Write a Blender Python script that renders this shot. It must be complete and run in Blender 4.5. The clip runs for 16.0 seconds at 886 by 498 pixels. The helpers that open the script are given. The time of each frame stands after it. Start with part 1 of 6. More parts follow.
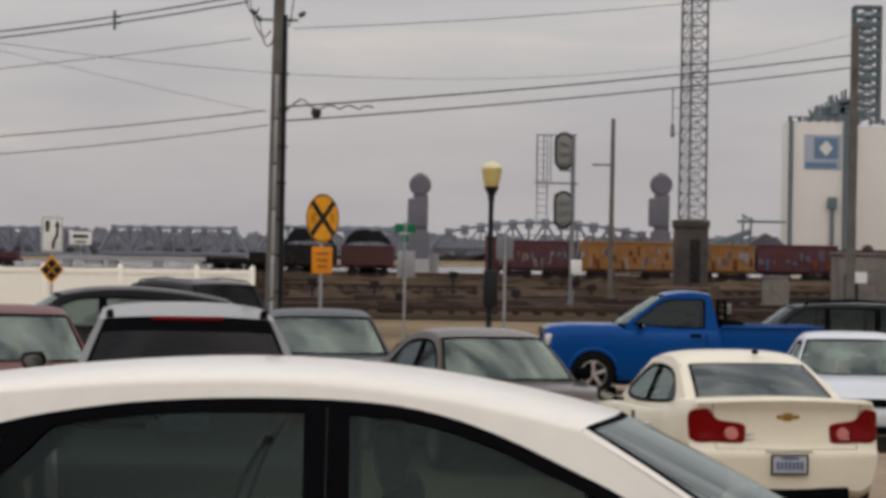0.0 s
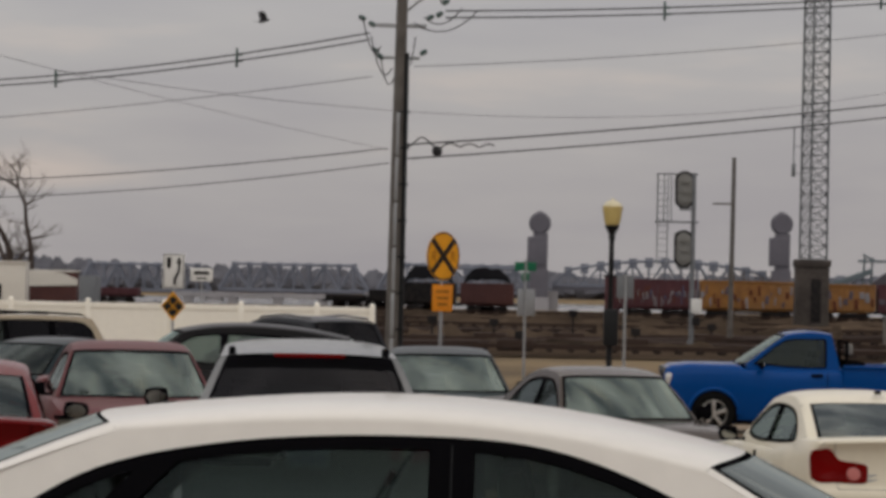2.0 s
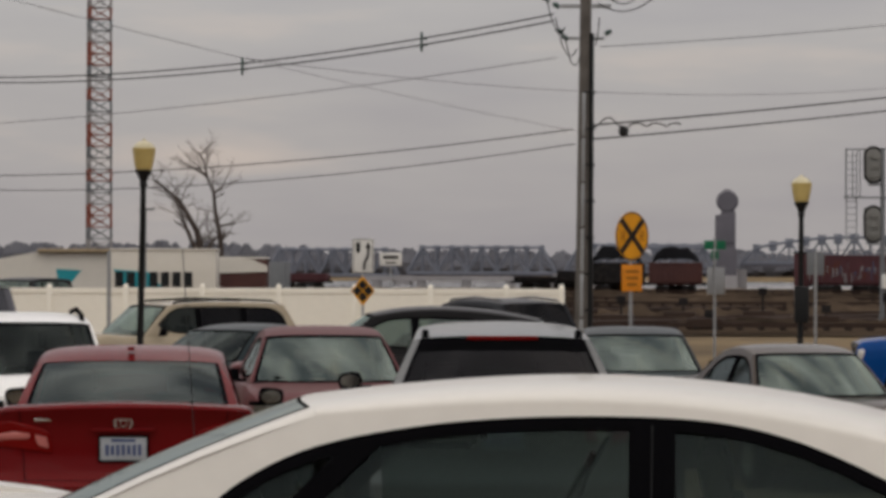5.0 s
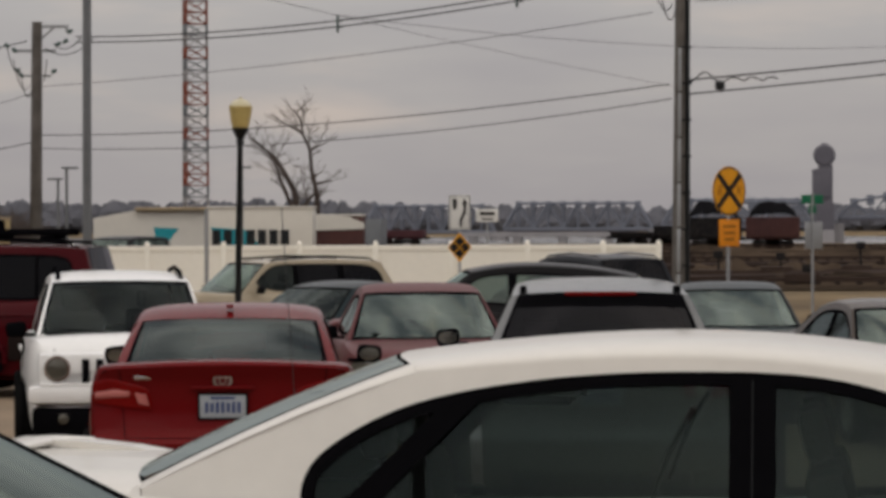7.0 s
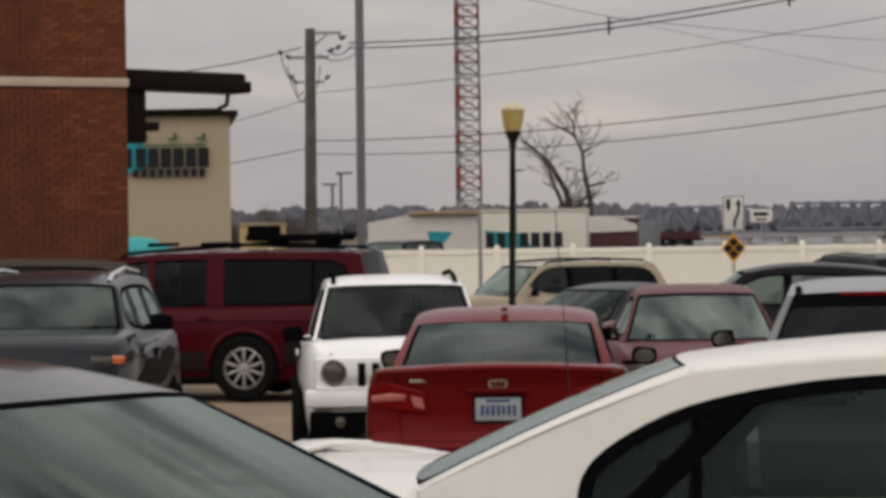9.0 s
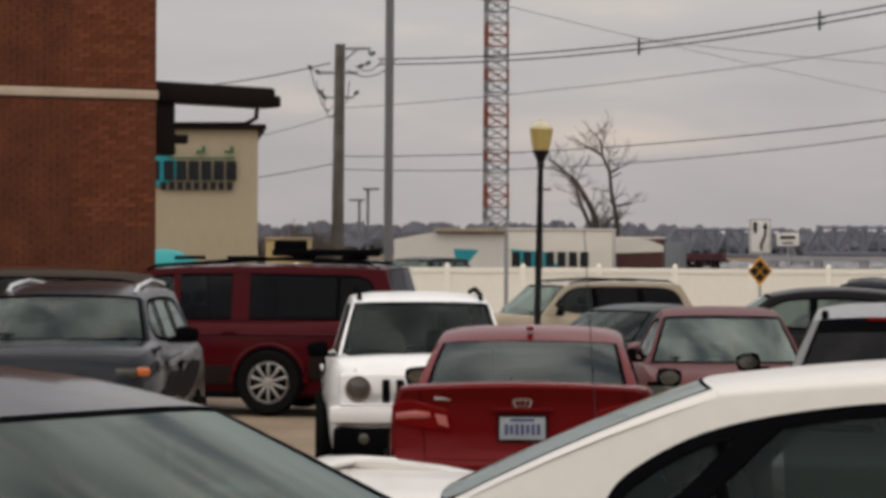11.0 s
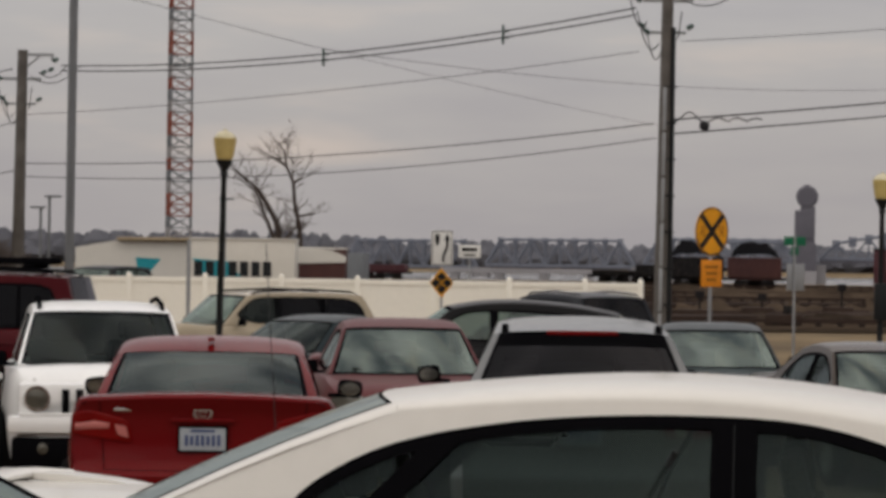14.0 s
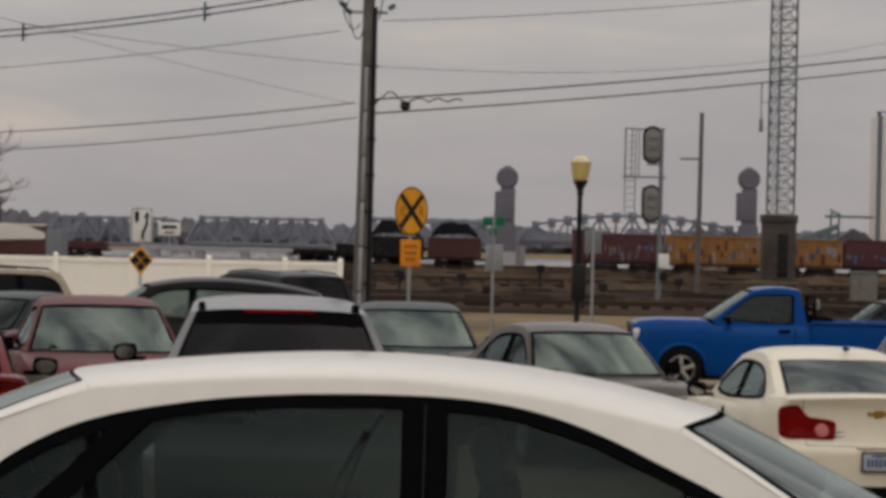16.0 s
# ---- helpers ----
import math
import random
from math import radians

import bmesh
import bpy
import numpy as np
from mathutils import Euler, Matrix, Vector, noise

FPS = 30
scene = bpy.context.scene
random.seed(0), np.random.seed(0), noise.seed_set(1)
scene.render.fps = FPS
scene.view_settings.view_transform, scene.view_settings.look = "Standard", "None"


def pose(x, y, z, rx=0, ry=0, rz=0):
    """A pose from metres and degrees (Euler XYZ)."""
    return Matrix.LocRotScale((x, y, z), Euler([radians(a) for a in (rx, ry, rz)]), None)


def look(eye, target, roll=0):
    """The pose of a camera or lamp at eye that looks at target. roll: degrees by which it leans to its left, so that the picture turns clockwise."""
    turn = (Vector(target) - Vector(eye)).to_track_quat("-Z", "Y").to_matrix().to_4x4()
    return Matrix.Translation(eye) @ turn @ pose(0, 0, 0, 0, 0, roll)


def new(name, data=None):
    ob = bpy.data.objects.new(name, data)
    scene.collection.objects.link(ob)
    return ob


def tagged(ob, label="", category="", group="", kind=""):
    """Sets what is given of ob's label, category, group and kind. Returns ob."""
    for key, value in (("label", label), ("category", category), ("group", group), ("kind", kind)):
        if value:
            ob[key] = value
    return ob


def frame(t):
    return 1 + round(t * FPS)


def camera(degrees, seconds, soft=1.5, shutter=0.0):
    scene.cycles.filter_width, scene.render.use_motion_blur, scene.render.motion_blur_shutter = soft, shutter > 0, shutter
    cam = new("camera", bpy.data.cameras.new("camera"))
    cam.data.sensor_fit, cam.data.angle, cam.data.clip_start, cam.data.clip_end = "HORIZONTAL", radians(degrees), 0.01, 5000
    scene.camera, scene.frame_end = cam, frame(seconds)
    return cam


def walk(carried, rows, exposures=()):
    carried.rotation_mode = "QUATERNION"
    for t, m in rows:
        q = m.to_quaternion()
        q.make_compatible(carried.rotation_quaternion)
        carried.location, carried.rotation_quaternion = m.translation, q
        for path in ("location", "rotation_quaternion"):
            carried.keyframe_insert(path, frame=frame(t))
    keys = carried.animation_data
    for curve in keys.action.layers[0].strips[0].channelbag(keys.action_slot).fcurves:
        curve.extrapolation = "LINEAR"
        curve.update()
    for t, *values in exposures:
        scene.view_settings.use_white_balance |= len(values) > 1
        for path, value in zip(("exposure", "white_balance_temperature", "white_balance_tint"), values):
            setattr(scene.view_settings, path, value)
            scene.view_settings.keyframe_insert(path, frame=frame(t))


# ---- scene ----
cam = camera(15.663, 16.0, soft=3.8)

PATH = [(0, pose(0.000, 0, 1.800, 90.041, -0.900, 0.000)),
        (0.5, pose(-0.004, 0, 1.800, 89.740, -0.821, 0.751)),
        (1, pose(-0.008, 0, 1.800, 89.488, -0.967, 1.231)),
        (1.5, pose(-0.012, 0, 1.800, 89.867, -1.107, 1.603)),
        (2, pose(-0.018, 0, 1.800, 90.681, -1.181, 2.124)),
        (2.5, pose(-0.023, 0, 1.800, 90.571, -1.050, 2.938)),
        (3, pose(-0.029, 0, 1.800, 90.366, -0.967, 3.162)),
        (3.5, pose(-0.034, 0, 1.800, 90.891, -1.025, 3.309)),
        (3.7, pose(-0.035, 0, 1.800, 91.096, -0.973, 3.611)),
        (5.8, pose(-0.051, 0, 1.800, 89.941, 0.102, 5.869)),
        (6, pose(-0.052, 0, 1.800, 89.958, 0.109, 5.918)),
        (6.5, pose(-0.053, 0, 1.800, 89.816, 0.099, 6.819)),
        (7, pose(-0.053, 0, 1.800, 89.539, 0.196, 7.176)),
        (7.5, pose(-0.054, 0, 1.800, 88.998, 0.230, 8.596)),
        (8, pose(-0.055, 0, 1.800, 88.838, 0.244, 10.220)),
        (8.5, pose(-0.055, 0, 1.800, 88.883, 0.408, 10.995)),
        (9, pose(-0.056, 0, 1.800, 89.623, 0.808, 12.031)),
        (9.2, pose(-0.057, 0, 1.800, 89.550, 0.797, 12.404)),
        (11.3, pose(-0.068, 0, 1.804, 90.048, -0.417, 12.602)),
        (11.5, pose(-0.070, 0, 1.804, 90.124, -0.544, 12.752)),
        (12, pose(-0.072, 0, 1.805, 90.281, -0.594, 13.169)),
        (12.5, pose(-0.075, 0, 1.806, 90.218, -0.524, 13.031)),
        (13, pose(-0.070, 0, 1.808, 90.800, -0.673, 10.704)),
        (13.5, pose(-0.066, 0, 1.811, 90.636, -0.710, 8.799)),
        (14, pose(-0.061, 0, 1.814, 90.160, -0.818, 6.856)),
        (14.5, pose(-0.057, 0, 1.816, 90.392, -1.038, 3.733)),
        (15, pose(-0.051, 0, 1.815, 90.150, -1.211, 2.392)),
        (15.5, pose(-0.044, 0, 1.815, 89.920, -1.251, 1.931)),
        (16, pose(-0.038, 0, 1.814, 89.879, -1.304, 1.540))]
walk(cam, [PATH[0]] + PATH[1:], exposures=[(t, v, 6600 + min(t, 4) * 35, 10) for t, v in ((0, 0.33), (0.8, 0.1), (1.5, 0.05), (2.5, -0.02), (3.5, 0.03), (7, 0.03), (9, 0.22), (12.5, 0.3), (13.0, 0.2), (13.5, -0.12), (14.0, 0.1), (14.5, 0.1), (15, 0.03), (16, 0.03))])

# ---- world: overcast sky, brighter overhead, with soft broken cloud ----
world = bpy.data.worlds.new("overcast_sky")
scene.world = world
world.use_nodes = True
wn, wl = world.node_tree.nodes, world.node_tree.links
wn.clear()
SUN_EL, SUN_ROT = radians(50), radians(150)
w_out, w_bg = wn.new("ShaderNodeOutputWorld"), wn.new("ShaderNodeBackground")
w_sky = wn.new("ShaderNodeTexSky")
w_sky.sky_type, w_sky.sun_disc, w_sky.sun_elevation, w_sky.sun_rotation = "NISHITA", False, SUN_EL, SUN_ROT
w_sky.dust_density, w_sky.air_density = 4.0, 1.0
w_co, w_sep = wn.new("ShaderNodeTexCoord"), wn.new("ShaderNodeSeparateXYZ")
w_map, w_noise = wn.new("ShaderNodeMapping"), wn.new("ShaderNodeTexNoise")
w_map.inputs["Scale"].default_value = (5.0, 5.0, 26.0)
w_noise.inputs["Scale"].default_value, w_noise.inputs["Detail"].default_value = 1.6, 5.0
w_noise.inputs["Roughness"].default_value = 0.5
w_grad, w_cloud = wn.new("ShaderNodeValToRGB"), wn.new("ShaderNodeValToRGB")
e = w_grad.color_ramp.elements
e[0].position, e[0].color = 0.0, (0.355, 0.338, 0.345, 1)
e[1].position, e[1].color = 0.75, (0.90, 0.89, 0.89, 1)
g1 = e.new(0.10)
g1.color = (0.40, 0.383, 0.388, 1)
c = w_cloud.color_ramp.elements
c[0].position, c[0].color = 0.36, (0.90, 0.90, 0.93, 1)
c[1].position, c[1].color = 0.74, (1.30, 1.20, 1.10, 1)
c1 = c.new(0.56)
c1.color = (1.0, 1.0, 1.0, 1)
w_mul, w_mix = wn.new("ShaderNodeMixRGB"), wn.new("ShaderNodeMixRGB")
w_mul.blend_type, w_mul.inputs[0].default_value = "MULTIPLY", 1.0
w_mix.inputs[0].default_value = 0.02
wl.new(w_co.outputs["Generated"], w_sep.inputs[0])
wl.new(w_co.outputs["Generated"], w_map.inputs[0])
wl.new(w_map.outputs[0], w_noise.inputs["Vector"])
wl.new(w_sep.outputs["Z"], w_grad.inputs[0])
wl.new(w_noise.outputs[0], w_cloud.inputs[0])
wl.new(w_grad.outputs[0], w_mul.inputs[1])
wl.new(w_cloud.outputs[0], w_mul.inputs[2])
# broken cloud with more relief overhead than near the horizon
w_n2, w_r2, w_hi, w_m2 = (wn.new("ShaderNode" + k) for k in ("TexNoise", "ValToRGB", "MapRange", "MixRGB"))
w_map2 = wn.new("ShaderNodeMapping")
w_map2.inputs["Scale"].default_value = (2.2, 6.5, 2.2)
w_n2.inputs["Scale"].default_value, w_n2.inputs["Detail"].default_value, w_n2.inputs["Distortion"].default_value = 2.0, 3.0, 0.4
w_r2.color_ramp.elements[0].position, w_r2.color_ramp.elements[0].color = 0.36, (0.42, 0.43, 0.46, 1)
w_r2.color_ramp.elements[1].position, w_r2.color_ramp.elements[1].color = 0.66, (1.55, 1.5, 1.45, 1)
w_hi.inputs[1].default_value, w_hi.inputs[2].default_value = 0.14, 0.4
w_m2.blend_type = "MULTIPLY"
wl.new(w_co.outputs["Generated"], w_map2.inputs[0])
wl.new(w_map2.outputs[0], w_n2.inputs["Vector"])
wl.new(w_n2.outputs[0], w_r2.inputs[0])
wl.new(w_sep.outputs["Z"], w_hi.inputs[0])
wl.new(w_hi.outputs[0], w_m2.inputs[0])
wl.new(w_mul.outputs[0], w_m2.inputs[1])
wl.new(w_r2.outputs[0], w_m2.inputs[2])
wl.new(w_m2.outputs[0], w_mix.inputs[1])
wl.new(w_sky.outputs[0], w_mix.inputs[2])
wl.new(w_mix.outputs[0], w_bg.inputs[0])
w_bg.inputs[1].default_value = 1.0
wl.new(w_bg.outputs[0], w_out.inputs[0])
sun = new("sun", bpy.data.lights.new("sun", "SUN"))
sun.data.energy, sun.data.angle, sun.data.color = 0.72, radians(75), (1.0, 0.96, 0.9)
sun.matrix_world = look((0, 0, 50), (30 * math.sin(SUN_ROT), -30 * math.cos(SUN_ROT), 50 - 30 * math.tan(SUN_EL)))


# ---- materials ----
def material(name, color, rough=0.6, metal=0.0, coat=0.0, vary=0.12, scale=6.0, bump=0.0, bscale=40.0, color2=None, dirt=0.0, spec=0.15, random_tint=0.0):
    m = bpy.data.materials.new(name)
    m.use_nodes = True
    n, l = m.node_tree.nodes, m.node_tree.links
    b = n["Principled BSDF"]
    b.inputs["Roughness"].default_value, b.inputs["Metallic"].default_value = rough, metal
    b.inputs["Coat Weight"].default_value, b.inputs["Coat Roughness"].default_value = coat, 0.04
    b.inputs["Specular IOR Level"].default_value = spec
    co = n.new("ShaderNodeTexCoord")
    t1, t2 = n.new("ShaderNodeTexNoise"), n.new("ShaderNodeTexNoise")
    t1.inputs["Scale"].default_value, t1.inputs["Detail"].default_value = scale, 4
    t2.inputs["Scale"].default_value, t2.inputs["Detail"].default_value = scale * 9, 3
    l.new(co.outputs["Object"], t1.inputs["Vector"])
    l.new(co.outputs["Object"], t2.inputs["Vector"])
    r = n.new("ShaderNodeValToRGB")
    k2 = color2 or tuple(v * (1 - vary) for v in color)
    k1 = color if color2 else tuple(min(1, v * (1 + vary)) for v in color)
    r.color_ramp.elements[0].color, r.color_ramp.elements[1].color = (*k2, 1), (*k1, 1)
    r.color_ramp.elements[0].position, r.color_ramp.elements[1].position = 0.33, 0.67
    mx = n.new("ShaderNodeMath")
    mx.operation = "MULTIPLY_ADD"
    mx.inputs[1].default_value = 0.35
    sc = n.new("ShaderNodeMath")
    sc.operation = "MULTIPLY"
    sc.inputs[1].default_value = 0.65
    l.new(t1.outputs[0], sc.inputs[0])
    l.new(t2.outputs[0], mx.inputs[0])
    l.new(sc.outputs[0], mx.inputs[2])
    l.new(mx.outputs[0], r.inputs[0])
    out = r.outputs[0]
    if random_tint:
        oi, hs = n.new("ShaderNodeObjectInfo"), n.new("ShaderNodeHueSaturation")
        ma = n.new("ShaderNodeMapRange")
        ma.inputs[3].default_value, ma.inputs[4].default_value = 1 - random_tint, 1 + random_tint
        l.new(oi.outputs["Random"], ma.inputs[0])
        l.new(ma.outputs[0], hs.inputs["Value"])
        l.new(out, hs.inputs["Color"])
        out = hs.outputs[0]
    if dirt:
        d = n.new("ShaderNodeMixRGB")
        d.inputs[2].default_value = (0.16, 0.13, 0.10, 1)
        t3, rr = n.new("ShaderNodeTexNoise"), n.new("ShaderNodeMapRange")
        t3.inputs["Scale"].default_value, t3.inputs["Detail"].default_value = scale * 0.5, 6
        rr.inputs[1].default_value, rr.inputs[2].default_value, rr.inputs[4].default_value = 0.45, 0.8, dirt
        l.new(co.outputs["Object"], t3.inputs["Vector"])
        l.new(t3.outputs[0], rr.inputs[0])
        l.new(rr.outputs[0], d.inputs[0])
        l.new(out, d.inputs[1])
        out = d.outputs[0]
    l.new(out, b.inputs["Base Color"])
    if bump:
        bp, t4 = n.new("ShaderNodeBump"), n.new("ShaderNodeTexNoise")
        t4.inputs["Scale"].default_value, t4.inputs["Detail"].default_value = bscale, 4
        bp.inputs["Strength"].default_value, bp.inputs["Distance"].default_value = bump, 0.02
        l.new(co.outputs["Object"], t4.inputs["Vector"])
        l.new(t4.outputs[0], bp.inputs["Height"])
        l.new(bp.outputs[0], b.inputs["Normal"])
    return m


def glass(name, tint, gloss=(1.0, 1.0, 1.0), ior=1.6):
    """A tinted sheet of safety glass: clear through, mirror by Fresnel."""
    m = bpy.data.materials.new(name)
    m.use_nodes = True
    n, l = m.node_tree.nodes, m.node_tree.links
    n.clear()
    o, mix, tr, gl, fr = (n.new("ShaderNode" + k) for k in ("OutputMaterial", "MixShader", "BsdfTransparent", "BsdfGlossy", "Fresnel"))
    tr.inputs[0].default_value = (*tint, 1)
    gl.inputs["Roughness"].default_value = 0.03
    gl.inputs["Color"].default_value = (*gloss, 1)
    fr.inputs[0].default_value = ior
    l.new(fr.outputs[0], mix.inputs[0])
    l.new(tr.outputs[0], mix.inputs[1])
    l.new(gl.outputs[0], mix.inputs[2])
    l.new(mix.outputs[0], o.inputs[0])
    return m


def paint(name, color, metal=0.0, rough=0.18, dirt=0.03, coat=0.045):
    return material(name, color, rough, metal * 0.4, coat, 0.04, 1.5, dirt=dirt, spec=0.06)


M = dict(
    white=paint("white_car_paint", (0.65, 0.63, 0.585), coat=0.2), cream=paint("cream_car_paint", (0.62, 0.58, 0.47), coat=0.12), jet=paint("jet_black_car_paint", (0.009, 0.009, 0.010), rough=0.3, coat=0.02),
    red=paint("red_car_paint", (0.112, 0.005, 0.006), 0.1), maroon=paint("faded_maroon_car_paint", (0.108, 0.034, 0.036), 0.25, 0.4),
    darkred=paint("dark_red_car_paint", (0.050, 0.0026, 0.005), 0.1), blue=paint("blue_car_paint", (0.0006, 0.044, 0.19), 0.2),
    black=paint("black_car_paint", (0.013, 0.013, 0.015), coat=0.3), charcoal=paint("charcoal_car_paint", (0.016, 0.018, 0.022), 0.3, 0.3, coat=0.02),
    grey=paint("grey_car_paint", (0.015, 0.018, 0.023), 0.45), silver=paint("silver_car_paint", (0.165, 0.17, 0.175), 0.6),
    pale=paint("pale_silver_car_paint", (0.5, 0.53, 0.57), 0.4), beige=paint("beige_car_paint", (0.36, 0.31, 0.23), 0.35),
    bronze=paint("bronze_car_paint", (0.065, 0.054, 0.046), 0.4), teal=paint("dark_teal_car_paint", (0.02, 0.03, 0.034), 0.3, 0.3, coat=0.02),
    jeep=paint("bright_white_car_paint", (0.78, 0.78, 0.77)), tan=material("brown_lower_cladding", (0.014, 0.010, 0.009), 0.7, spec=0.03),
    greyglass=glass("grey_reflecting_glass", (0.22, 0.25, 0.24), (0.84, 0.93, 0.90), 1.9), mid=glass("half_clear_car_glass", (0.28, 0.34, 0.32), (0.74, 0.86, 0.81), 1.58), low=glass("dark_reflecting_glass", (0.16, 0.20, 0.19), (0.70, 0.82, 0.77), 1.40), mirror=material("mirror_glass", (0.42, 0.44, 0.44), 0.06, 1.0, vary=0.02), impglass=glass("dark_green_car_glass", (0.23, 0.275, 0.265), (0.66, 0.82, 0.80), 1.28), lampdark=material("smoked_lamp_lens", (0.09, 0.085, 0.07), 0.15, 0.3, coat=0.4),
    glass=glass("clear_car_glass", (0.36, 0.43, 0.40), (0.80, 0.95, 0.87), 1.95), tint=glass("tinted_car_glass", (0.26, 0.325, 0.31), (0.7, 0.8, 0.78), 1.36), dark=glass("privacy_glass", (0.05, 0.05, 0.055), (0.5, 0.5, 0.55), 1.32),
    trim=material("black_plastic_trim", (0.004, 0.004, 0.0048), 0.65, spec=0.0), brass=material("gold_badge_metal", (0.42, 0.27, 0.07), 0.3, 0.8), inside=material("dark_grey_upholstery", (0.022, 0.024, 0.024), 0.9, spec=0.1, bump=0.3),
    inside2=material("grey_upholstery", (0.10, 0.10, 0.10), 0.9, bump=0.3), feather=material("dark_feather", (0.03, 0.03, 0.035), 0.8, bump=0.3), rubber=material("tyre_rubber", (0.008, 0.008, 0.008), 0.9, bump=0.2, spec=0.0),
    rim=material("alloy_wheel", (0.40, 0.39, 0.37), 0.35, 0.8), chrome=material("chrome", (0.7, 0.7, 0.7), 0.15, 1.0),
    tail=material("red_lamp_lens", (0.13, 0.003, 0.003), 0.15, coat=0.1, spec=0.05), amber=material("amber_lens", (0.6, 0.16, 0.05), 0.15, coat=1.0),
    lens=material("clear_lamp_lens", (0.55, 0.55, 0.52), 0.12, 0.3, coat=1.0), plate=material("white_plate", (0.31, 0.34, 0.37), 0.5),
    ink=material("dark_blue_ink", (0.05, 0.07, 0.16), 0.5), lot=material("worn_tan_pavement", (0.29, 0.22, 0.155), 0.9, color2=(0.18, 0.14, 0.10), scale=0.5, bump=0.4, bscale=8),
    grass=material("dry_winter_grass", (0.20, 0.145, 0.08), 1.0, color2=(0.085, 0.062, 0.038), scale=0.08, bump=0.6, bscale=3),
    ballast=material("rail_ballast", (0.090, 0.066, 0.047), 1.0, color2=(0.012, 0.0095, 0.008), spec=0.0, scale=0.11, bump=0.8, bscale=5),
    shoulder=material("dark_ballast", (0.03, 0.025, 0.021), 1.0, color2=(0.012, 0.01, 0.009), spec=0.0, scale=0.4, bump=0.6, bscale=5),
    rail=material("rusty_rail_steel", (0.04, 0.026, 0.02), 0.7, 0.2, scale=1.0), tie=material("creosoted_timber", (0.03, 0.023, 0.02), 0.9, spec=0.03),
    wood=material("weathered_pole_wood", (0.135, 0.125, 0.115), 0.85, color2=(0.075, 0.068, 0.062), scale=2.0, bump=0.5, bscale=14),
    steel=material("galvanised_steel", (0.30, 0.31, 0.32), 0.5, 0.6, scale=2), grey_steel=material("grey_painted_steel", (0.16, 0.17, 0.18), 0.55, 0.2, scale=2),
    iron=material("black_painted_iron", (0.009, 0.01, 0.011), 0.5, spec=0.2), globe=material("cream_acrylic_globe", (0.50, 0.39, 0.15), 0.35, coat=0.3, scale=3),
    cap=material("frosted_globe_cap", (0.55, 0.50, 0.34), 0.4), vinyl=material("ivory_vinyl", (0.86, 0.83, 0.74), 0.5, vary=0.05, scale=0.8, dirt=0.1),
    sign_white=material("white_sign_sheet", (0.62, 0.62, 0.60), 0.5, scale=3), sign_black=material("black_sign_ink", (0.012, 0.012, 0.012), 0.5),
    sign_yellow=material("amber_yellow_sign_sheet", (0.66, 0.29, 0.015), 0.45, scale=3), sign_orange=material("faded_orange_sign_sheet", (0.62, 0.22, 0.015), 0.45, scale=3),
    sign_green=material("green_sign_sheet", (0.01, 0.12, 0.06), 0.45), sign_brown=material("ochre_sign_ink", (0.26, 0.10, 0.01), 0.5),
    brick=material("red_brown_brick", (0.19, 0.066, 0.031), 0.9, color2=(0.12, 0.038, 0.021), scale=3, bump=0.3, random_tint=0.22),
    brick_far=material("red_brown_brick_far", (0.17, 0.060, 0.030), 0.9, color2=(0.085, 0.030, 0.018), scale=2, bump=0.3),
    mortar=material("brown_mortar", (0.125, 0.05, 0.03), 0.95, bump=0.3), stone=material("cream_limestone", (0.52, 0.43, 0.33), 0.8, scale=2, bump=0.2),
    brown=material("dark_brown_metal", (0.014, 0.010, 0.009), 0.55, 0.1, spec=0.05), panel=material("beige_metal_panel", (0.38, 0.325, 0.23), 0.6, vary=0.06, scale=0.3, dirt=0.08),
    teal_ink=material("teal_lettering", (0.02, 0.26, 0.31), 0.5), dark_ink=material("black_lettering", (0.014, 0.016, 0.018), 0.5), green_ink=material("green_lettering", (0.05, 0.13, 0.06), 0.5),
    trailer=material("white_trailer_panel", (0.60, 0.58, 0.53), 0.5, vary=0.06, scale=0.3, dirt=0.25), roof_tan=material("tan_metal_roof", (0.33, 0.26, 0.17), 0.6, dirt=0.3),
    coal=material("coal", (0.006, 0.006, 0.007), 0.95, spec=0.05, bump=1, bscale=3), hopper=material("black_freight_paint", (0.014, 0.013, 0.014), 0.8, dirt=0.15, spec=0.1),
    rust=material("oxide_red_freight_paint", (0.095, 0.042, 0.037), 0.8, color2=(0.06, 0.03, 0.03), scale=0.4), yellow=material("orange_yellow_freight_paint", (0.33, 0.155, 0.042), 0.85, color2=(0.17, 0.085, 0.035), scale=0.45, dirt=0.55),
    plum=material("plum_freight_paint", (0.085, 0.035, 0.04), 0.8, scale=0.4), spray_white=material("white_spray_paint", (0.20, 0.19, 0.20), 0.8, scale=2), spray_blue=material("blue_spray_paint", (0.06, 0.08, 0.14), 0.8, scale=2), spray_rust=material("rusty_patch_paint", (0.10, 0.035, 0.02), 0.9, scale=2), spray=material("pale_spray_paint", (0.13, 0.115, 0.14), 0.8, color2=(0.06, 0.045, 0.05), scale=2),
    # truss: blue-grey steel, made paler and bluer to carry the distance haze
    truss=material("haze_tinted_blue_grey_bridge_steel", (0.150, 0.160, 0.19), 0.9, scale=0.05, spec=0.1), pier=material("bridge_pier_stone", (0.25, 0.24, 0.245), 0.9, scale=0.05, spec=0.1),
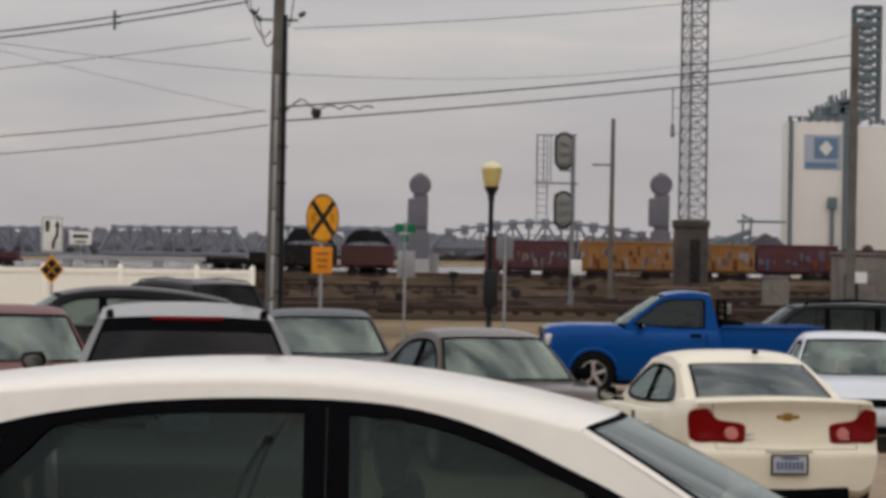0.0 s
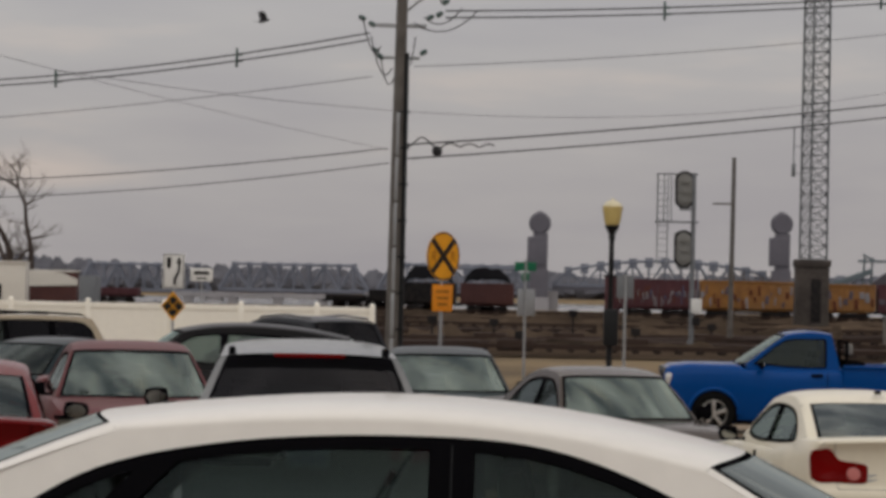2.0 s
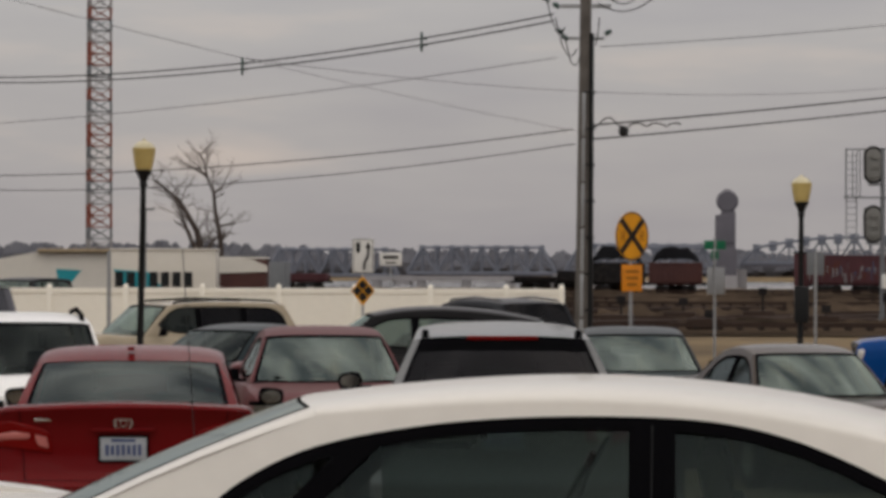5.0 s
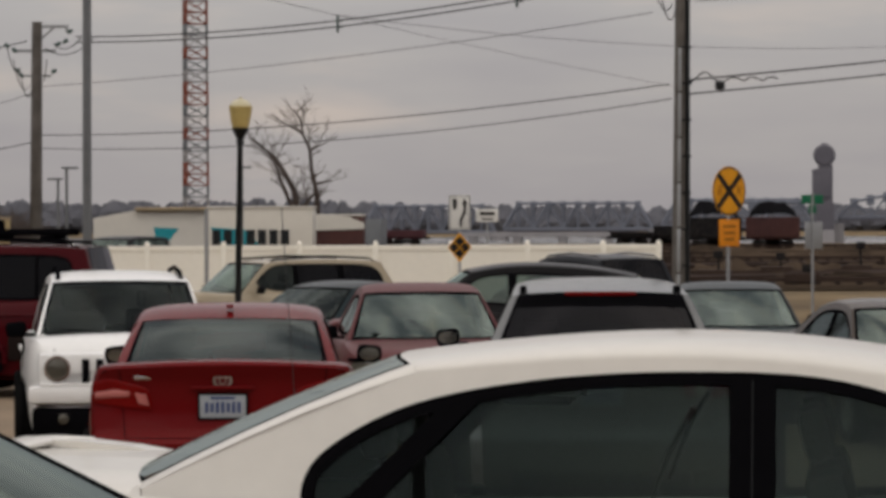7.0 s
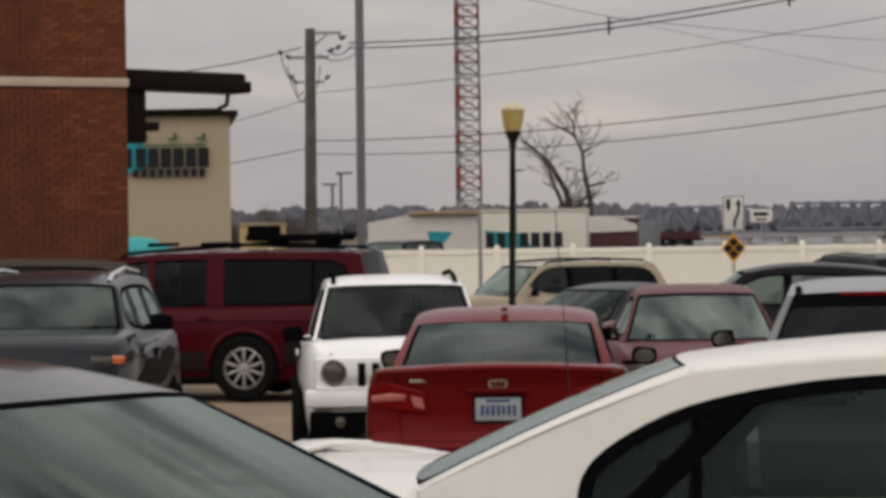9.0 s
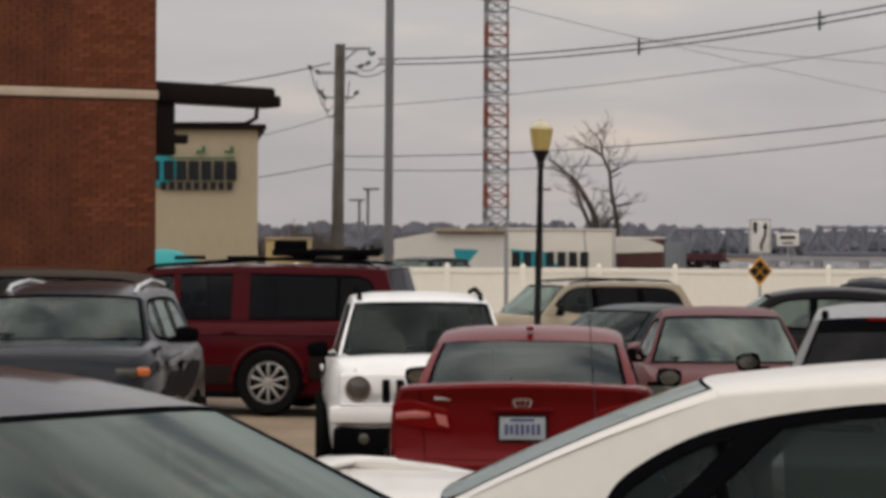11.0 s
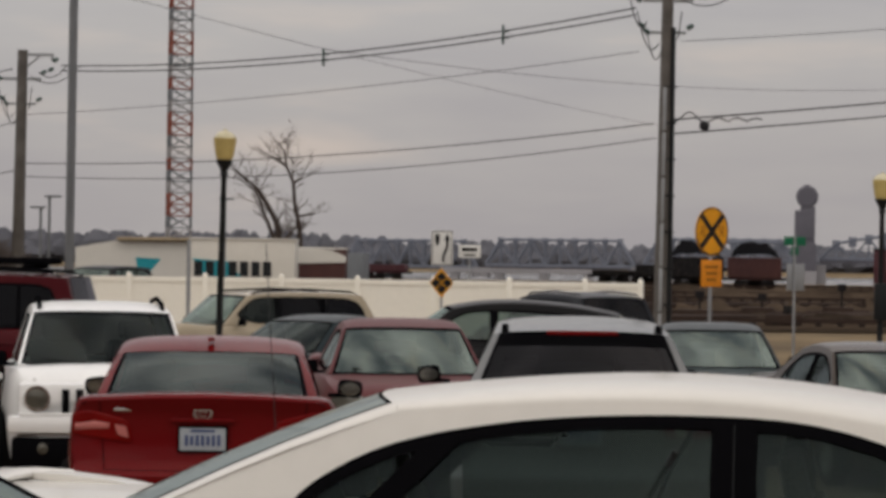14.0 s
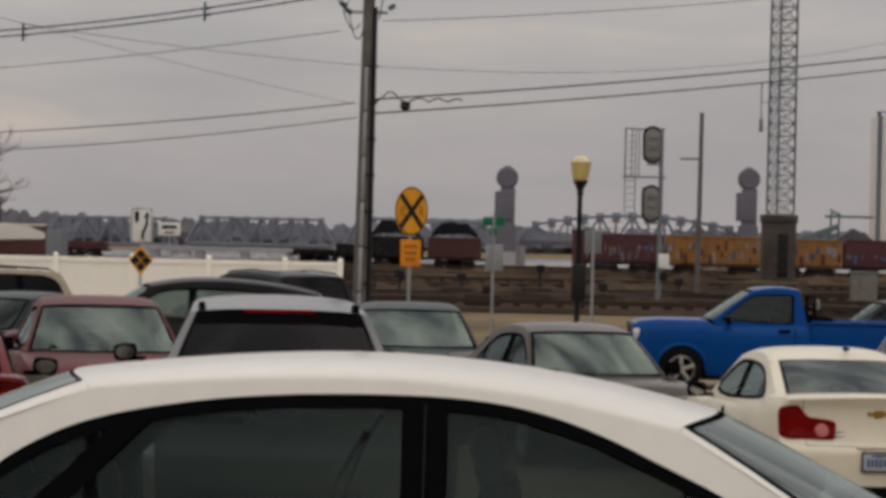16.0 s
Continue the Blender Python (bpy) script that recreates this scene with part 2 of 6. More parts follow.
    tower=material("bridge_tower_steel", (0.105, 0.10, 0.115), 0.9, scale=0.1, spec=0.1), dark_concrete=material("soot_stained_concrete", (0.085, 0.074, 0.066), 0.9, color2=(0.035, 0.03, 0.028), scale=0.5, bump=0.3, bscale=3), pinklens=material("pink_clear_lamp_lens", (0.40, 0.13, 0.12), 0.2, coat=0.3), concrete=material("stained_concrete", (0.21, 0.19, 0.17), 0.9, color2=(0.10, 0.09, 0.085), scale=0.35, bump=0.3, bscale=3),
    silo=material("white_silo_concrete", (0.60, 0.58, 0.55), 0.85, vary=0.05, scale=0.05, dirt=0.1), silo_blue=material("faded_blue_mural", (0.12, 0.19, 0.28), 0.8), silo_pale=material("pale_mural_ground", (0.33, 0.36, 0.43), 0.8),
    mast_red=material("faded_red_mast_paint", (0.21, 0.062, 0.042), 0.6), mast_white=material("dull_white_mast_paint", (0.26, 0.25, 0.25), 0.6), machine=material("blue_grey_machinery_steel", (0.11, 0.135, 0.15), 0.7),
    # woods: the distance haze is mixed into this grey, no air is rendered
    bark=material("grey_brown_bark", (0.065, 0.050, 0.043), 0.95, bump=0.5), twig=material("grey_brown_twig", (0.095, 0.077, 0.068), 0.95), woods=material("haze_tinted_bare_woods", (0.125, 0.125, 0.14), 1.0, color2=(0.08, 0.082, 0.095), scale=0.02, spec=0.0),
    water=material("pale_river_water", (0.28, 0.29, 0.31), 0.12, scale=0.02, spec=0.6), wire=material("black_wire", (0.02, 0.02, 0.022), 0.6), copper=material("green_insulator_glaze", (0.035, 0.07, 0.06), 0.3, coat=0.5),
    tarp=material("turquoise_tarpaulin", (0.03, 0.30, 0.31), 0.5), box_tan=material("tan_container_paint", (0.42, 0.32, 0.15), 0.6), signal=material("signal_enclosure_grey", (0.20, 0.20, 0.19), 0.6, scale=2))


# ---- geometry kit: every shape is (verts, faces) ----
def join(*geos):
    V, F = [], []
    for v, f in geos:
        o = len(V)
        V += [tuple(p) for p in v]
        F += [tuple(i + o for i in q) for q in f]
    return V, F


def xf(geo, m):
    return [tuple(m @ Vector(p)) for p in geo[0]], geo[1]


def box(cx, cy, cz, sx, sy, sz, b=0.0):
    """A box with chamfered edges."""
    bm = bmesh.new()
    bmesh.ops.create_cube(bm, size=1)
    bmesh.ops.scale(bm, vec=(sx, sy, sz), verts=bm.verts)
    if b:
        bmesh.ops.bevel(bm, geom=bm.edges[:], offset=b, segments=2, affect="EDGES", profile=0.6)
    bm.verts.index_update()
    V = [(v.co.x + cx, v.co.y + cy, v.co.z + cz) for v in bm.verts]
    F = [tuple(v.index for v in f.verts) for f in bm.faces]
    bm.free()
    return V, F


def cyl(p, q, r0, r1=None, n=12, caps=True):
    p, q = Vector(p), Vector(q)
    r1 = r0 if r1 is None else r1
    d = (q - p).normalized()
    a = d.orthogonal().normalized()
    b = d.cross(a)
    V, F = [], []
    for k in range(n):
        w = a * math.cos(2 * math.pi * k / n) + b * math.sin(2 * math.pi * k / n)
        V += [tuple(p + w * r0), tuple(q + w * r1)]
    for k in range(n):
        j = (k + 1) % n
        F.append((2 * k, 2 * j, 2 * j + 1, 2 * k + 1))
    if caps:
        F += [tuple(2 * k for k in reversed(range(n))), tuple(2 * k + 1 for k in range(n))]
    return V, F


def lathe(profile, n=16, c=(0, 0, 0), loop=False):
    """Profile of (r, z) turned round z; a loop closes on itself, else the ends are capped."""
    V, F = [], []
    for r, z in profile:
        for k in range(n):
            a = 2 * math.pi * k / n
            V.append((c[0] + r * math.cos(a), c[1] + r * math.sin(a), c[2] + z))
    for i in range(len(profile) - 1):
        for k in range(n):
            j = (k + 1) % n
            F.append((i * n + k, i * n + j, (i + 1) * n + j, (i + 1) * n + k))
    if loop:
        o = (len(profile) - 1) * n
        F += [(o + k, o + (k + 1) % n, (k + 1) % n, k) for k in range(n)]
    else:
        F += [tuple(reversed(range(n))), tuple(range((len(profile) - 1) * n, len(profile) * n))]
    return V, F


def tube(points, r, n=6):
    """A round tube swept along points."""
    P = [Vector(p) for p in points]
    V, F = [], []
    for i, p in enumerate(P):
        d = (P[min(i + 1, len(P) - 1)] - P[max(i - 1, 0)]).normalized()
        a = d.cross(Vector((0, 1, 0.02)))
        a = (a if a.length > 0.2 else d.cross(Vector((0.02, 0, 1)))).normalized()
        b = d.cross(a)
        V += [tuple(p + (a * math.cos(2 * math.pi * k / n) + b * math.sin(2 * math.pi * k / n)) * r) for k in range(n)]
    for i in range(len(P) - 1):
        for k in range(n):
            j = (k + 1) % n
            F.append((i * n + k, i * n + j, (i + 1) * n + j, (i + 1) * n + k))
    F += [tuple(reversed(range(n))), tuple(range((len(P) - 1) * n, len(P) * n))]
    return V, F


def slab(poly, z0, z1):
    """A flat polygon (x, y) made solid from z0 to z1."""
    n = len(poly)
    V = [(x, y, z0) for x, y in poly] + [(x, y, z1) for x, y in poly]
    F = [tuple(reversed(range(n))), tuple(range(n, 2 * n))] + [(i, (i + 1) % n, n + (i + 1) % n, n + i) for i in range(n)]
    return V, F


UPRIGHT = pose(0, 0, 0, 90)  # turns a slab's x, y into x, z


def disc(cx, cz, rx, rz, y0, y1, n=28):
    """An upright elliptic plate that faces -y."""
    return xf(slab([(cx + rx * math.cos(2 * math.pi * k / n), cz + rz * math.sin(2 * math.pi * k / n)) for k in range(n)], -y1, -y0), UPRIGHT)


def plate(poly, y0, y1):
    return xf(slab(poly, -y1, -y0), UPRIGHT)


MESHES = {}


def part(name, geo, mat, parent=None, label="", smooth=35, key=None, away=None):
    """Links a shape as one mesh object, under a thing or a part."""
    me = MESHES.get(key) if key else None
    if me is None:
        used = sorted({i for f in geo[1] for i in f})
        if len(used) < len(geo[0]):
            at_ = {o: k for k, o in enumerate(used)}
            geo = [geo[0][i] for i in used], [tuple(at_[i] for i in f) for f in geo[1]]
        me = bpy.data.meshes.new(name)
        me.from_pydata(geo[0], [], geo[1])
        bm = bmesh.new()
        bm.from_mesh(me)
        bmesh.ops.recalc_face_normals(bm, faces=bm.faces)
        if away and sum(f.normal.dot(f.calc_center_median() - Vector(away)) * f.calc_area() for f in bm.faces) < 0:
            bmesh.ops.reverse_faces(bm, faces=bm.faces)
        bm.to_mesh(me)
        bm.free()
        me.materials.append(M[mat] if isinstance(mat, str) else mat)
        if smooth:
            me.polygons.foreach_set("use_smooth", [True] * len(me.polygons))
            me.set_sharp_from_angle(angle=radians(smooth))
        if key:
            MESHES[key] = me
    ob = new(name, me)
    ob.parent = parent
    if label:
        ob["label"] = label
    return ob


def thing(name, m, label, category, group=""):
    ob = new(name)
    ob.matrix_basis = m
    return tagged(ob, label, category, group)


def structure(name, geo, mat, label, smooth=0):
    ob = part(name, geo, mat, smooth=smooth)
    return tagged(ob, label, kind="structure")


def clamp(v, a, b):
    return max(a, min(b, v))


def mix(a, b, k):
    return a + (b - a) * k


def smoothed(points, rounds=2, closed=True, k=0.25):
    """Corner cutting of a polygon."""
    for _ in range(rounds):
        out = []
        n = len(points)
        for i in range(n if closed else n - 1):
            a, b = points[i], points[(i + 1) % n]
            out += [(mix(a[0], b[0], k), mix(a[1], b[1], k)), (mix(a[0], b[0], 1 - k), mix(a[1], b[1], 1 - k))]
        points = out if closed else [points[0]] + out + [points[-1]]
    return points


def clip(poly, lo, hi):
    """The part of a polygon between two values of its first coordinate."""
    for sign, lim in ((1, lo), (-1, hi)):
        out = []
        for i, b in enumerate(poly):
            a = poly[i - 1]
            ia, ib = sign * (a[0] - lim) >= 0, sign * (b[0] - lim) >= 0
            if ia != ib:
                k = (lim - a[0]) / (b[0] - a[0])
                out.append((lim, mix(a[1], b[1], k)))
            if ib:
                out.append(b)
        poly = out
        if not poly:
            break
    return poly


def offset(poly, d):
    """The polygon grown by d along its normals."""
    area = sum(poly[i - 1][0] * q[1] - q[0] * poly[i - 1][1] for i, q in enumerate(poly))
    d = d if area > 0 else -d
    out = []
    for i, q in enumerate(poly):
        a, b = poly[i - 1], poly[(i + 1) % len(poly)]
        tx, tz = b[0] - a[0], b[1] - a[1]
        l = math.hypot(tx, tz) or 1.0
        out.append((q[0] + d * tz / l, q[1] - d * tx / l))
    return out


def band(outer, inner, fit):
    """Quads between two polygons of the same count; fit maps (y, z) to 3D."""
    n = len(outer)
    return [fit(*q) for q in outer] + [fit(*q) for q in inner], [(i, (i + 1) % n, n + (i + 1) % n, n + i) for i in range(n)]


def holed(outer, inner, fit):
    """A flat sheet with a hole."""
    bm = bmesh.new()
    edges = []
    for loop in (outer, inner):
        vs = [bm.verts.new((0, *q)) for q in loop]
        edges += [bm.edges.new((vs[i - 1], v)) for i, v in enumerate(vs)]
    bmesh.ops.triangle_fill(bm, use_beauty=True, use_dissolve=False, edges=edges, normal=(1, 0, 0))
    bm.verts.index_update()
    geo = [fit(v.co.y, v.co.z) for v in bm.verts], [tuple(v.index for v in f.verts) for f in bm.faces]
    bm.free()
    return geo


def grid(nu, nv, f, keep=None):
    V = [f(i, j) for j in range(nv) for i in range(nu)]
    F = [(j * nu + i, j * nu + i + 1, (j + 1) * nu + i + 1, (j + 1) * nu + i) for j in range(nv - 1) for i in range(nu - 1) if keep is None or keep(i, j)]
    return V, F


# ---- the ground: a lot that falls gently towards the railway ----
HEIGHTS = [(-0.4, 10.2, -0.03), (-2.7, 6.7, 0.0), (0, -10, 0.1), (2.8, 30.4, -0.61), (4.7, 61.5, -0.93), (-1.8, 24.0, -0.33), (-4.65, 23.7, -0.24),
           (-4.3, 32, -0.30), (-6.75, 29.5, -0.34), (-11.5, 40, -0.44), (-8.9, 25.5, -0.28), (-10.2, 61, -0.6), (-4.3, 45, -0.45), (-4.2, 58, -0.6),
           (-1.5, 38, -0.38), (0.5, 34.5, -0.55), (5.1, 41, -0.65), (6.7, 55, -0.7), (-14.6, 41, -0.3), (30, 60, -0.95), (-40, 40, -0.3), (30, 20, -0.5)]


def ground_z(x, y):
    """Ground height: soft blend of the lot's known heights, then the flat yard and the river bank."""
    s, t = 0.0, 0.0
    for a, b, h in HEIGHTS:
        w = 1 / ((x - a) ** 2 + (y - b) ** 2 + 6.0) ** 1.5
        s, t = s + w, t + w * h
    z = t / s
    k = clamp((y - 62) / 40, 0, 1)
    z = mix(z, -0.95, k * k * (3 - 2 * k))
    k = clamp((y - 420) / 60, 0, 1)
    z = mix(z, -10.0, k * k * (3 - 2 * k))
    k = clamp((y - 1560) / 60, 0, 1)
    return mix(z, -3.0, k * k * (3 - 2 * k))


def spaced(parts):
    out = []
    for a, b, n in parts:
        out += [a + (b - a) * i / n for i in range(n)]
    return out + [parts[-1][1]]


GX = spaced([(-4000, -400, 8), (-400, -60, 10), (-60, 60, 60), (60, 400, 10), (400, 4000, 8)])
GY = spaced([(-300, -20, 6), (-20, 120, 70), (120, 420, 20), (420, 480, 10), (480, 1560, 8), (1560, 1620, 6), (1620, 4500, 6)])
structure("ground", grid(len(GX), len(GY), lambda i, j: (GX[i], GY[j], ground_z(GX[i], GY[j]))), "grass", "dry tan winter grass and bare earth", 60)
LX, LY = spaced([(-60, 60, 80)]), spaced([(-20, 66, 58)])
structure("parking_lot", grid(len(LX), len(LY), lambda i, j: (LX[i], LY[j], ground_z(LX[i], LY[j]) + 0.03)), "lot", "worn tan paved parking lot", 60)
BX, BY = spaced([(-400, 400, 40)]), spaced([(128, 400, 30)])
structure("rail_yard_bed", grid(len(BX), len(BY), lambda i, j: (BX[i], BY[j], ground_z(BX[i], BY[j]) + 0.06)), "ballast", "dark brown stone ballast of the rail yard", 60)
structure("river", ([(-4000, 430, -5.2), (4000, 430, -5.2), (4000, 1600, -5.2), (-4000, 1600, -5.2)], [(0, 1, 2, 3)]), "water", "pale grey river water")


def at(x, y, rz=0, dz=0.0):
    return pose(x, y, ground_z(x, y) + 0.03 + dz, 0, 0, rz)


# ---- vehicles ----
def sedan(L, W, H, **k):
    b = 0.625 * H
    p = dict(L=L, W=W, H=H, belt=b, cowl=(0.215 * L, b + 0.02), rail=[(0.085 * L, H - 0.115), (0.02 * L, H - 0.072), (-0.06 * L, H - 0.058), (-0.12 * L, H - 0.078), (-0.165 * L, H - 0.115)],
             back=(-0.315 * L, 0.70 * H), deck=0.715 * H, nose=0.50 * H, wr=0.64, crown=0.058, bulge=(0.32, 0.13, -0.12, -0.22), wheels=(0.295 * L, -0.275 * L, 0.32),
             pillars=[(-0.02 * L, 0.055), (-0.19 * L, 0.03)], glass=("glass", "tint", "tint"), style="sedan")
    p["dlo"] = [(0.20 * L, b + 0.035), (0.075 * L, H - 0.165), (0.0, H - 0.125), (-0.10 * L, H - 0.14), (-0.165 * L, H - 0.20), (-0.245 * L, b + 0.12), (-0.235 * L, b + 0.045)]
    p.update(k)
    return p


def suv(L, W, H, **k):
    b = 0.60 * H
    p = dict(L=L, W=W, H=H, belt=b, cowl=(0.235 * L, b + 0.02), rail=[(0.115 * L, H - 0.11), (0.04 * L, H - 0.06), (-0.12 * L, H - 0.045), (-0.3 * L, H - 0.06), (-0.425 * L, H - 0.09)],
             back=(-0.482 * L, 0.64 * H), deck=0.63 * H, nose=0.56 * H, wr=0.70, crown=0.045, bulge=(0.28, 0.10, -0.05, -0.03), wheels=(0.30 * L, -0.29 * L, 0.36),
             pillars=[(-0.015 * L, 0.055), (-0.23 * L, 0.06)], glass=("glass", "tint", "dark"), style="suv")
    p["dlo"] = [(0.215 * L, b + 0.035), (0.105 * L, H - 0.155), (0.02 * L, H - 0.115), (-0.25 * L, H - 0.12), (-0.405 * L, H - 0.16), (-0.435 * L, b + 0.10), (-0.425 * L, b + 0.05)]
    p.update(k)
    return p


def rail_z(p, y):
    r = p["rail"]
    if y >= r[0][0]:
        return r[0][1]
    for a, b in zip(r, r[1:]):
        if y >= b[0]:
            return mix(b[1], a[1], (y - b[0]) / (a[0] - b[0]))
    return r[-1][1]


def shell_stations(p):
    L, W, H, h = p["L"], p["W"] / 2, p["H"], p["L"] / 2
    d, b, n = p["deck"], p["belt"], p["nose"]
    cy, cz = p["cowl"]
    by, bz = p["back"]
    if p["style"] == "sedan":
        rear = [(-h, 0.94, d - 0.03, 0.30), (-h + 0.02, 0.95, d - 0.012, 0.28), (-h + 0.07, 0.96, d - 0.002, 0.26), (-h + 0.20, 0.975, d, 0.22), (by - 0.02, 0.99, mix(d, bz, 0.7), 0.20)]
    elif p["style"] == "pickup":
        rear = [(by - 0.06, 0.97, b, 0.30)]
    else:
        rear = [(-h, 0.92, d - 0.08, 0.36), (-h + 0.03, 0.945, d - 0.02, 0.32), (-h + 0.07, 0.965, d, 0.28)]
    cabin = [(mix(by, cy, k), 1.0, mix(max(bz - 0.015, b), b, min(1, k * 2.5)), 0.20) for k in (0.0, 0.12, 0.25, 0.4, 0.6, 0.8, 1.0)]
    front = [(mix(cy, h, 0.1), 1.0, cz - 0.005, 0.20), (mix(cy, h, 0.4), 0.985, mix(cz, n + 0.1, 0.40), 0.20), (h - 0.42, 0.955, n + 0.13, 0.20), (h - 0.16, 0.88, n + 0.06, 0.22), (h - 0.05, 0.80, n - 0.04, 0.26), (h, 0.66, n - 0.16, 0.34)]
    if p["style"] == "pickup":
        front = front[:2] + [(h - 0.50, 0.985, n + 0.11, 0.24), (h - 0.14, 0.97, n + 0.07, 0.26), (h - 0.04, 0.95, n + 0.02, 0.30), (h, 0.92, n - 0.07, 0.36)]
    return rear + cabin + front, len(rear), len(rear) + len(cabin)


def tail_y(p, x, z):
    """How far the tail's skin lies ahead of the rearmost line: rounded corners, bumper, lid and lip."""
    r = min(1.0, abs(x) / (p["W"] / 2))
    bow = p.get("bow", 0.17) * r ** 3.4
    d, zl = p["deck"], p.get("bumper_top", 0.60 * p["deck"])
    if z < zl - 0.03:
        prof = 0.035 * clamp((zl - 0.03 - z) / (zl - 0.28), 0, 1) ** 1.5
    else:
        t = clamp((z - zl + 0.03) / (d - zl + 0.03), 0, 1)
        prof = 0.055 * clamp(t / 0.10, 0, 1) + 0.03 * math.sin(math.pi * clamp((t - 0.1) / 0.85, 0, 1)) - 0.035 * clamp((t - 0.80) / 0.2, 0, 1)
    return bow + prof


def car_body(p, root, color):
    W, h = p["W"] / 2, p["L"] / 2
    st, c0, c1 = shell_stations(p)
    secs = []
    for y, wf, zt, zb in st:
        w = W * wf
        hh = zt - zb
        secs.append([(0, zb), (0.80 * w, zb), (0.94 * w, zb + 0.07), (0.985 * w, zb + 0.30 * hh), (w, zb + 0.58 * hh), (0.985 * w, zb + 0.80 * hh), (0.955 * w, zt - 0.06), (0.92 * w, zt - 0.015), (0.86 * w, zt), (0.4 * w, zt + 0.022), (0, zt + 0.03)])

    def skin(x, y, z):
        k = clamp(1 - (y + h) / 0.55, 0, 1) if p["style"] != "pickup" else 0
        return (x, y + k * tail_y(p, x, z), z)
    n = len(secs[0])
    V, F = [], []
    for (y, *_), s in zip(st, secs):
        V += [skin(x, y, z) for x, z in s] + [skin(-x, y, z) for x, z in s]
    for i in range(len(st) - 1):
        for k in range(n - 1):
            if k >= n - 3 and c0 <= i < c1 - 1:
                continue
            for o in (0, n):
                a, b = i * 2 * n + o + k, (i + 1) * 2 * n + o + k
                F.append((a, a + 1, b + 1, b))
    i = len(st) - 1
    F.append(tuple(i * 2 * n + k for k in range(n)) + tuple(i * 2 * n + n + k for k in reversed(range(n))))
    # the tail's face, fine enough for bumper edge and lip
    zb, zt = secs[0][1][1], secs[0][8][1]
    zs = [mix(zb, zt, k / 22) for k in range(23)]

    def half_width(z):
        side = secs[0][1:9]
        for (xa, za), (xb, zb_) in zip(side, side[1:]):
            if z <= zb_ + 1e-6:
                return mix(xa, xb, (z - za) / max(1e-6, zb_ - za))
        return side[-1][0]
    face = grid(21, 23, lambda i, j: skin((i / 10 - 1) * half_width(zs[j]), st[0][0], zs[j] + 0.03 * (1 - (i / 10 - 1) ** 2) * (j / 22) ** 3))
    return part("body", join((V, F), face), color, root, smooth=38)


def decal(poly, surf, out=0.012, depth=0.03):
    """A domed piece with the outline poly (x, z) that follows the skin y = surf(x, z)."""
    cx, cz = sum(q[0] for q in poly) / len(poly), sum(q[1] for q in poly) / len(poly)
    n, V, F = len(poly), [], []
    rings = [(1.0, depth), (1.0, -out * 0.4), (0.93, -out), (0.75, -out * 1.1), (0.5, -out * 1.15), (0.25, -out * 1.2)]
    for k, o in rings:
        for x, z in poly:
            xx, zz_ = mix(cx, x, k), mix(cz, z, k)
            V.append((xx, surf(xx, zz_) + o, zz_))
    for r in range(len(rings) - 1):
        for i in range(n):
            j = (i + 1) % n
            F.append((r * n + i, r * n + j, (r + 1) * n + j, (r + 1) * n + i))
    F.append(tuple(range((len(rings) - 1) * n, len(rings) * n)))
    return V, F


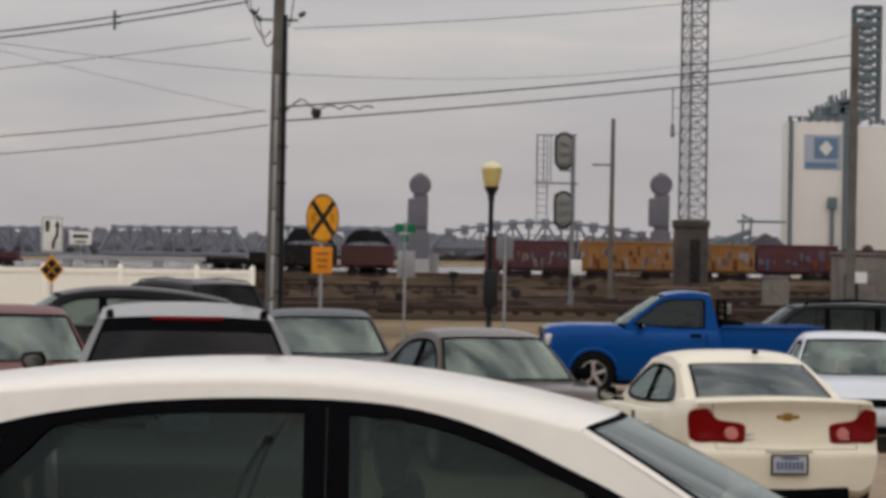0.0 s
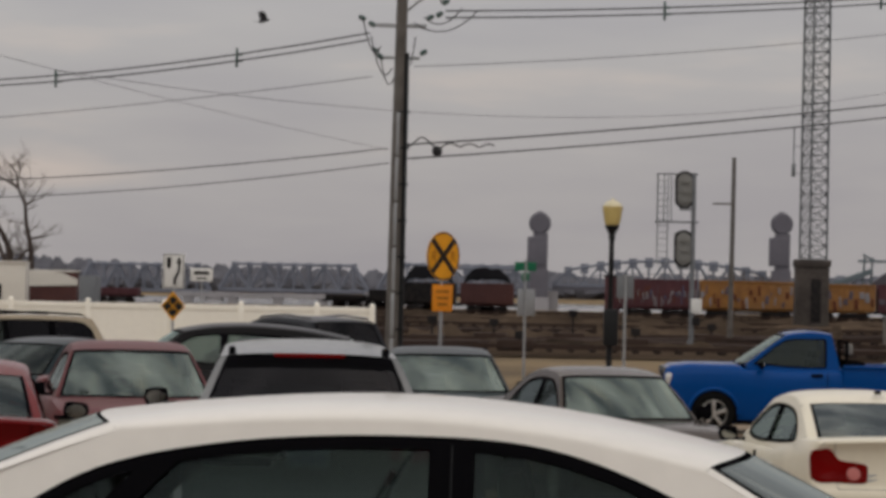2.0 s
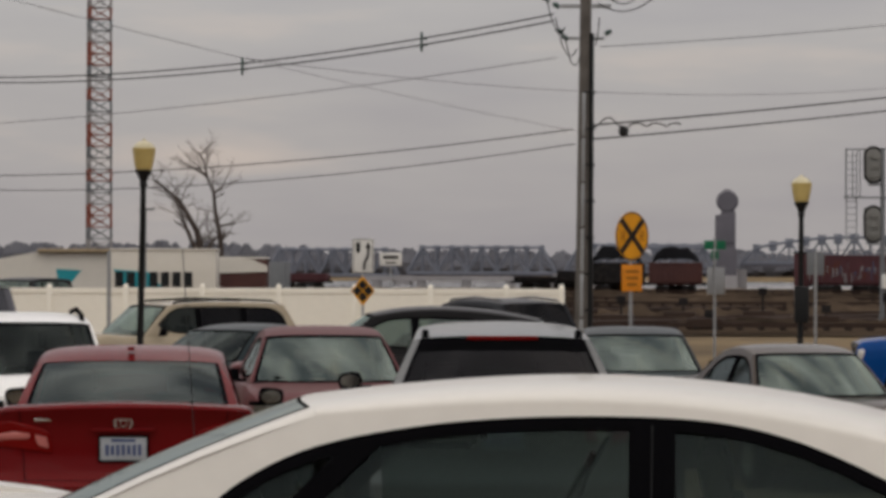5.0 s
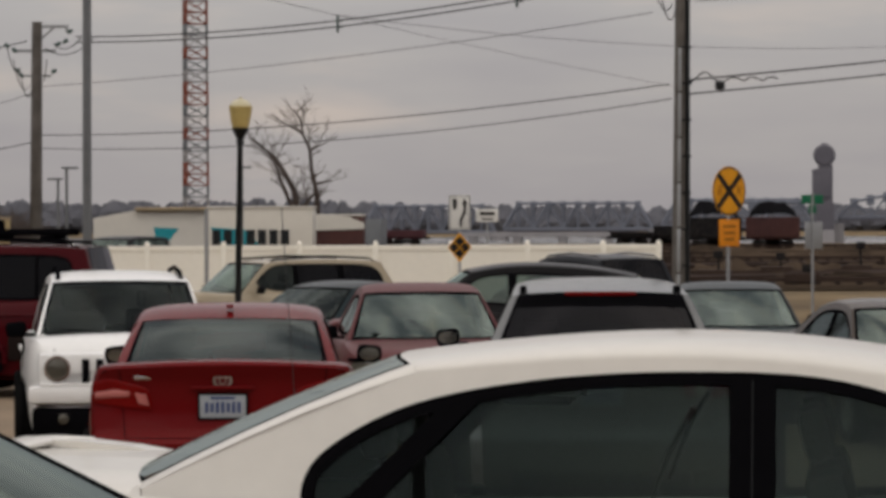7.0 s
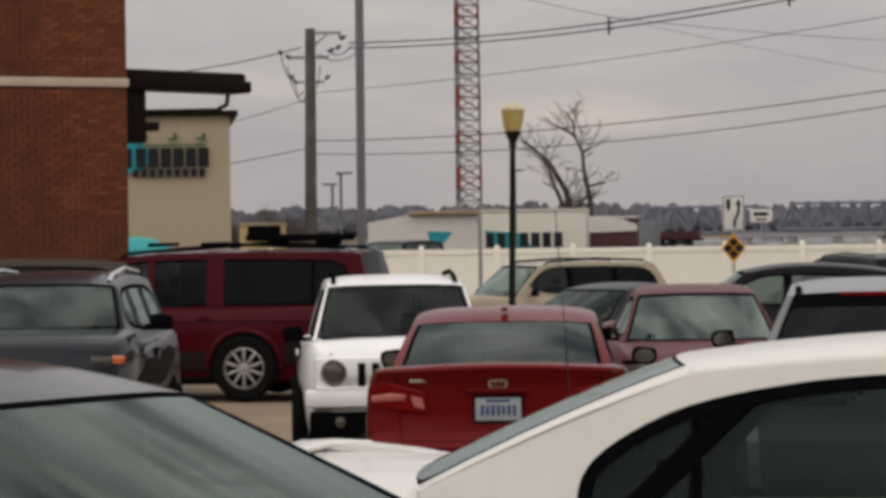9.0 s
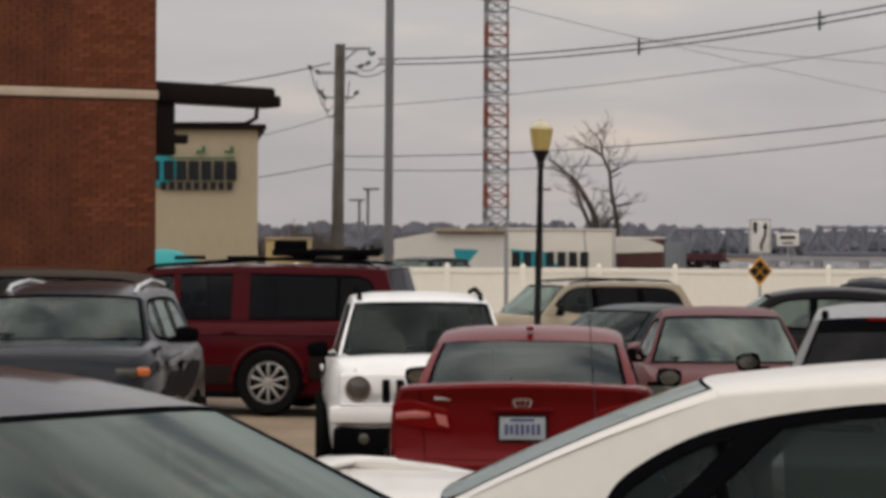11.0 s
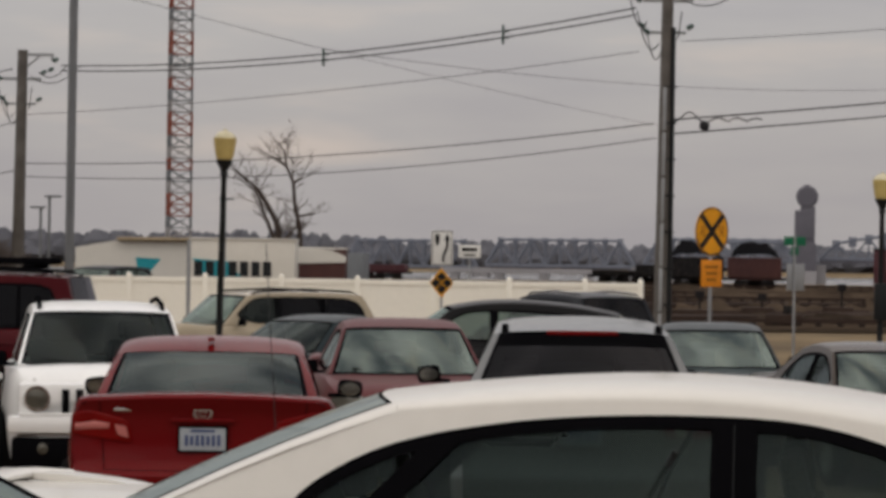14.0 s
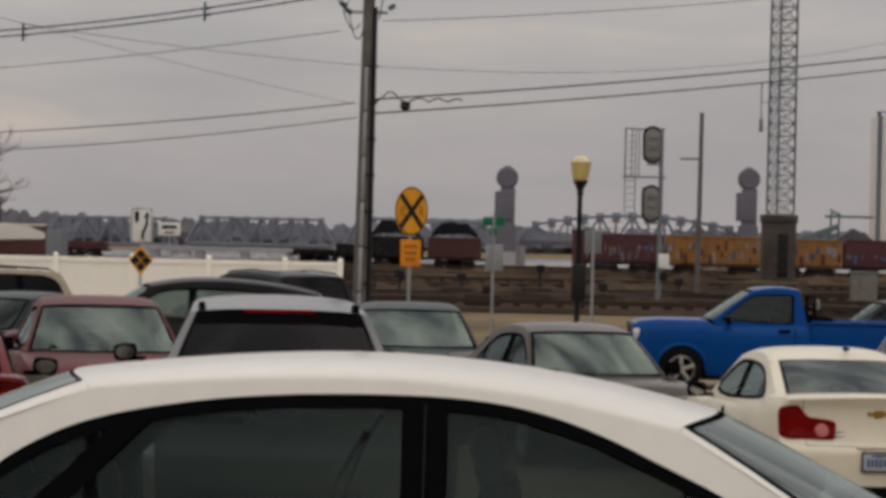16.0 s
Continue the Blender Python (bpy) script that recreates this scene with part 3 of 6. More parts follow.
def cabin(p, root, color):
    W = p["W"] / 2
    cy, cz = p["cowl"]
    by, bz = p["back"]
    rail = p["rail"]
    xb, xr = 0.87 * W, p["wr"] * W
    zt = max(z for _, z in rail)
    b1, b2, b3, b4 = p["bulge"]
    (hy, hz), (ry, rz) = rail[0], rail[-1]

    def side_x(z):
        return mix(xb, xr, clamp((z - p["belt"]) / (zt - p["belt"]), -0.3, 1.1))

    ee = p.get("round", 2.6)

    def patch(y0, z0, y1, z1, g0, g1, arch):
        def f(u, v):
            z = mix(z0, z1, v)
            x = u * side_x(z)
            return (x, mix(y0, y1, v) + mix(g0, g1, v) * (1 - u * u), z + p["crown"] * 0.55 * max(0.0, 1 - abs(u) ** ee) ** (1 / ee) * v ** 1.5 + arch * v * (1 - v))
        return f
    ws, bk = patch(cy, cz, hy, hz, b1, b2, 0.05), patch(by, bz, ry, rz, b4, b3, p.get("arch", 0.06))
    US = [-1, -0.96, -0.92, -0.88, -0.84, -0.65, -0.45, -0.2, 0, 0.2, 0.45, 0.65, 0.84, 0.88, 0.92, 0.96, 1]
    pu = p.get("pillar_u", (0.96, 0.88))
    VS = [0, 0.05, 0.2, 0.4, 0.6, 0.8, 0.88, 0.93, 0.965, 0.975, 0.985, 1]
    sv_ = p.get("seal_v", (0.93, 0.975))

    def cells(f, inner, side=0, back=0, us=US, vs=VS):
        def keep(i, j):
            u, v = (us[i] + us[i + 1]) / 2, (vs[j] + vs[j + 1]) / 2
            edge = pu[back]
            zone = 2 if abs(u) > edge else 1 if (abs(u) > edge - 0.04 or v > sv_[back] or v < 0.05) else 0
            return zone == inner and (not side or u * side > 0)
        return grid(len(us), len(vs), lambda i, j: f(us[i], vs[j]), keep)
    for s in (1, -1):
        part("front_pillar", cells(ws, 2, s, 0), p.get("pillar_paint", color), root, smooth=50)
        part("rear_pillar", cells(bk, 2, s, 1), color, root, smooth=50)
    # roof
    ys = [mix(hy, ry, k / 14) for k in range(15)]
    sm = [rail_z(p, y) for y in ys]
    for _ in range(2):
        sm = [sm[0]] + [(sm[i - 1] + 2 * sm[i] + sm[i + 1]) / 4 for i in range(1, 14)] + [sm[-1]]
    half = [0.25, 0.5, 0.7, 0.82, 0.89, 0.935, 0.965, 0.985, 0.995, 1]
    UR = [-u for u in reversed(half)] + [0] + half
    e_ = p.get("round", 2.6)

    def roof(i, j):
        u, k = UR[i], j / 14
        c = p["crown"] * mix(0.55, 1.0, min(1, 4 * k * (1 - k)))
        return (u * side_x(sm[j]), ys[j] + mix(b2, b3, k) * (1 - u * u), sm[j] + c * (1 - abs(u) ** e_) ** (1 / e_))
    part("roof", grid(len(UR), 15, roof), color, root, smooth=60)
    k_ = (0.2, 0.4, 0.6, 0.8)
    outline = [(cy, cz)] + [(mix(cy, hy, v), mix(cz, hz, v) + 0.05 * v * (1 - v)) for v in k_] + list(zip(ys, sm)) + [(mix(ry, by, v), mix(rz, bz, v) + p.get("arch", 0.06) * v * (1 - v)) for v in k_] + [(by, bz), (by + 0.02, p["belt"] - 0.06), (cy - 0.02, p["belt"] - 0.06)]
    dlo = smoothed(p["dlo"], 2, True, p.get("corner", 0.25))
    for s in (1, -1):
        part("side_frame", holed(outline, dlo, lambda y, z: (s * side_x(z), y, z)), color, root, smooth=50)
    gf, gs, gr = p["glass"]
    mid_car = (0, (hy + ry) / 2, p["belt"] - 0.2)
    part("windshield", cells(ws, 0), gf, root, "sloping laminated windshield", away=mid_car)
    part("windshield_seal", cells(ws, 1), "trim", root)
    part("rear_window", cells(bk, 0, 0, 1), gr, root, away=mid_car)
    part("rear_window_seal", cells(bk, 1, 0, 1), "trim", root)
    c = (0, sum(q[1] for q in dlo) / len(dlo))
    t = p.get("seal", 0.022)
    cuts = sorted(p["pillars"], reverse=True)
    for s in (1, -1):
        def on(y, z, o=0.004):
            return (s * (side_x(z) + o), y, z)
        part("window_trim", band(offset(dlo, t * 0.35), offset(dlo, -t), on), "trim", root)
        edges, hi = [], 9.0
        for y, half in cuts:
            edges.append((y + half, hi))
            bar = clip(dlo, y - half, y + half)
            if len(bar) > 2:
                lean = p.get("lean", {}).get(y, 0.0)
                pts = [on(q[0] + lean * (q[1] - c[1]), q[1], 0.007) for q in bar]
                part("door_pillar", (pts, [tuple(range(len(pts)))]), p.get("pillar_mats", {}).get(y, p.get("pillar_mat", "trim")), root)
            hi = y - half
        edges.append((-9.0, hi))
        for k, (lo, up) in enumerate(edges):
            pane = clip(dlo, lo - 0.03, up + 0.03)
            if len(pane) > 2:
                mat = gs if k == 0 else p.get("rear_side", gs)
                pts = [on(q[0], q[1], -0.006) for q in pane]
                part("side_window", (pts, [tuple(range(len(pts)))]), mat, root, away=mid_car)
    # what is inside
    tub = join(box(0, (cy + by) / 2, p["belt"] - 0.36, 1.5 * W, cy - by - 0.1, 0.04), box(0, cy + 0.0, p["belt"] - 0.14, 1.62 * W, 0.42, 0.24, 0.05))
    if p["style"] == "sedan":
        tub = join(tub, box(0, by + 0.22, bz - 0.10, 1.5 * W, 0.55, 0.04, 0.01))
    part("interior_tub", tub, "inside", root)
    part("headlining", grid(len(UR), 15, lambda i, j: tuple(Vector(roof(i, j)) * 1.0 - Vector((0, 0, 0.035)))), "inside2", root)
    rows = [(mix(cy, hy, 1.0) - 0.42, True), (max(by + 0.55, mix(hy, ry, 0.95) - 0.1), False)]
    for y, single in rows:
        for s in (-1, 1):
            seat = join(xf(box(0, 0, 0.28, 0.50, 0.13, 0.62, 0.05), pose(s * 0.42 * W, y, p["belt"] - 0.38, 12)), xf(box(0, 0, 0.70, 0.27, 0.09, 0.17, 0.04), pose(s * 0.42 * W, y, p["belt"] - 0.38, 12)))
            part("seat", seat, p.get("upholstery", "inside"), root)
    part("steering_wheel", xf(lathe([(0.17, -0.012), (0.19, -0.012), (0.19, 0.012), (0.17, 0.012)], 20, loop=True), pose(-0.42 * W, mix(cy, hy, 0.75) - 0.12, p["belt"] - 0.02, 65)), "trim", root)


def wheel(root, x, y, r, s, rim="rim", spokes=5):
    tyre = [(r * 0.66, -0.10), (r * 0.93, -0.11), (r, -0.07), (r, 0.07), (r * 0.93, 0.11), (r * 0.66, 0.10), (r * 0.64, 0.02), (0.02, 0.02)]
    w = part("wheel", lathe(tyre, 28), "rubber", root, key=("tyre", round(r, 3)))
    w.matrix_basis = pose(x, y, r, 0, 90 * s, 0)
    q = [lathe([(r * 0.60, 0.03), (r * 0.67, 0.085), (r * 0.62, 0.095), (r * 0.57, 0.06)], 24, loop=True), lathe([(0.02, 0.05), (r * 0.16, 0.05), (r * 0.14, 0.09), (0.02, 0.095)], 12)]
    for k in range(spokes):
        q.append(xf(box(r * 0.37, 0, 0.066, r * 0.52, r * (0.17 if spokes < 7 else 0.09), 0.03, 0.008), pose(0, 0, 0, 0, 0, 360 * k / spokes)))
    part("rim", join(*q), rim, w, key=("rim", round(r, 3), spokes, rim))
    return w


def bars(p0, width, height, n, mat, root, name="plate_character"):
    """Plain bars in place of characters, on a plate that faces -y."""
    for i in range(n):
        part(name, box(p0[0] - width / 2 + width * (i + 0.5) / n, p0[1], p0[2], width / n * 0.6, 0.004, height * (0.85 if i % 3 == 1 else 1)), mat, root)


def car(name, label, m, color, p, group="parked cars", rear=None, front=None, rails=False, handles=True, spokes=5):
    root = thing(name, m, label, "car", group)
    W, h = p["W"] / 2, p["L"] / 2
    car_body(p, root, color)
    cabin(p, root, color)
    wf, wr, r = p["wheels"]
    for y in (wf, wr):
        for s in (1, -1):
            x = s * (W + 0.003)
            # flat black plate on the closed body, painted shade of a wheel well
            part("wheel_arch", xf(slab([((r + 0.055) * math.cos(math.pi * k / 14), max(-r * 0.25, (r + 0.055) * math.sin(math.pi * k / 14)) + r) for k in range(-2, 17)], -0.004, 0.004), pose(x, y, 0, 90, 0, 90)), "trim", root)
            wheel(root, s * (W - 0.045), y, r, s, spokes=spokes)
    for s in (1, -1):
        part("sill", box(s * W * 0.95, 0, 0.25, 0.07, p["L"] * 0.5, 0.09, 0.02), "trim", root)
    cy, cz = p["cowl"]
    out = p.get("mirror_out", {1: 0.055, -1: 0.055})
    mz = p.get("mirror_z", p["belt"] + 0.085)
    for s in (1, -1):
        mir = part("mirror", join(xf(box(0, 0, 0, 0.19, 0.105, 0.135, 0.05), pose(s * (W + out[s]), cy - 0.28, mz, 0, s * 6)), box(s * (W - 0.095 + out[s]), cy - 0.28, mz - 0.05, 0.14, 0.05, 0.035, 0.012)), p.get("mirror", "trim"), root)
        part("mirror_glass", disc(s * (W + out[s]), mz, 0.075, 0.050, cy - 0.337, cy - 0.331, 16), "mirror", mir)
        if handles:
            for y, _ in p["pillars"][:2]:
                part("door_handle", box(s * (W * 0.995 + 0.012), y - 0.16 if y > -0.5 else y + 0.12, p["belt"] - 0.12, 0.03, 0.17, 0.03, 0.01), color, root)
        part("door_seam", box(s * (W * 0.985), p["pillars"][0][0], p["belt"] - 0.28, 0.025, 0.012, 0.5), "trim", root)
    if rails:
        for s in (1, -1):
            y0, y1 = p["rail"][0][0] - 0.15, p["rail"][-1][0] + 0.1
            x = s * p["wr"] * W * 0.90
            part("roof_rail", tube([(x, y0, rail_z(p, y0) + 0.02), (x, y0 - 0.12, rail_z(p, y0) + 0.075), (x, (y0 + y1) / 2, p["H"] + 0.035), (x, y1 + 0.12, rail_z(p, y1) + 0.075), (x, y1, rail_z(p, y1) + 0.02)], 0.022, 8), "trim" if rails is True else rails, root)
    # wipers
    part("wiper", join(*[cyl((x, cy + 0.20 - abs(x) * 0.15, cz + 0.012), (x + 0.5, cy + 0.10, cz + 0.06), 0.012, 0.008, 5) for x in (-0.55, 0.05)]), "trim", root)
    # tail
    d = p["deck"]
    tail = rear or {}
    tz = tail.get("z", d - 0.18 if p["style"] == "sedan" else p["belt"] - 0.08)
    tw, th = tail.get("w", 0.36), tail.get("h", 0.17)
    def surf(x, z):
        return -h + tail_y(p, x, z)
    for s in (1, -1):
        shape = smoothed([(s * (W * 0.925 - u * tw), tz + v * th) for u, v in tail.get("shape", [(0, 0.45), (0.35, 0.5), (1, 0.12), (1, -0.42), (0.4, -0.5), (0, -0.38)])], 2, True, 0.13)
        lamp = part("tail_lamp", decal(shape, surf), "tail", root, "glossy red tail lamp", smooth=50)
        for u, v, a, b in tail.get("lenses", [(0.7, -0.15, 0.12, 0.28)]):
            lens = [(s * (W * 0.925 - u * tw) + a * tw * math.cos(2 * math.pi * k / 18), tz + v * th + b * th * math.sin(2 * math.pi * k / 18)) for k in range(18)]
            part("reversing_lens", decal(lens, surf, 0.026, 0.0), tail.get("lens", "lens"), lamp, smooth=50)
        for poly in tail.get("strips", ()):
            part("lamp_strip", decal([(s * (W * 0.925 - u * tw), tz + v * th) for u, v in poly], surf, 0.022, 0.0), tail.get("strip", "pinklens"), lamp, smooth=50)
    pz = tail.get("plate", tz - 0.06)
    py = surf(0, pz)
    pl = part("number_plate", box(0, py - 0.016, pz, 0.305, 0.012, 0.152, 0.005), "plate", root, "white number plate with blue marks")
    bars((0, py - 0.024, pz - 0.008), 0.25, 0.072, 7, "ink", pl)
    part("plate_header", box(0, py - 0.023, pz + 0.055, 0.16, 0.003, 0.018), "ink", pl)
    part("plate_frame", join(box(0, py - 0.012, pz + 0.082, 0.33, 0.03, 0.012, 0.004), box(0, py - 0.012, pz - 0.082, 0.33, 0.03, 0.012, 0.004), box(-0.160, py - 0.012, pz, 0.012, 0.03, 0.165, 0.004), box(0.160, py - 0.012, pz, 0.012, 0.03, 0.165, 0.004)), "trim", root)
    part("bumper_insert", box(0, -h + 0.09, tail.get("bump", 0.48) - 0.17, p["W"] * 0.62, 0.14, 0.14, 0.04), "trim", root)
    if p["style"] == "sedan":
        zl = p.get("bumper_top", 0.60 * d)
        for x0, z0, x1, z1 in ((-0.70, zl, 0.70, zl), (-0.70, zl, -0.74, d - 0.03), (0.70, zl, 0.74, d - 0.03)):
            pts = [(mix(x0, x1, k / 10) * W, mix(z0, z1, k / 10)) for k in range(11)]
            part("boot_seam", tube([(x, surf(x, z) - 0.001, z) for x, z in pts], 0.003, 5), "trim", root)
        part("boot_pull", box(0, surf(0, pz + 0.12) - 0.012, pz + 0.125, 0.42, 0.03, 0.028, 0.008), tail.get("pull", color), root)
    if tail.get("badge"):
        by_ = surf(0, tail["badge"])
        if tail.get("bow_tie"):
            part("badge", decal([(-0.10, tail["badge"] - 0.016), (-0.04, tail["badge"] - 0.016), (-0.04, tail["badge"] - 0.035), (0.04, tail["badge"] - 0.035), (0.04, tail["badge"] - 0.016), (0.10, tail["badge"] - 0.016), (0.10, tail["badge"] + 0.016), (0.04, tail["badge"] + 0.016), (0.04, tail["badge"] + 0.035), (-0.04, tail["badge"] + 0.035), (-0.04, tail["badge"] + 0.016), (-0.10, tail["badge"] + 0.016)], surf, 0.008, 0.0), "brass", root, "gold badge on the boot lid")
            for x0, x1, z in ((-0.40, -0.28, tail["badge"] - 0.16), (-0.40, -0.24, tail["badge"] - 0.20), (0.50, 0.56, tail["badge"] - 0.19)):
                part("badge_script", box((x0 + x1) / 2, surf(x0, z) - 0.004, z, x1 - x0, 0.006, 0.022, 0.002), "steel", root)
        else:
            ring = lathe([(0.045, 0), (0.058, 0), (0.058, 0.012), (0.045, 0.012)], 20, loop=True)
            part("badge", join(xf(ring, pose(0, by_ - 0.002, tail["badge"], 90) @ Matrix.Diagonal((1.10, 0.80, 1, 1))), xf(ring, pose(0, by_ - 0.004, tail["badge"] + 0.006, 90) @ Matrix.Diagonal((0.42, 0.62, 1, 1))), box(0, by_ - 0.008, tail["badge"] + 0.018, 0.07, 0.01, 0.008)), "chrome", root, "chrome oval badge")
            part("badge_script", box(-0.50 * W / 0.92, surf(-0.5, tail["badge"] + 0.01) - 0.004, tail["badge"] + 0.02, 0.17, 0.006, 0.018, 0.002), "chrome", root)
    if tail.get("high_lamp"):
        part("brake_lamp", box(0, tail["high_lamp"][0], tail["high_lamp"][1], 0.5, 0.05, 0.03, 0.008), "tail", root)
    # nose
    n = p["nose"]
    for s in (1, -1) if p.get("lamps", True) else ():
        part("head_lamp", xf(box(0, 0, 0, 0.34, 0.20, 0.15, 0.05), pose(s * W * 0.70, h - 0.12, n - 0.03, 0, 0, -s * 28)), "lampdark", root, "clear head lamp")
    if p.get("lamps", True):
        part("grille", box(0, h - 0.03, n - 0.10, p["W"] * 0.42, 0.08, 0.11, 0.02), "trim", root)
    part("front_bumper", box(0, h - 0.06, 0.45, p["W"] * 0.84, 0.16, 0.20, 0.06), color, root)
    part("air_intake", box(0, h - 0.02, 0.30, p["W"] * 0.6, 0.10, 0.10, 0.02), "trim", root)
    return root


# white sedan close in front, side on
IMP = sedan(5.09, 1.85, 1.475, upholstery="inside2", belt=0.866, cowl=(1.40, 0.95), rail=[(0.898, 1.273), (0.70, 1.318), (0.50, 1.354), (0.20, 1.388), (-0.10, 1.398), (-0.40, 1.39), (-0.65, 1.375), (-0.85, 1.358)],
            back=(-1.66, 1.015), deck=1.03, wr=0.68, crown=0.066, bulge=(0.34, 0.15, -0.12, -0.19), arch=0.085, seal=0.03, pillars=[(0.15, 0.068), (-0.83, 0.05)], lean={-0.83: 1.0}, pillar_u=(0.96, 0.89), seal_v=(0.965, 0.985), glass=("greyglass", "impglass", "greyglass"),
            dlo=[(1.30, 0.90), (1.04, 1.075), (0.853, 1.163), (0.685, 1.243), (0.518, 1.303), (0.35, 1.338), (0.146, 1.352), (-0.153, 1.352), (-0.404, 1.337), (-0.572, 1.316), (-0.741, 1.287), (-0.911, 1.24), (-1.08, 1.148), (-1.16, 1.07), (-1.175, 0.97), (-1.12, 0.885), (-0.9, 0.868), (0, 0.868)])
imp = car("sedan_car", "glossy white four-door sedan with black window trim, parked side on", at(-0.483, 10.15, -90), "white", IMP, "", rear=dict(badge=0.85))
arm = [(-1.84, 1.02), (-1.98, 1.045), (-2.16, 1.065), (-2.40, 1.072), (-2.43, 1.055), (-2.2, 1.042), (-2.02, 1.028)]
spoil = [[(sx, y, z) for sx in (s * 0.56, s * 0.72) for y, z in arm] for s in (1, -1)]
n = len(arm)
sf = [tuple(range(n)), tuple(range(n, 2 * n))] + [(k, (k + 1) % n, n + (k + 1) % n, n + k) for k in range(n)]
part("boot_spoiler", join((spoil[0], sf), (spoil[1], sf), xf(tube([(-0.74, 0.10, -0.03), (-0.70, 0.04, -0.008), (-0.60, 0.01, 0.0), (0, 0, 0.006), (0.60, 0.01, 0.0), (0.70, 0.04, -0.008), (0.74, 0.10, -0.03)], 0.05, 10), pose(0, -2.35, 1.062) @ Matrix.Diagonal((1, 1.6, 0.35, 1))), *[box(x, -2.34, 1.03, 0.07, 0.10, 0.08, 0.01) for x in (-0.6, 0.6)]), "white", imp, "raised white boot spoiler")

for s in (1, -1):
    part("seat_belt", tube([(s * 0.70, -0.02, 1.26), (s * 0.62, -0.10, 1.12), (s * 0.55, -0.16, 0.95)], 0.009, 6), "inside", imp)
    part("grab_handle", tube([(s * 0.58, -0.35, 1.30), (s * 0.56, -0.40, 1.27), (s * 0.56, -0.58, 1.27), (s * 0.58, -0.63, 1.30)], 0.014, 6), "inside2", imp)
part("aerial", cyl((-0.80, -1.45, 0.96), (-0.80, -1.51, 1.86), 0.0022, 0.0016, 5), "iron", imp, "thin black mast aerial")
part("rear_mirror", box(0.02, 0.78, 1.27, 0.24, 0.05, 0.07, 0.02), "trim", imp)
for s in (1, -1):
    part("pillar_seam", cyl((s * 0.819, 0.15, 0.90), (s * 0.660, 0.15, 1.338), 0.0022, n=6), "iron", imp)
    part("belt_strip", cyl((s * 0.813, 1.25, 0.868), (s * 0.813, -1.1, 0.868), 0.006, n=6), "iron", imp)

# dark car in the foreground
BLK = sedan(4.7, 1.92, 1.51, pillar_paint="trim", crown=0.075, bulge=(0.24, 0.10, -0.12, -0.22), cowl=(1.40, 0.94), seal_v=(0.975, 0.985), pillar_u=(0.87, 0.96), glass=("low", "tint", "tint"))
car("sedan_car", "black sedan with a broad windshield reflecting the sky", at(-2.70, 6.47, -110), "black", BLK)

# the row of cars beyond
CAM = sedan(4.8, 1.86, 1.47, mirror_out={1: 0.08, -1: -0.03}, wr=0.70, crown=0.085, back=(-1.50, 1.075), deck=1.105, bumper_top=0.62, bow=0.24, glass=("glass", "tint", "tint"), pillar_u=(0.96, 0.935), mirror_z=1.05,
            rail=[(0.40, 1.335), (0.1, 1.375), (-0.3, 1.385), (-0.58, 1.365), (-0.79, 1.325)])
camry = car("sedan_car", "glossy red sedan with chrome badge, seen from behind", at(-4.545, 23.3, 9.2), "red", CAM, rear=dict(badge=1.0, w=0.40, h=0.22, z=0.905, plate=0.83, lens="tail", shape=[(-0.06, 0.36), (0.25, 0.5), (0.92, 0.22), (1, -0.50), (0.62, -0.42), (-0.06, -0.30)],
    lenses=[], strips=[[(0.0, 0.05), (0.35, 0.16), (0.62, 0.10), (0.60, -0.06), (0.0, -0.14)], [(0.68, 0.08), (0.88, 0.02), (0.93, -0.34), (0.74, -0.26)]]))
part("fin_aerial", box(0.0, -0.72, 1.452, 0.05, 0.10, 0.03, 0.012), "tail", camry)
MAL = sedan(4.87, 1.80, 1.47, glass=("glass", "mid", "greyglass"), crown=0.085, wr=0.655, back=(-1.53, 1.06), deck=1.09, bumper_top=0.665, bow=0.20, rail=[(0.40, 1.335), (0.1, 1.375), (-0.3, 1.385), (-0.58, 1.365), (-0.80, 1.32)],
            dlo=[(1.02, 0.95), (0.42, 1.285), (0.1, 1.325), (-0.42, 1.315), (-0.78, 1.26), (-1.12, 1.08), (-1.13, 1.0)])
mal = car("sedan_car", "cream white sedan with large red tail lamps", at(2.665, 30.45, 9.0), "cream", MAL, rear=dict(badge=0.945, bow_tie=True, w=0.46, h=0.30, z=0.865, plate=0.535, bump=0.44, shape=[(-0.04, 0.42), (0.28, 0.52), (0.46, 0.16), (0.92, 0.08), (1, -0.02), (0.98, -0.44), (0.9, -0.5), (-0.04, -0.5)], lenses=[(0.72, -0.22, 0.13, 0.20)], lens="pinklens"))
part("fin_aerial", box(0.12, -0.72, 1.458, 0.05, 0.10, 0.035, 0.014), "trim", mal)
# rear seal_v widens the black top band, painting the shade under a roof spoiler
SLV = suv(4.9, 2.02, 1.655, pillar_u=(0.96, 0.90), seal_v=(0.93, 0.80), wr=0.60, crown=0.075, round=2.2, mirror_out={1: -0.12, -1: 0.14}, mirror_z=1.18)
sv = car("sport_utility_car", "silver sport utility car with dark rear window and roof rails", at(-1.98, 24.6, 5.5), "silver", SLV, rear=dict(z=0.95, high_lamp=(-2.13, 1.592)))
for s in (1, -1):
    part("rail_end", box(s * 0.54, -1.95, 1.61, 0.05, 0.2, 0.07, 0.02), "trim", sv)
MAR = sedan(4.6, 1.80, 1.5)
car("sedan_car", "faded maroon sedan facing the camera side of the lot", at(-4.40, 32.5, 192), "maroon", MAR)
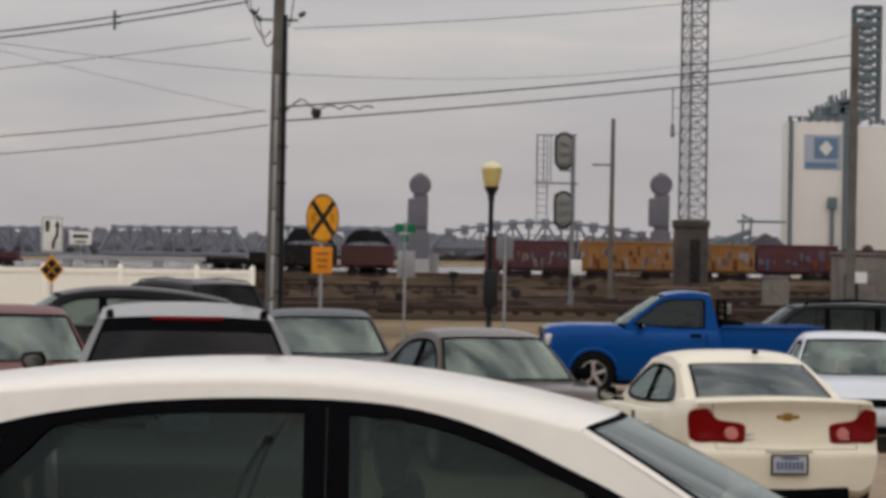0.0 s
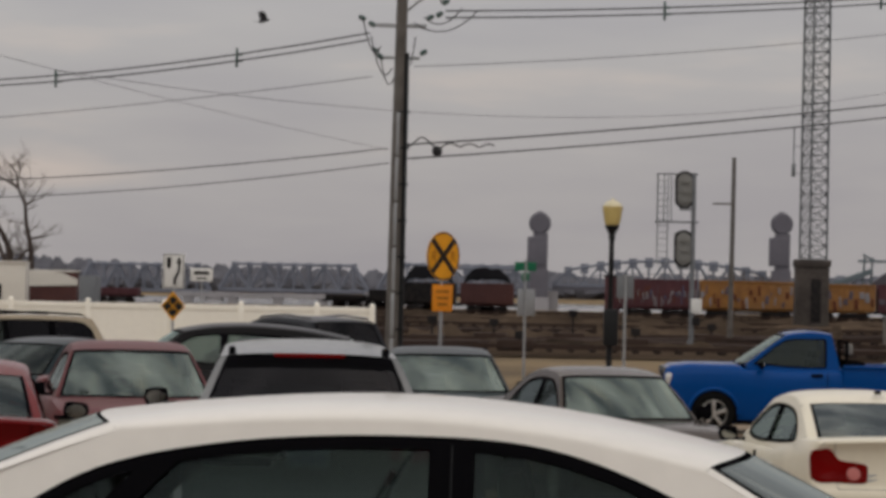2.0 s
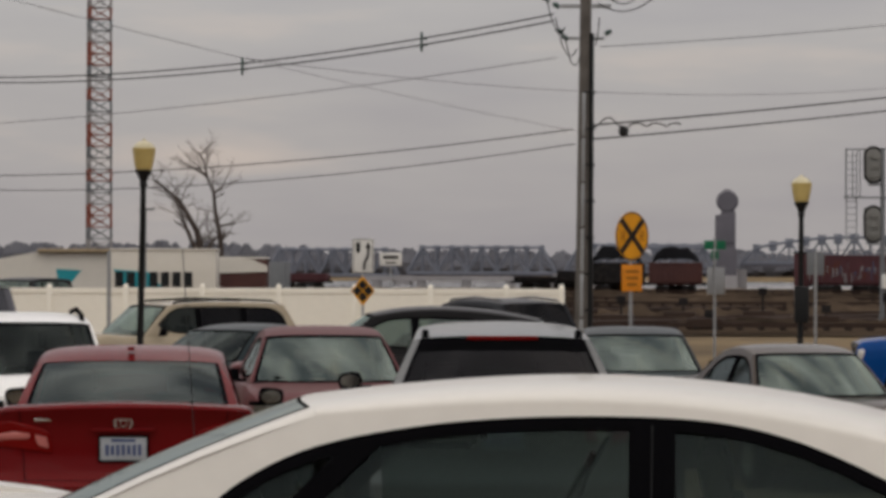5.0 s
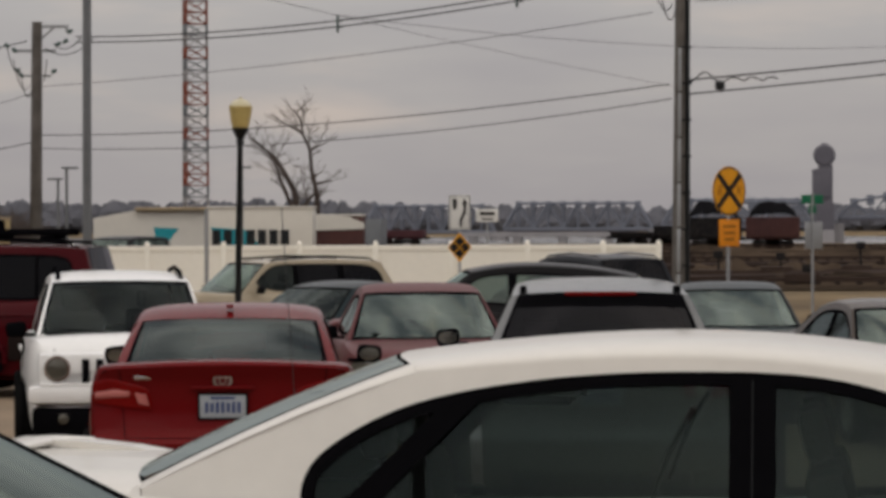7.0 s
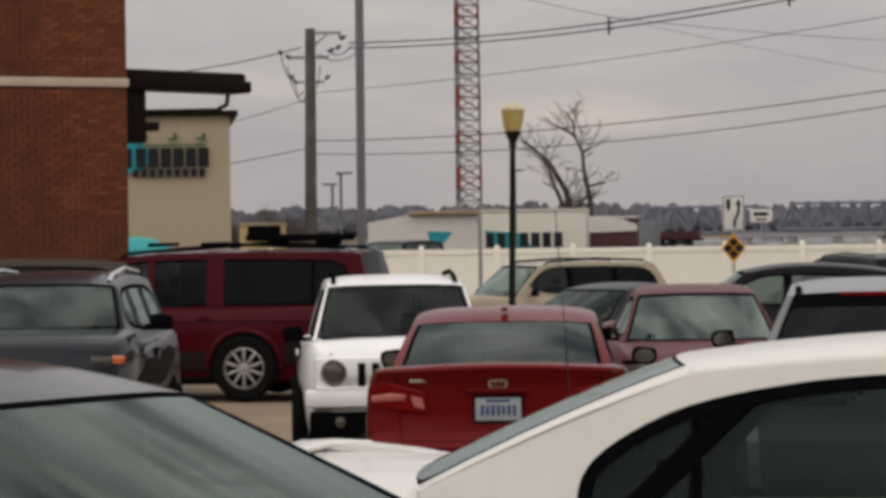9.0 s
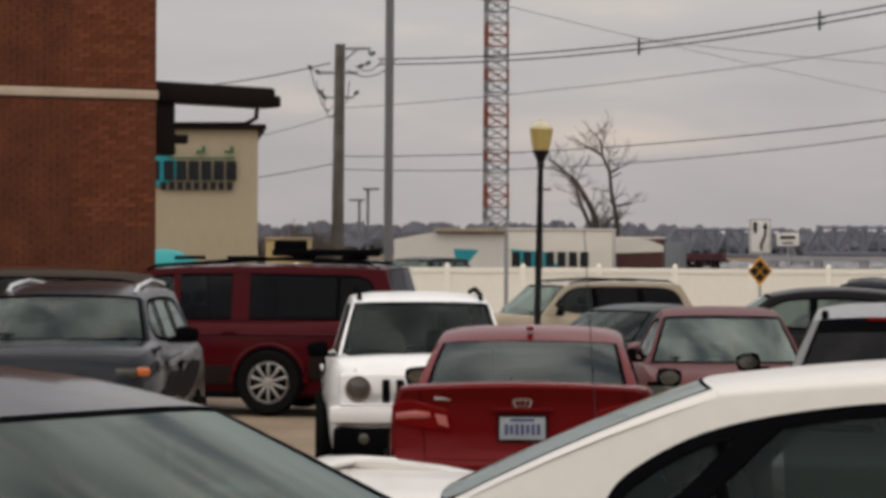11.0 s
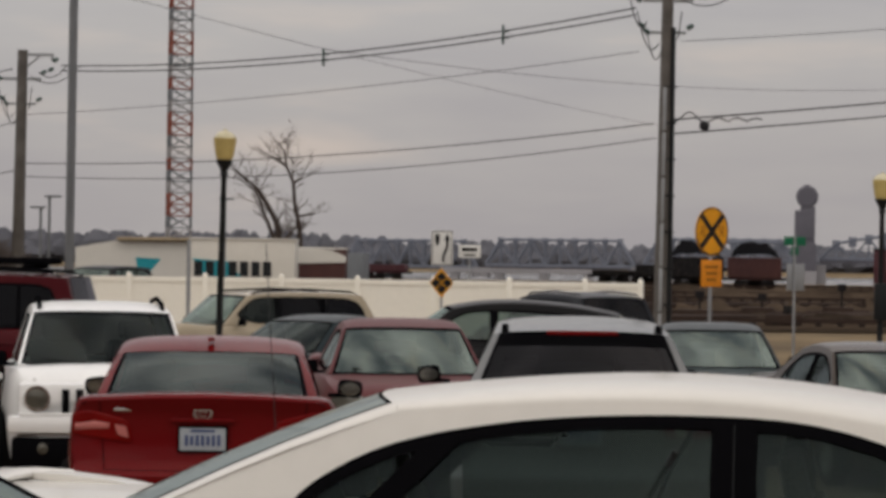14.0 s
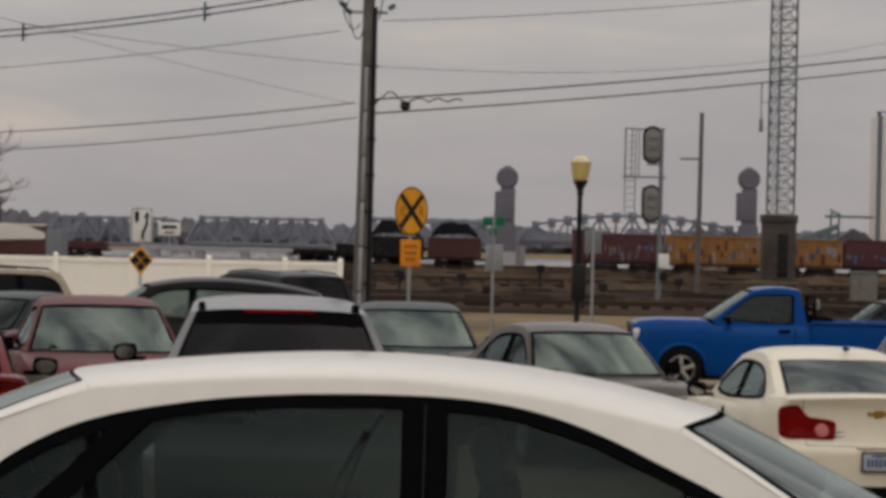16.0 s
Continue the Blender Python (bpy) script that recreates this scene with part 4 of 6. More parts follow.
JEP = suv(4.4, 1.76, 1.66, lamps=False, cowl=(0.85, 1.12), nose=1.0, wr=0.70, belt=1.08, crown=0.06, rail=[(0.42, 1.56), (0.1, 1.60), (-0.8, 1.61), (-1.5, 1.60), (-1.95, 1.575)], bulge=(0.12, 0.06, -0.03, -0.02), glass=("tint", "tint", "dark"))
jeep = car("sport_utility_car", "white boxy sport utility car with round lamps and slotted grille", at(-6.69, 28.9, 195), "jeep", JEP, rails=True)
for s in (1, -1):
    lamp = part("round_lamp", xf(lathe([(0.02, 0.0), (0.09, 0.0), (0.09, 0.015), (0.05, 0.03), (0.01, 0.034)], 20), pose(s * 0.60, 2.195, 0.88, -90)), "lampdark", jeep, "round glass head lamp")
    part("lamp_ring", xf(lathe([(0.085, 0.0), (0.115, 0.0), (0.112, 0.03), (0.09, 0.03)], 20, loop=True), pose(s * 0.60, 2.195, 0.88, -90)), "chrome", lamp)
    part("turn_lamp", box(s * 0.78, 2.10, 0.70, 0.10, 0.06, 0.05, 0.015), "amber", jeep)
for k in range(7):
    part("grille_slot", box(-0.36 + 0.12 * k, 2.215, 0.86, 0.065, 0.02, 0.20, 0.008), "trim", jeep)
part("nose_panel", box(0, 2.10, 0.86, 1.52, 0.20, 0.30, 0.05), "jeep", jeep)
part("bumper_beam", join(box(0, 2.17, 0.66, 1.70, 0.22, 0.15, 0.05), box(0, 2.21, 0.745, 1.5, 0.10, 0.03, 0.012)), "jeep", jeep)
for s in (1, -1):
    part("fog_lamp", xf(lathe([(0.01, 0), (0.042, 0), (0.045, 0.02), (0.02, 0.03)], 16), pose(s * 0.55, 2.275, 0.46, -90)), "lampdark", jeep)
    part("hood_edge", cyl((s * 0.70, 0.9, 1.125), (s * 0.62, 2.1, 1.035), 0.014, n=6), "jeep", jeep)
part("lower_bumper", box(0, 2.16, 0.42, 1.62, 0.24, 0.26, 0.05), "trim", jeep)
EXP = suv(6.3, 2.0, 1.95, corner=0.12, crown=0.05, wheels=(1.75, -1.50, 0.41), glass=("glass", "tint", "dark"), rear_side="dark", wr=0.77, cowl=(0.95, 1.18), back=(-3.12, 1.25), rail=[(0.34, 1.78), (0.05, 1.84), (-0.9, 1.865), (-2.2, 1.865), (-2.97, 1.845)], pillar_mat="darkred",
          pillars=[(-0.24, 0.05), (-1.09, 0.115), (-2.36, 0.02)], pillar_mats={-0.24: "darkred", -2.36: "trim"}, dlo=[(0.70, 1.20), (0.22, 1.70), (-0.1, 1.78), (-1.35, 1.79), (-2.75, 1.765), (-2.93, 1.32), (-2.88, 1.21)])
exp = car("sport_utility_car", "large dark red sport utility car with tan cladding and roof rack", at(-12.60, 40.4, 92), "darkred", EXP, rails=True, spokes=10)
for s in (1, -1):
    part("lower_cladding", box(s * 1.0, 0.0, 0.50, 0.03, 2.1, 0.24, 0.01), "tan", exp)
    part("rear_cladding", box(s * 0.99, -2.50, 0.62, 0.05, 0.95, 0.34, 0.02), "tan", exp)
for s in (1, -1):
    part("arch_flare", xf(tube([(0.485 * math.cos(math.pi * k / 16), 0.485 * math.sin(math.pi * k / 16), 0) for k in range(17)], 0.04, 8), pose(s * 1.0, -1.50, 0.41, 90, 0, 90)), "darkred", exp)
    part("body_crease", cyl((s * 1.003, 1.2, 1.02), (s * 1.003, -2.9, 1.02), 0.012, n=6), "darkred", exp)
part("roof_rack", join(*[box(0, y, 1.99, 1.35, 0.07, 0.05, 0.015) for y in (-0.2, -0.9, -1.7, -2.4)], box(0.1, -2.0, 2.06, 0.5, 1.35, 0.09, 0.03), box(0.2, -1.5, 2.12, 0.45, 0.36, 0.20, 0.04)), "trim", exp)
KIA = suv(4.4, 1.80, 1.71, lamps=False, belt=1.17, cowl=(1.0, 1.27), nose=1.08, wr=0.67, crown=0.075, round=2.2, mirror_out={1: 0.12, -1: 0.12}, mirror_z=1.31, glass=("mid", "mid", "tint"), dlo=[(0.88, 1.24), (0.46, 1.555), (0.1, 1.60), (-1.1, 1.60), (-1.75, 1.55), (-1.90, 1.30), (-1.85, 1.235)])
kia = car("sport_utility_car", "grey compact sport utility car with a dented flank", at(-9.10, 26.3, 190.8), "grey", KIA, rails="chrome")
for s in (1, -1):
    lamp = part("head_lamp", xf(box(0, 0, 0, 0.22, 0.14, 0.08, 0.03), pose(s * 0.68, 2.05, 1.04, 0, 0, -s * 30)), "lampdark", kia, "clear head lamp")
    part("turn_lens", xf(box(0, 0, 0, 0.11, 0.165, 0.07, 0.02), pose(s * 0.78, 1.99, 1.05, 0, 0, -s * 38)), "amber", lamp)
part("grille", box(0, 2.17, 0.98, 0.74, 0.08, 0.10, 0.02), "trim", kia)
side = [(1.75, 0.78), (1.2, 0.70), (0.55, 0.82), (-0.3, 0.72), (-1.2, 0.90), (-1.5, 1.02), (-0.9, 1.04), (-0.2, 0.93), (0.4, 1.02), (1.1, 0.90)]
part("dent", xf(slab(smoothed(side, 1), -0.004, 0.012), pose(-0.905, 0, 0, 90, 0, 90)), "tan", kia, "scraped brown dent along the doors")
part("scrape", xf(slab([(0.9, 1.06), (-0.9, 1.12), (-0.9, 1.15), (0.9, 1.10)], -0.004, 0.012), pose(-0.905, 0, 0, 90, 0, 90)), "steel", kia)
BEI = suv(4.9, 1.95, 1.70, rear_side="dark")
car("minivan_car", "beige minivan parked along the white fence", at(-11.2, 61.8, 132), "beige", BEI, rails=True)
car("sport_utility_car", "black crossover car with a low sloping roof", at(-4.88, 45.6, 97), "jet", suv(4.7, 1.9, 1.67, crown=0.07, round=2.2, glass=("glass", "mid", "tint"), rail=[(0.50, 1.52), (0.1, 1.59), (-0.5, 1.60), (-1.2, 1.55), (-1.8, 1.45)], dlo=[(0.95, 1.06), (0.45, 1.46), (0.1, 1.51), (-0.6, 1.51), (-1.3, 1.44), (-1.75, 1.25), (-1.7, 1.10)]))
car("sport_utility_car", "dark grey sport utility car near the fence", at(-4.85, 58.6, 30), "charcoal", suv(4.6, 1.9, 1.79, wr=0.66, crown=0.07, round=2.2, glass=("tint", "tint", "dark")), rails="silver")
car("sedan_car", "dark teal grey sedan with pale reflecting windshield", at(-1.50, 39.6, 186), "teal", sedan(4.8, 1.82, 1.46))
car("sedan_car", "dark bronze grey sedan facing the lot's near side", at(0.42, 35.0, 197), "bronze", sedan(4.6, 1.76, 1.46))
car("sedan_car", "pale silver sedan with reflecting windshield", at(5.25, 41.6, 178), "pale", sedan(4.6, 1.78, 1.45))
car("sport_utility_car", "charcoal crossover car with roof rails", at(7.75, 66.3, 92), "charcoal", suv(4.8, 1.9, 1.70, glass=("tint", "tint", "dark")), rails=True)
car("sedan_car", "dark teal sedan behind the maroon one", at(-7.2, 45.0, 150), "teal", sedan(4.7, 1.8, 1.41, glass=("tint", "tint", "tint")))
car("minivan_car", "bronze grey minivan in front of the brick building", at(-14.9, 39.6, 108), "bronze", suv(5.0, 1.95, 1.80))

car("van", "dark work van with pale windows behind the fence", pose(-24.0, 104.5, -0.93, 0, 0, 165), "jet", suv(5.0, 1.9, 2.34, wr=0.72, belt=1.5, cowl=(1.3, 1.55), glass=("glass", "mid", "mid"), mirror_z=1.75))


def pickup():
    """Blue single-cab pickup truck: cab and nose as a car, bed in panels."""
    p = dict(L=5.32, W=2.03, H=1.93, belt=1.25, cowl=(1.12, 1.34), rail=[(0.36, 1.90), (0.2, 1.935), (-0.1, 1.96), (-0.35, 1.95), (-0.50, 1.92)], back=(-0.66, 1.29), deck=1.25, nose=1.225, wr=0.76, crown=0.045,
             bulge=(0.2, 0.09, -0.03, -0.02), wheels=(1.72, -1.40, 0.40), pillars=[(-0.42, 0.06)], glass=("mid", "mid", "tint"), style="pickup",
             dlo=[(0.98, 1.34), (0.94, 1.38), (0.62, 1.65), (0.40, 1.80), (0.30, 1.83), (0.1, 1.845), (-0.30, 1.845), (-0.37, 1.845), (-0.40, 1.81), (-0.40, 1.75), (-0.40, 1.40), (-0.40, 1.31), (-0.37, 1.30), (-0.30, 1.30), (0.35, 1.30), (0.55, 1.33), (0.92, 1.34)])
    root = car("pickup_truck", "bright blue single-cab pickup truck parked side on", at(4.58, 62.0, 91), "blue", p, handles=False)
    W = 1.0
    for s in (1, -1):
        part("bed_side", join(box(s * (W - 0.05), -1.68, 0.99, 0.10, 1.94, 0.68, 0.03), box(s * (W - 0.03), -1.68, 1.33, 0.14, 1.94, 0.06, 0.02), box(s * (W - 0.06), -0.87, 0.62, 0.10, 0.34, 0.2, 0.02), box(s * (W - 0.06), -2.35, 0.62, 0.10, 0.55, 0.2, 0.02)), "blue", root)
        part("arch_flare", xf(tube([(0.475 * math.cos(math.pi * k / 16), 0.475 * math.sin(math.pi * k / 16), 0) for k in range(17)], 0.04, 8), pose(s * 1.01, 1.72, 0.40, 90, 0, 90)), "blue", root)
        part("arch_flare", xf(tube([(0.475 * math.cos(math.pi * k / 16), 0.475 * math.sin(math.pi * k / 16), 0) for k in range(17)], 0.04, 8), pose(s * 1.01, -1.40, 0.40, 90, 0, 90)), "blue", root)
        part("corner_lamp", box(s * 0.86, 2.56, 1.04, 0.22, 0.16, 0.24, 0.05), "lens", root, "clear head lamp")
        part("rack_post", box(s * 0.72, -0.80, 1.58, 0.06, 0.06, 0.50, 0.01), "trim", root)
    for k in range(4):
        part("rack_bar", box(0, -0.80, 1.44 + 0.12 * k, 1.42, 0.04, 0.035, 0.008), "trim", root)
    part("rack_lamp", box(-0.45, -0.86, 1.66, 0.34, 0.12, 0.20, 0.03), "signal", root)
    part("tailgate", box(0, -2.63, 0.99, 1.9, 0.07, 0.70, 0.02), "blue", root)
    part("bed_floor", box(0, -1.68, 0.62, 1.8, 1.9, 0.06), "trim", root)
    part("cab_back", box(0, -0.68, 1.0, 1.9, 0.06, 0.6, 0.02), "blue", root)
    part("tool_box", box(0.0, -0.95, 1.36, 1.7, 0.38, 0.14, 0.03), "trim", root)
    part("door_handle", box(-1.015, -0.22, 1.16, 0.03, 0.22, 0.06, 0.015), "trim", root)


pickup()


# ---- fence, signs, poles and lamps ----
FX0, FY0, FZ = -18.6, 75.7, 1.27
FDX, FDY = 0.9894, 0.1450


def fence():
    root = thing("vinyl_fence", pose(FX0 - 1.83 * 4 * FDX, FY0 - 1.83 * 4 * FDY, -0.62, 0, 0, math.degrees(math.atan2(FDY, FDX))), "ivory white vinyl privacy fence with capped posts", "fence")
    n = 13
    H = FZ + 0.62
    post = join(box(0, 0, H / 2 + 0.02, 0.13, 0.13, H + 0.04, 0.01))
    capg = lathe([(0.085, 0), (0.09, 0.02), (0.05, 0.05), (0.01, 0.065)], 4)
    for i in range(n):
        x = 1.83 * i if i < n - 1 else 1.83 * (n - 2) + 1.34
        a = part("post", post, "vinyl", root, key="fence_post")
        a.location.x = x
        b = part("post_cap", capg, "vinyl", a, key="fence_cap")
        b.location.z = H + 0.04
        b.rotation_euler.z = math.pi / 4
        if i < n - 1:
            w = 1.83 if i < n - 2 else 1.34
            r = part("rail", box(w / 2, 0, H - 0.07, w - 0.13, 0.06, 0.14, 0.01), "vinyl", root)
            r.location.x = x
            r = part("rail", box(w / 2, 0, 0.12, w - 0.13, 0.06, 0.14, 0.01), "vinyl", root)
            r.location.x = x
            q = part("panel", box(w / 2, 0, H / 2, w - 0.12, 0.03, H - 0.26), "vinyl", root)
            q.location.x = x


fence()


def lamp_post(x, y, top, lean=0.0, box_low=False):
    z = ground_z(x, y) + 0.03
    root = thing("street_lamp", pose(x, y, z, 0, lean, 0), "black iron street lamp with a cream acorn globe", "street lamp", "lamp posts")
    h = top - z
    part("post", lathe([(0.16, 0), (0.16, 0.12), (0.11, 0.2), (0.10, 0.55), (0.075, 0.62), (0.062, 0.9), (0.05, h - 0.85), (0.075, h - 0.80), (0.06, h - 0.74), (0.12, h - 0.62), (0.155, h - 0.55), (0.13, h - 0.53)], 14), "iron", root)
    part("globe", lathe([(0.135, h - 0.54), (0.16, h - 0.48), (0.185, h - 0.34), (0.205, h - 0.20), (0.212, h - 0.16), (0.19, h - 0.15)], 16), "globe", root, "cream acrylic globe")
    part("globe_cap", lathe([(0.20, h - 0.155), (0.185, h - 0.12), (0.11, h - 0.05), (0.03, h - 0.03), (0.03, h), (0.01, h + 0.01)], 16), "cap", root)
    if box_low:
        part("control_box", box(0.02, -0.05, box_low - z, 0.30, 0.16, 0.75, 0.03), "iron", root)


lamp_post(*(0.95, 65.99), 3.68, 0.35, 1.05)
lamp_post(*(-10.77, 55.97), 4.03, 1.0)


def crossing_sign():
    x, y = (-2.25, 59.96)
    root = thing("crossing_sign", at(x, y, 50), "round amber railway crossing warning sign on a post", "road sign")
    R, z = 0.457, 2.38 - ground_z(x, y) - 0.03
    part("post", box(0, 0.03, z / 2 + 0.1, 0.06, 0.04, z + 0.5, 0.004), "steel", root)
    part("sign_disc", disc(0, z, R, R, -0.004, 0.004), "sign_yellow", root)
    part("border", xf(lathe([(R - 0.035, 0), (R - 0.012, 0), (R - 0.012, 0.004), (R - 0.035, 0.004)], 36, loop=True), pose(0, -0.004, z, 90)), "sign_black", root)
    part("cross", join(*[xf(box(0, 0, 0, 0.105, 0.006, 2 * R - 0.08), pose(0, -0.008, z, 0, s * 45, 0)) for s in (1, -1)]), "sign_black", root, "black diagonal cross")
    def letter(cx):
        stem = [box(cx - 0.04, -0.008, z, 0.022, 0.006, 0.18), box(cx + 0.005, -0.008, z + 0.08, 0.09, 0.006, 0.022), box(cx + 0.005, -0.008, z + 0.005, 0.09, 0.006, 0.022), box(cx + 0.045, -0.008, z + 0.042, 0.022, 0.006, 0.09)]
        return join(*stem, xf(box(0, 0, 0, 0.022, 0.006, 0.12), pose(cx + 0.025, -0.008, z - 0.045, 0, -28, 0)))
    for cx in (-0.26, 0.26):
        part("letter", letter(cx), "sign_brown", root)
    part("plaque", box(0, 0, z - 0.78, 0.56, 0.008, 0.50, 0.002), "sign_orange", root, "faded orange plaque below the disc")
    for k in range(3):
        part("plaque_writing", box(0, -0.006, z - 0.66 - 0.12 * k, 0.36 - 0.05 * k, 0.004, 0.05), "sign_brown", root)


crossing_sign()


def keep_right_sign():
    x, y = (-8.92, 73.47)
    root = thing("keep_right_sign", at(x, y, 6), "white traffic sign with black arrows above a small yellow diamond", "road sign")
    z0 = ground_z(x, y) + 0.03
    z = 2.04 - z0
    part("post", box(0, 0.03, z / 2 + 0.15, 0.055, 0.04, z + 0.3, 0.004), "steel", root)
    part("sign_plate", box(0, 0, z, 0.50, 0.008, 0.80, 0.003), "sign_white", root)
    part("border", join(box(0, -0.006, z + 0.38, 0.46, 0.004, 0.015), box(0, -0.006, z - 0.38, 0.46, 0.004, 0.015), box(0.225, -0.006, z, 0.015, 0.004, 0.76), box(-0.225, -0.006, z, 0.015, 0.004, 0.76)), "sign_black", root)
    part("arrow", join(plate([(-0.16, z + 0.32), (-0.06, z + 0.32), (-0.06, z + 0.14), (-0.09, z + 0.06), (-0.13, z + 0.06), (-0.16, z + 0.14)], -0.010, -0.005), plate([(0.12, z + 0.34), (0.19, z + 0.18), (0.05, z + 0.18)], -0.010, -0.005), box(0.12, -0.008, z + 0.10, 0.06, 0.004, 0.2), xf(box(0, 0, 0, 0.06, 0.004, 0.24), pose(0.075, -0.008, z - 0.08, 0, 24, 0)), box(0.03, -0.008, z - 0.24, 0.06, 0.004, 0.16)), "sign_black", root)
    s = 0.34
    part("diamond_plate", plate([(0, z - 0.80 + s), (s * 0.8, z - 0.80), (0, z - 0.80 - s), (-s * 0.8, z - 0.80)], -0.004, 0.004), "sign_yellow", root)
    part("chevron", join(*[xf(box(0, 0, 0, 0.165, 0.006, 0.165), pose(a * 0.13, -0.008, z - 0.80 + b * 0.14, 0, 45, 0)) for a, b in ((0, 1), (0, -1), (1, 0), (-1, 0))]), "sign_black", root)
    x2, y2 = (-10.07, 89.44)
    root = thing("small_sign", at(x2, y2, 6), "small white sign with a dark border on a thin post", "road sign")
    z = 1.98 - ground_z(x2, y2)
    part("post", cyl((0, 0.02, 0), (0, 0.02, z + 0.1), 0.025), "steel", root)
    part("sign_plate", box(0, 0, z, 0.62, 0.01, 0.36, 0.003), "sign_white", root)
    part("writing", join(box(0, -0.007, z + 0.05, 0.42, 0.004, 0.10), box(0, -0.007, z - 0.1, 0.3, 0.004, 0.05)), "sign_black", root)


keep_right_sign()


def street_name_sign():
    x, y = (-0.85, 72.00)
    root = thing("street_name_sign", at(x, y, 30), "green street name plates on a thin steel post", "road sign")
    z0 = ground_z(x, y) + 0.03
    part("post", cyl((0, 0, 0), (0, 0, 2.45 - z0), 0.03), "steel", root)
    part("name_plate", box(0, 0, 2.30 - z0, 0.55, 0.012, 0.20, 0.003), "sign_green", root)
    part("name_plate", xf(box(0, 0, 2.08 - z0, 0.5, 0.012, 0.18, 0.003), pose(0, 0, 0, 0, 0, 80)), "sign_green", root)
    part("sign_back", box(0.05, 0.03, 1.5 - z0, 0.45, 0.01, 0.6, 0.003), "steel", root)
    x, y = (1.50, 77.99)
    root = thing("sign_back", at(x, y, 10), "grey back of a road sign on a post", "road sign")
    z0 = ground_z(x, y) + 0.03
    part("post", cyl((0, 0, 0), (0, 0, 2.2 - z0), 0.035), "steel", root)
    part("sign_plate", box(0, 0.02, 1.9 - z0, 0.42, 0.01, 0.55, 0.003), "grey_steel", root)


street_name_sign()

# utility poles
POLE = Vector((*(-4.23, 79.89), 9.2))
HPOLE = Vector((*(-25.90, 100.73), 8.28))
FAR_R = Vector((*(13.05, 103.18), 9.2))


def utility_pole(pos, r, name, label, riser=False, arm=1, transformer=False):
    z = ground_z(pos.x, pos.y)
    h = pos.z - z
    root = thing(name, pose(pos.x, pos.y, z, 0, 0.55, 0), label, "utility pole", "utility poles")
    part("post", cyl((0, 0, 0), (0, 0, h), r * 1.12, r * 0.85, 14), "wood", root)
    if riser:
        part("conduit", join(cyl((r * 1.35, -0.08, 0), (r * 0.95, -0.08, h - 1.6), 0.062, 0.062, 8), *[box(r * 0.8, -0.1, 0.6 + k * 0.9, 0.3, 0.12, 0.05) for k in range(8)]), "iron", root)
        for k in range(6):
            part("conduit_guard", box(-r * 0.05, -r * 1.08, 0.75 + 1.12 * k, 0.085, 0.09, 1.06, 0.015), "steel", root, "pale conduit guard")
    part("top_bracket", join(box(arm * 0.52, 0, h - 0.14, 0.95, 0.09, 0.10, 0.01), xf(box(0, 0, 0, 0.55, 0.06, 0.06), pose(arm * 0.35, 0, h - 0.36, 0, -arm * 40, 0)), box(arm * 0.98, 0, h - 0.22, 0.08, 0.08, 0.25, 0.01)), "steel", root)
    part("crossarm", box(0, 0, h - 0.92, 1.25, 0.10, 0.10, 0.01), "steel", root)
    part("crossarm", box(0, 0, h - 1.72, 0.95, 0.10, 0.08, 0.01), "steel", root)
    bell = lathe([(0.03, 0), (0.075, 0.02), (0.05, 0.06), (0.08, 0.09), (0.05, 0.13), (0.07, 0.16), (0.02, 0.20)], 10)
    for x, zz in ((-0.9, -0.80), (-0.65, -0.95), (0.62, -0.75), (0.85, -0.66), (1.0, -0.35), (-0.55, -1.6), (-0.42, -1.75), (0.48, -1.62)):
        part("insulator", xf(bell, pose(x, 0, h + zz, 0, 60 if x > 0 else -60, 0)), "copper", root)
    loops = []
    for x0, z0, x1, z1, dip in ((-0.95, -0.8, -0.5, -1.45, 0.5), (0.55, -0.7, 1.5, -0.45, 0.35), (0.3, -0.85, 1.9, -0.5, 0.45), (-0.5, -1.7, -0.05, -1.9, 0.75), (-0.75, -1.2, -0.2, -2.0, 0.6), (0.35, -1.2, 0.25, -1.9, 0.15)):
        loops.append(tube([(mix(x0, x1, k / 8), -0.1, h + mix(z0, z1, k / 8) - dip * 4 * (k / 8) * (1 - k / 8) * 0.8) for k in range(9)], 0.016, 5))
    part("jumper_wire", join(*loops), "wire", root)
    return root


utility_pole(POLE, 0.165, "utility_pole", "tall weathered wooden utility pole with conduit and wires", True)
utility_pole(HPOLE, 0.19, "utility_pole", "wooden utility pole with wire bracket beside a warehouse", False)
root = thing("utility_pole", pose(FAR_R.x, FAR_R.y, ground_z(FAR_R.x, FAR_R.y), 0, 0.3, 0), "plain dark wooden utility pole", "utility pole", "utility poles")
part("post", cyl((0, 0, 0), (0, 0, FAR_R.z - ground_z(FAR_R.x, FAR_R.y)), 0.16, 0.13, 12), "wood", root)
part("insulator", join(*[box(0, -0.15, zz + 0.9, 0.06, 0.12, 0.1, 0.02) for zz in (8.9, 7.9, 7.4)]), "copper", root)
TP = (9.03, 173.77)
root = thing("utility_pole", pose(*TP, -0.95, 0, 0.3, 0), "thin wooden pole with one short arm", "utility pole", "utility poles")
part("post", cyl((0, 0, 0), (0, 0, 10.05), 0.15, 0.11, 10), "wood", root)
part("arm", box(-0.55, 0, 7.55, 1.1, 0.10, 0.10, 0.01), "wood", root)
GP = (-14.05, 58.35)
root = thing("lot_lamp_pole", pose(*GP, ground_z(*GP), 0, 0.2, 0), "plain grey steel parking lot lamp pole", "lamp pole", "lamp poles")
